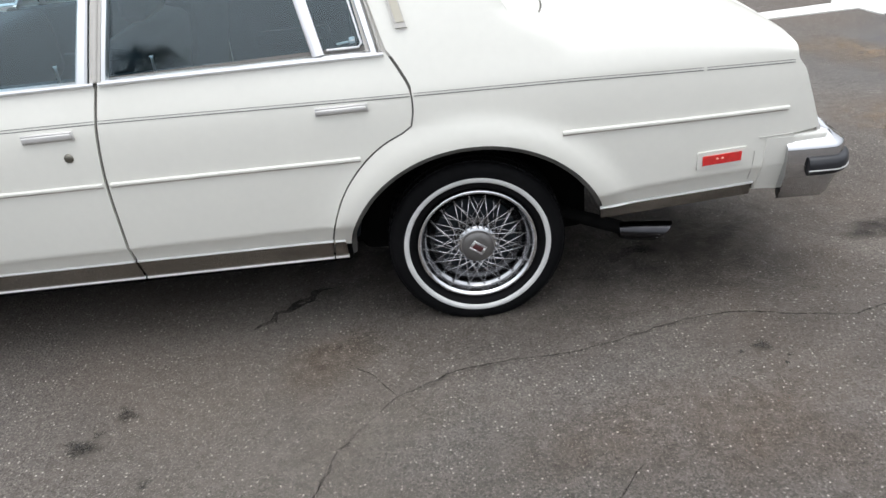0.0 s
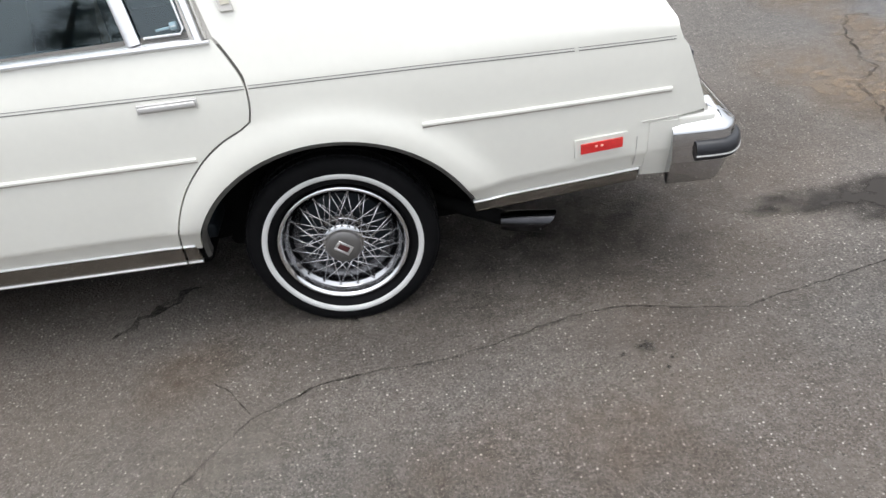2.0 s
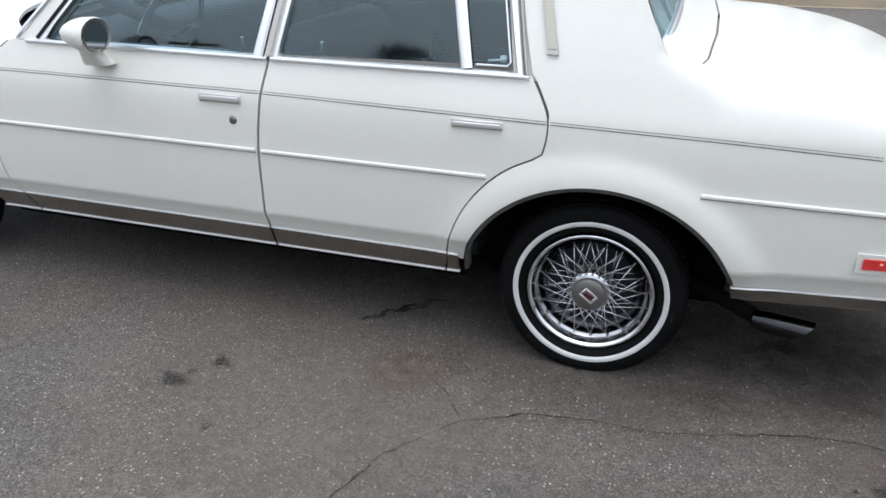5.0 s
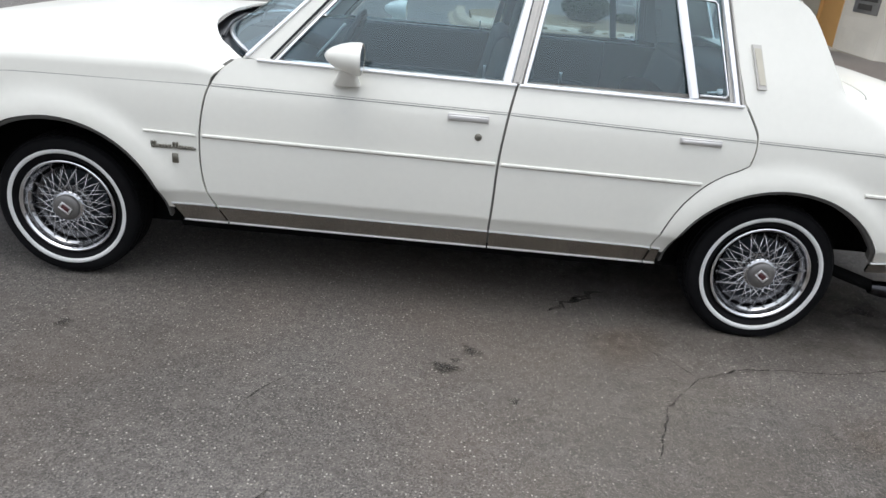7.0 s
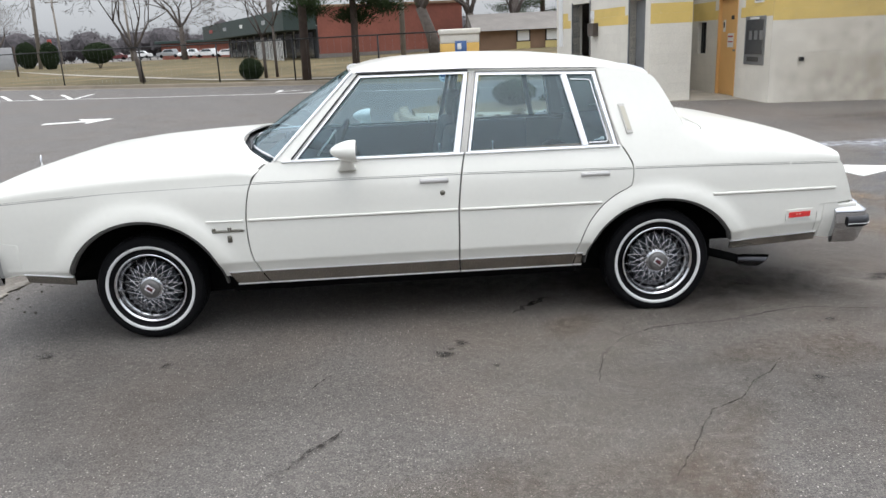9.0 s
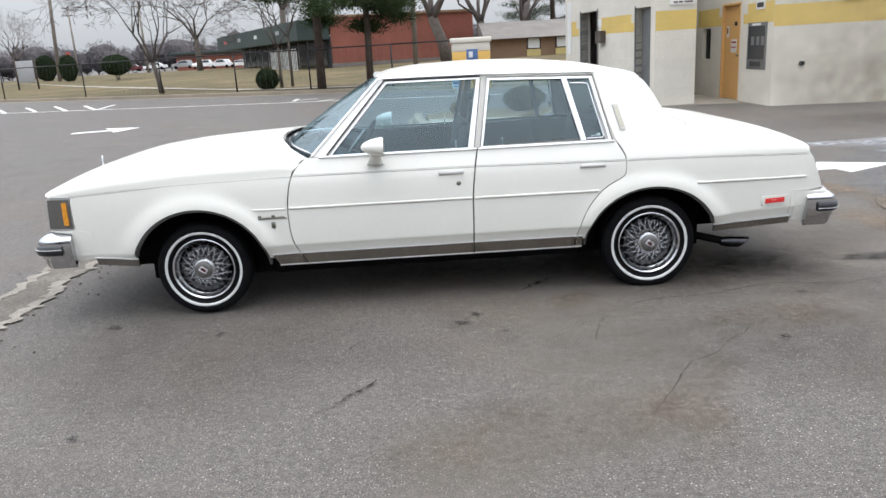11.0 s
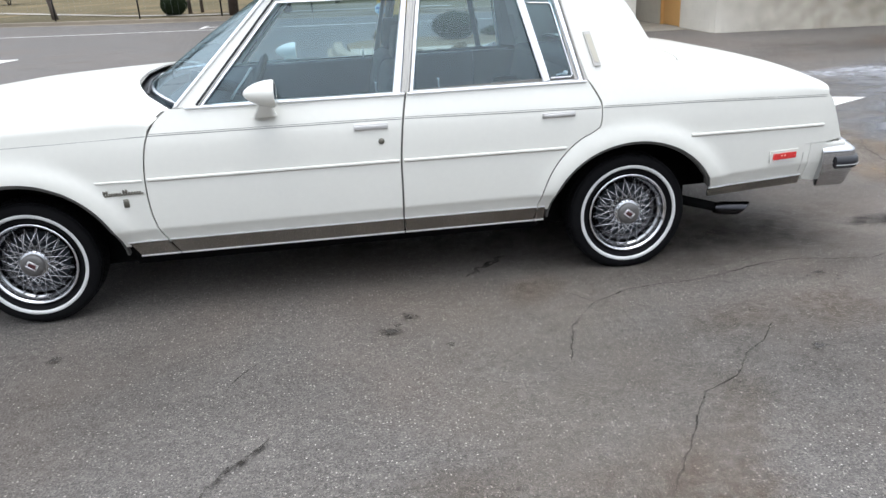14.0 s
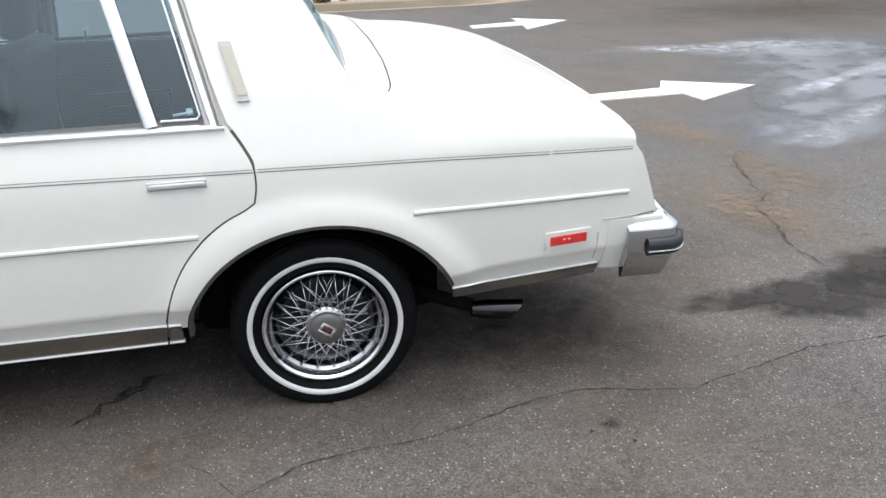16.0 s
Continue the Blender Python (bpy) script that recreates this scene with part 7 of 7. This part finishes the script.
for (a0, b0), (a1, b1) in zip(rows, rows[1:]):
    for k in range(6):
        t = k / 6
        fine.append(((a0[0] + (a1[0] - a0[0]) * t, a0[1] + (a1[1] - a0[1]) * t), (b0[0] + (b1[0] - b0[0]) * t, b0[1] + (b1[1] - b0[1]) * t)))
vv = [[bm.verts.new((p[0], p[1], lawn_z(*p) + 0.05)) for p in pr] for pr in fine]
for r0, r1 in zip(vv, vv[1:]):
    bm.faces.new((r0[0], r1[0], r1[1], r0[1]))
bmesh.ops.recalc_face_normals(bm, faces=bm.faces[:])
tagged(link_mesh("footpath", bm, CONCRETE, smooth=False), "pale concrete footpath across the lawn", "path", kind="structure")

fence = thing("fence", "black iron rail fence along the lawn", "fence")
posts = [(-27.5, 40.2), (-22.06, 36.5), (-16.31, 33.1), (-11.55, 30.1), (-7.6, 27.7), (-4.2, 25.9), (-0.8, 24.2), (2.8, 22.4)]
for x, y in posts:
    z = lawn_z(x, y)
    part("post", tube(bmesh.new(), [(x, y, z - 0.05), (x, y, z + 1.62)], 0.032, 8), BLACK_IRON, fence)
for (x0, y0), (x1, y1) in zip(posts, posts[1:]):
    part("rail", tube(bmesh.new(), [(x0, y0, lawn_z(x0, y0) + 1.60), (x1, y1, lawn_z(x1, y1) + 1.60)], 0.026, 6), BLACK_IRON, fence)
    bm = bmesh.new()
    L = math.hypot(x1 - x0, y1 - y0)
    k = int(L / 0.3)
    for i in range(1, k):
        t = i / k
        x, y = x0 + (x1 - x0) * t, y0 + (y1 - y0) * t
        z = lawn_z(x, y)
        tube(bm, [(x, y, z + 0.05), (x, y, z + 1.58)], 0.0022, 3, False)
    part("wire_mesh", bm, GREY_STEEL, fence, "thin wire infill", False)

BOARD_GREY = material("faded_grey_board", (0.34, 0.345, 0.355), 0.6, var=0.08)
board = thing("notice_board", "grey roadside notice board on two posts", "sign", at=(-28.6, 52.5, 0.36))
for x in (-0.72, 0.72):
    part("post", box_bm((x - 0.05, -0.05, -0.05), (x + 0.05, 0.05, 2.15)), BARK_DARK, board)
part("panel", box_bm((-0.62, -0.08, 0.55), (0.62, -0.05, 2.1), 0.01), BOARD_GREY, board)

sm_sign = thing("street_sign", "slim post with a small red and white sign", "sign", at=(-33.0, 70.0, 0.68))
part("post", tube(bmesh.new(), [(0, 0, -0.05), (0, 0, 2.4)], 0.05, 6), SIGN_WHITE, sm_sign)
part("sign_face", box_bm((-0.20, -0.03, 2.25), (0.20, 0.03, 2.62), 0.01), SIGN_RED, sm_sign)
part("sign_face", box_bm((-0.16, -0.03, 1.95), (0.16, 0.03, 2.2), 0.01), SIGN_WHITE, sm_sign)

shrub((-36.35, 72.2, 0.66), (1.0, 1.0, 1.28), 6000, 0.12, 21, "tall rounded dark evergreen shrub on the lawn", group="lawn shrubs", lift=0.05, rough=0.08)
shrub((-31.2, 65.5, 0.58), (0.80, 0.8, 1.22), 5000, 0.11, 22, "tall narrow dark evergreen shrub on the lawn", group="lawn shrubs", lift=0.05, rough=0.08)
shrub((-24.8, 60.0, 0.55), (1.22, 1.1, 0.84), 6000, 0.11, 23, "dark clipped shrub raised on bare stems", group="lawn shrubs", lift=0.48, rough=0.08)
shrub((-6.43, 28.6, 0.24), (0.52, 0.5, 0.48), 6000, 0.05, 25, "round clipped dark evergreen shrub on the lawn", group="lawn shrubs", rough=0.05)


# ---- trees ----
def grow(bm, p, d, length, r, depth, rng, twist=0.5, up=0.12, kids=(2, 3), shrink=0.72):
    """A limb with bends, then forks."""
    pts, rad = [p], [r]
    q, dd = p, d
    seg = 3 if depth > 1 else 2
    for k in range(seg):
        dd = (dd + Vector((rng.uniform(-1, 1), rng.uniform(-1, 1), rng.uniform(-0.6, 1) * 0.5 + up)) * 0.18).normalized()
        q = q + dd * length / seg
        pts.append(q)
        rad.append(r * (1 - 0.38 * (k + 1) / seg))
    tube(bm, pts, rad, 7 if depth > 3 else (5 if depth > 1 else 3), depth > 4)
    if depth == 0:
        return
    for k in range(rng.randint(*kids)):
        side = dd.orthogonal().normalized()
        side.rotate(Matrix.Rotation(rng.uniform(0, 2 * math.pi), 3, dd))
        nd = (dd + side * rng.uniform(0.45, 0.95) * twist * 2).normalized()
        start = pts[-1] if k < 2 or depth < 2 else pts[rng.randint(1, seg)]
        grow(bm, start, nd, length * shrink * rng.uniform(0.8, 1.15), max(0.008, rad[-1] * rng.uniform(0.60, 0.82)), depth - 1, rng, twist, up, kids, shrink)


def bare_tree(at, height, r, seed, label, depth=6, mat=BARK, group="bare trees", fork=0.28, lean=(0, 0)):
    rng = random.Random(seed)
    t = thing("tree", label, "tree", group, at)
    top = Vector((lean[0], lean[1], height * fork))
    part("trunk", tube(bmesh.new(), [(0, 0, -0.1), (lean[0] * 0.3, lean[1] * 0.3, height * fork * 0.4), top], [r * 1.25, r, r * 0.85], 10), mat, t)
    for k in range(4):
        bm = bmesh.new()
        a = 2 * math.pi * (k + rng.random() * 0.6) / 4
        w = rng.uniform(0.35, 0.85)
        grow(bm, top - Vector((0, 0, 0.25 * k * r)), Vector((math.cos(a) * w, math.sin(a) * w, 1)).normalized(), height * 0.17, r * rng.uniform(0.45, 0.66), depth, rng, 0.46, 0.08, (2, 3), 0.80)
        part("limb", bm, mat if mat is BARK_DARK else TWIGS, t)
    return t


def pine(at, height, r, seed, label, clear=0.35, spread=2.6, count=5200):
    rng = random.Random(seed)
    t = thing("tree", label, "tree", "pine trees", at)
    part("trunk", tube(bmesh.new(), [(0, 0, -0.1), (0.05, 0, height * 0.3), (-0.05, 0.05, height * 0.65), (0, 0, height)], [r * 1.2, r, r * 0.75, r * 0.2], 10), BARK_DARK, t)
    crown = bmesh.new()
    n = 26
    for k in range(n):
        z = height * (clear + (1 - clear) * k / n)
        a = rng.uniform(0, 2 * math.pi)
        L = spread * (1.05 - 0.75 * k / n) * rng.uniform(0.7, 1.15)
        end = Vector((math.cos(a) * L, math.sin(a) * L, z - 0.10 * L + rng.uniform(-0.2, 0.3)))
        limb = bmesh.new()
        tube(limb, [(0, 0, z), tuple(Vector((0, 0, z)).lerp(end, 0.5) + Vector((0, 0, 0.12))), tuple(end)], [0.05, 0.035, 0.012], 5)
        part("limb", limb, BARK_DARK, t)
        for j in range(7):
            c = Vector((0, 0, z)).lerp(end, 0.30 + 0.70 * j / 6) + Vector((rng.uniform(-0.35, 0.35), rng.uniform(-0.35, 0.35), rng.uniform(-0.15, 0.25)))
            for i in range(int(count / n / 7)):
                o = Vector((rng.gauss(0, 0.30), rng.gauss(0, 0.30), rng.gauss(0, 0.13)))
                d = (Vector((o.x, o.y, abs(o.z) + 0.2)).normalized() + Vector((rng.uniform(-0.4, 0.4), rng.uniform(-0.4, 0.4), rng.uniform(-0.3, 0.3)))).normalized()
                s = rng.uniform(0.11, 0.22)
                u = d.orthogonal().normalized() * s * 0.13
                q = c + o
                crown.faces.new([crown.verts.new(v) for v in (q - u, q + u, q + d * s)])
    part("crown", crown, NEEDLES, t, "", False)
    return t


bare_tree((-12.15, 31.9, 0.2), 9.0, 0.115, 5, "bare winter tree with spreading limbs on the lawn", 8, fork=0.17, lean=(-0.25, 0))
bare_tree((-6.0, 29.6, 0.22), 6.0, 0.07, 9, "slim bare young tree beside a shrub", 5, fork=0.3)
bare_tree((-5.6, 30.2, 0.22), 6.5, 0.06, 12, "slim bare young tree beside a shrub", 5, fork=0.35)
pine((-3.75, 25.9, 0.15), 11.0, 0.155, 3, "tall dark pine with a thick trunk by the kerb", 0.27, 2.7, 30000)
pine((-1.75, 25.6, 0.15), 8.5, 0.13, 4, "dark pine with low drooping needles", 0.30, 1.75, 30000)
bare_tree((2.3, 44.0, 0.75), 13.0, 0.36, 21, "large bare winter tree behind the brick building", 6, fork=0.22, lean=(-0.9, 0))
bare_tree((5.2, 52.0, 0.6), 14.0, 0.34, 22, "large bare winter tree behind the brick building", 6, fork=0.2)
bare_tree((9.0, 56.0, 0.5), 13.0, 0.32, 23, "large bare winter tree behind the low house", 6, fork=0.2)
bare_tree((-22.0, 75.0, 0.8), 13.0, 0.28, 24, "bare winter tree beyond the lawn", 6, fork=0.25)
bare_tree((-58.0, 110.0, 0.4), 12.0, 0.28, 25, "bare winter tree far beyond the lawn", 6, fork=0.25)
bare_tree((-17.0, 95.0, 0.4), 14.0, 0.3, 26, "bare winter tree beyond the lawn", 6, fork=0.3)
bare_tree((-11.5, 66.0, 0.6), 15.0, 0.3, 27, "tall bare winter tree beside the shops", 6, fork=0.35)
for i, (x, y, h) in enumerate(((10.5, 66, 10.5), (13.5, 68, 12.0), (16.0, 64, 11.0))):
    pine((x, y, 0.3), h, 0.25, 40 + i, "dense dark evergreen behind the low house", 0.12, 2.6, 12000)

pine((-7.6, -18.8, 0.0), 13.1, 0.26, 51, "dense dark evergreen behind the open lot", 0.25, 3.3, 12000)

# ---- poles ----
def utility_pole(at, h, r, lean, label, arm=True, drops=(0.75,)):
    t = thing("utility_pole", label, "utility pole", "utility poles", at)
    part("pole", tube(bmesh.new(), [(0, 0, -0.2), (lean, 0, h)], [r, r * 0.75], 10), WOOD_POLE, t)
    for k, drop in enumerate(drops if arm else ()):
        part("crossarm", box_bm((lean - 1.1 + 0.15 * k, -0.06, h - drop), (lean + 1.1 - 0.15 * k, 0.06, h - drop + 0.15)), WOOD_POLE, t)
    return t


utility_pole((-33.3, 68.0, 0.6), 11.5, 0.19, 0.6, "tall leaning wooden utility pole")
utility_pole((-42.0, 118.0, 0.4), 11.0, 0.20, 0.0, "far wooden utility pole")
utility_pole((-58.0, 130.0, 0.4), 11.0, 0.20, 0.0, "far wooden utility pole")
utility_pole((-16.4, -20.4, 0.0), 13.3, 0.20, 0.0, "tall dark wooden utility pole behind the lot", True, (0.35, 1.05))
utility_pole((0.15, 31.0, 0.3), 10.0, 0.13, 0.1, "slim grey lamp pole", False)
wires = thing("overhead_wires", "thin sagging overhead wires", "wires")
for k, (z, y) in enumerate(((11.3, 0), (10.5, 0), (10.2, 0.4))):
    pts = []
    for i in range(13):
        t = i / 12
        pts.append((-31.7 + (-90 + 31.7) * t, 68 + 10 * t + y, z - 2.2 * 4 * t * (1 - t) * 0.4))
    part("wire", tube(bmesh.new(), pts, 0.022, 4), BLACK_IRON, wires)
for k in range(2):
    pts = [(-31.7 + (-42 + 31.7) * t, 68 + 50 * t, 11.2 - 0.4 * k - 2.4 * 4 * t * (1 - t) * 0.4) for t in np.linspace(0, 1, 13)]
    part("wire", tube(bmesh.new(), pts, 0.025, 4), BLACK_IRON, wires)

# ---- far buildings ----
shops = thing("shop_building", "red brick shop building with a dark green sloping fascia", "building")
bz = 0.3
part("wall", slab(bmesh.new(), [(-5.9, 52), (4.8, 54), (4.8, 75), (-5.9, 75)], bz, 4.25), RED_BRICK, shops, "", False)
part("parapet", slab(bmesh.new(), [(-6.05, 51.85), (4.95, 53.85), (4.95, 75.2), (-6.05, 75.2)], 4.25, 4.42), BRICK_TAN, shops, "", False)
part("plinth", slab(bmesh.new(), [(-5.95, 51.9), (4.85, 53.9), (4.85, 54.2), (-5.95, 52.2)], bz - 0.3, 1.0), ROOF_BROWN, shops, "", False)
# long shop front running away from the brick end
S0, S1 = (-6.0, 52.0), (-19.0, 82.0)
bm = bmesh.new()
wall_between(bm, S1, S0, bz, 3.0, 0.3)
part("shop_front", bm, DARK_OPEN, shops, "", False)
SL = math.hypot(S1[0] - S0[0], S1[1] - S0[1])
part("fascia", slab(bmesh.new(), [S0, S1, (S1[0] - 2.4, S1[1] - 1.0), (S0[0] - 2.2, S0[1] - 1.0)], 2.75, 4.15), GREEN_FASCIA, shops, "", False)
for k in range(11):
    s = 0.8 + k * 2.8
    box_on("window", S1, S0, SL - s - 2.2, SL - s, 0.6, 2.6, 0.02, 0.06, STORE_GLASS, shops)
    box_on("mullion", S1, S0, SL - s - 2.3, SL - s - 2.2, 0.3, 2.75, 0.0, 0.10, SIGN_WHITE, shops)
for k in range(20):
    s = 0.4 + 0.42 * k
    x, y = S0[0] - 2.3 - (13 / SL) * s, S0[1] - 1.0 + (30 / SL) * s
    part("railing_bar", box_bm((x - 0.022, y - 0.022, bz), (x + 0.022, y + 0.022, bz + 1.9)), SIGN_WHITE, shops, "", False)
for s, w, m in ((5.0, 1.0, BOARD_GREY), (13.0, 0.9, SIGN_WHITE), (20.0, 1.2, BOARD_GREY), (27.0, 1.5, SIGN_RED)):
    a = facing((S1[0] - 2.4, S1[1] - 1.0), (S0[0] - 2.2, S0[1] - 1.0), SL - s - w, 3.2, 0.06)[0]
    b = facing((S1[0] - 2.4, S1[1] - 1.0), (S0[0] - 2.2, S0[1] - 1.0), SL - s, 3.2, 0.06)[0]
    bm = bmesh.new()
    wall_between(bm, (a.x, a.y), (b.x, b.y), 3.35, 3.65, 0.1)
    part("shop_sign", bm, m, shops, "", False)
part("roof", slab(bmesh.new(), [S0, S1, (-5, 90), (-5, 75)], 4.0, 4.2), ROOF_BROWN, shops, "", False)
far_shop = thing("far_shop", "low far red-roofed shop block", "building")
part("wall", box_bm((-52, 166, 0.1), (-33, 176, 3.6)), RED_BRICK, far_shop, "", False)
part("roof", box_bm((-53, 165, 3.6), (-32, 177, 4.2), 0.1), GREEN_FASCIA, far_shop, "", False)

house = thing("apartment_building", "low brown brick apartment building with a grey shingle roof", "building")
part("wall", box_bm((5.3, 48.0, 0.2), (16.0, 56.0, 2.1)), BRICK_TAN, house, "", False)
bm = bmesh.new()
prof = [(5.0, 47.4, 2.02), (16.3, 47.4, 2.02), (16.3, 51.5, 3.25), (5.0, 51.5, 3.25), (5.0, 56.5, 2.02), (16.3, 56.5, 2.02)]
v = [bm.verts.new(p) for p in prof]
bm.faces.new((v[0], v[1], v[2], v[3]))
bm.faces.new((v[3], v[2], v[5], v[4]))
bm.faces.new((v[0], v[3], v[4]))
bm.faces.new((v[1], v[5], v[2]))
bm.faces.new((v[0], v[4], v[5], v[1]))
bmesh.ops.recalc_face_normals(bm, faces=bm.faces[:])
part("roof", bm, ROOF_BROWN, house, "", False)
for x in (8.0, 10.0, 12.0):
    w = part("window", box_bm((x, 47.9, 1.25), (x + 0.95, 47.98, 2.0)), STORE_GLASS, house, "", False)
    part("curtain", box_bm((x + 0.08, 47.86, 1.3), (x + 0.87, 47.9, 1.95)), SIGN_WHITE, w, "", False)
    part("panel", box_bm((x, 47.9, 0.25), (x + 0.95, 47.97, 1.22)), PANEL_YELLOW, house, "", False)


def far_car(at, yaw, mat, label, kind=0):
    t = thing("parked_car", label, "car", "cars parked by the shops", at)
    t.rotation_euler = (0, 0, radians(yaw))
    prof = [(-2.2, 0.35), (-2.25, 0.65), (-2.1, 0.82), (-1.3, 0.92), (-0.75, 1.36), (0.7, 1.42), (1.35, 0.98), (2.1, 0.90), (2.2, 0.6), (2.15, 0.35)]
    if kind:
        prof = [(-2.2, 0.38), (-2.25, 0.75), (-2.05, 0.98), (-1.25, 1.08), (-0.6, 1.62), (1.6, 1.66), (2.05, 1.05), (2.15, 0.6), (2.1, 0.38)]
    bm = bmesh.new()
    lay = []
    for y, k in ((-0.86, 0.96), (-0.80, 1.0), (0.80, 1.0), (0.86, 0.96)):
        lay.append([bm.verts.new((x * k, y * (0.82 if z > 1.2 else 1), z)) for x, z in prof])
    n = len(prof)
    for l0, l1 in zip(lay, lay[1:]):
        for i in range(n):
            bm.faces.new((l0[i], l0[(i + 1) % n], l1[(i + 1) % n], l1[i]))
    bm.faces.new(lay[0][::-1])
    bm.faces.new(lay[-1])
    bmesh.ops.recalc_face_normals(bm, faces=bm.faces[:])
    part("body", bm, mat, t, "", False)
    top = 1.56 if kind else 1.33
    for s in (-1, 1):
        bm = bmesh.new()
        q = [(-1.0, 0.98 if not kind else 1.10), (1.1, 1.0 if not kind else 1.10), (0.66, top), (-0.62, top - 0.02)]
        a = [bm.verts.new((x, s * (0.875 if z < 1.15 else 0.74), z)) for x, z in q]
        bm.faces.new(a)
        bmesh.ops.recalc_face_normals(bm, faces=bm.faces[:])
        part("window", bm, STORE_GLASS, t, "", False)
        for x in (-1.35, 1.32):
            part("wheel", lathe([(0.0, -0.09), (0.2, -0.1), (0.31, -0.08), (0.31, 0.08), (0.0, 0.09)], 16, "y", (x, s * 0.80, 0.31)), TYRE, t)
    return t


for x, y, z, yw, m, lb, k in ((-51.3, 150, 0.9, 5, CAR_WHITE, "far white sedan parked by the shops", 0), (-46.5, 152, 0.8, 15, CAR_SILVER, "far silver wagon parked by the shops", 1), (-42.2, 151, 0.65, 60, CAR_WHITE, "far white wagon parked by the shops", 1), (-38.4, 150, 0.55, 4, CAR_WHITE, "far white minivan parked by the shops", 1), (-34.4, 149, 0.5, 6, CAR_WHITE, "far white sedan parked by the shops", 0), (-57.0, 153, 0.8, 10, CAR_DARK, "far dark red car parked by the shops", 0)):
    far_car((x, y, z), yw, m, lb, k)

# ---- distant woods all round ----
def woods(name, cx, cy, radius, a0, a1, h0, h1, n, seed, label, size=0.5, per=170):
    """A far uneven band of winter woods: slim trunks and many twig tufts, joined in one."""
    rng = random.Random(seed)
    bm = bmesh.new()
    for k in range(n):
        a = radians(a0 + (a1 - a0) * (k + rng.random()) / n)
        r = radius * rng.uniform(0.92, 1.15)
        x, y = cx + r * math.cos(a), cy + r * math.sin(a)
        h = rng.uniform(h0, h1) * (1.25 if rng.random() < 0.12 else 1)
        w = rng.uniform(0.30, 0.5) * h
        tube(bm, [(x, y, -0.5), (x, y, h * 0.8)], [0.02 * h, 0.006 * h], 4, False)

        def lump(p):
            k = 0.80 * (1 + 0.35 * noise.noise(Vector((x, y, 0)) + p * 1.7))
            return Vector((x + p.x * w * k, y + p.y * w * k, h * 0.48 + p.z * h * 0.46 * k))

        ball(bm, 2, lump)
        leaf_cloud(bm, (x, y, h * 0.52), (w, w, h * 0.48), per, size, rng, 0.3, 0.15)
    return tagged(link_mesh(name, bm, FAR_WOODS, smooth=False), label, "woods", kind="stuff")


woods("far_woods", 0, 0, 210, 45, 152, 6.0, 9.5, 210, 5, "hazy grey-brown winter woods on the skyline", 0.34, 900)
woods("near_woods", 0, 0, 105, 185, 355, 8.0, 13.0, 120, 6, "grey-brown winter woods behind the lot", 0.7, 600)
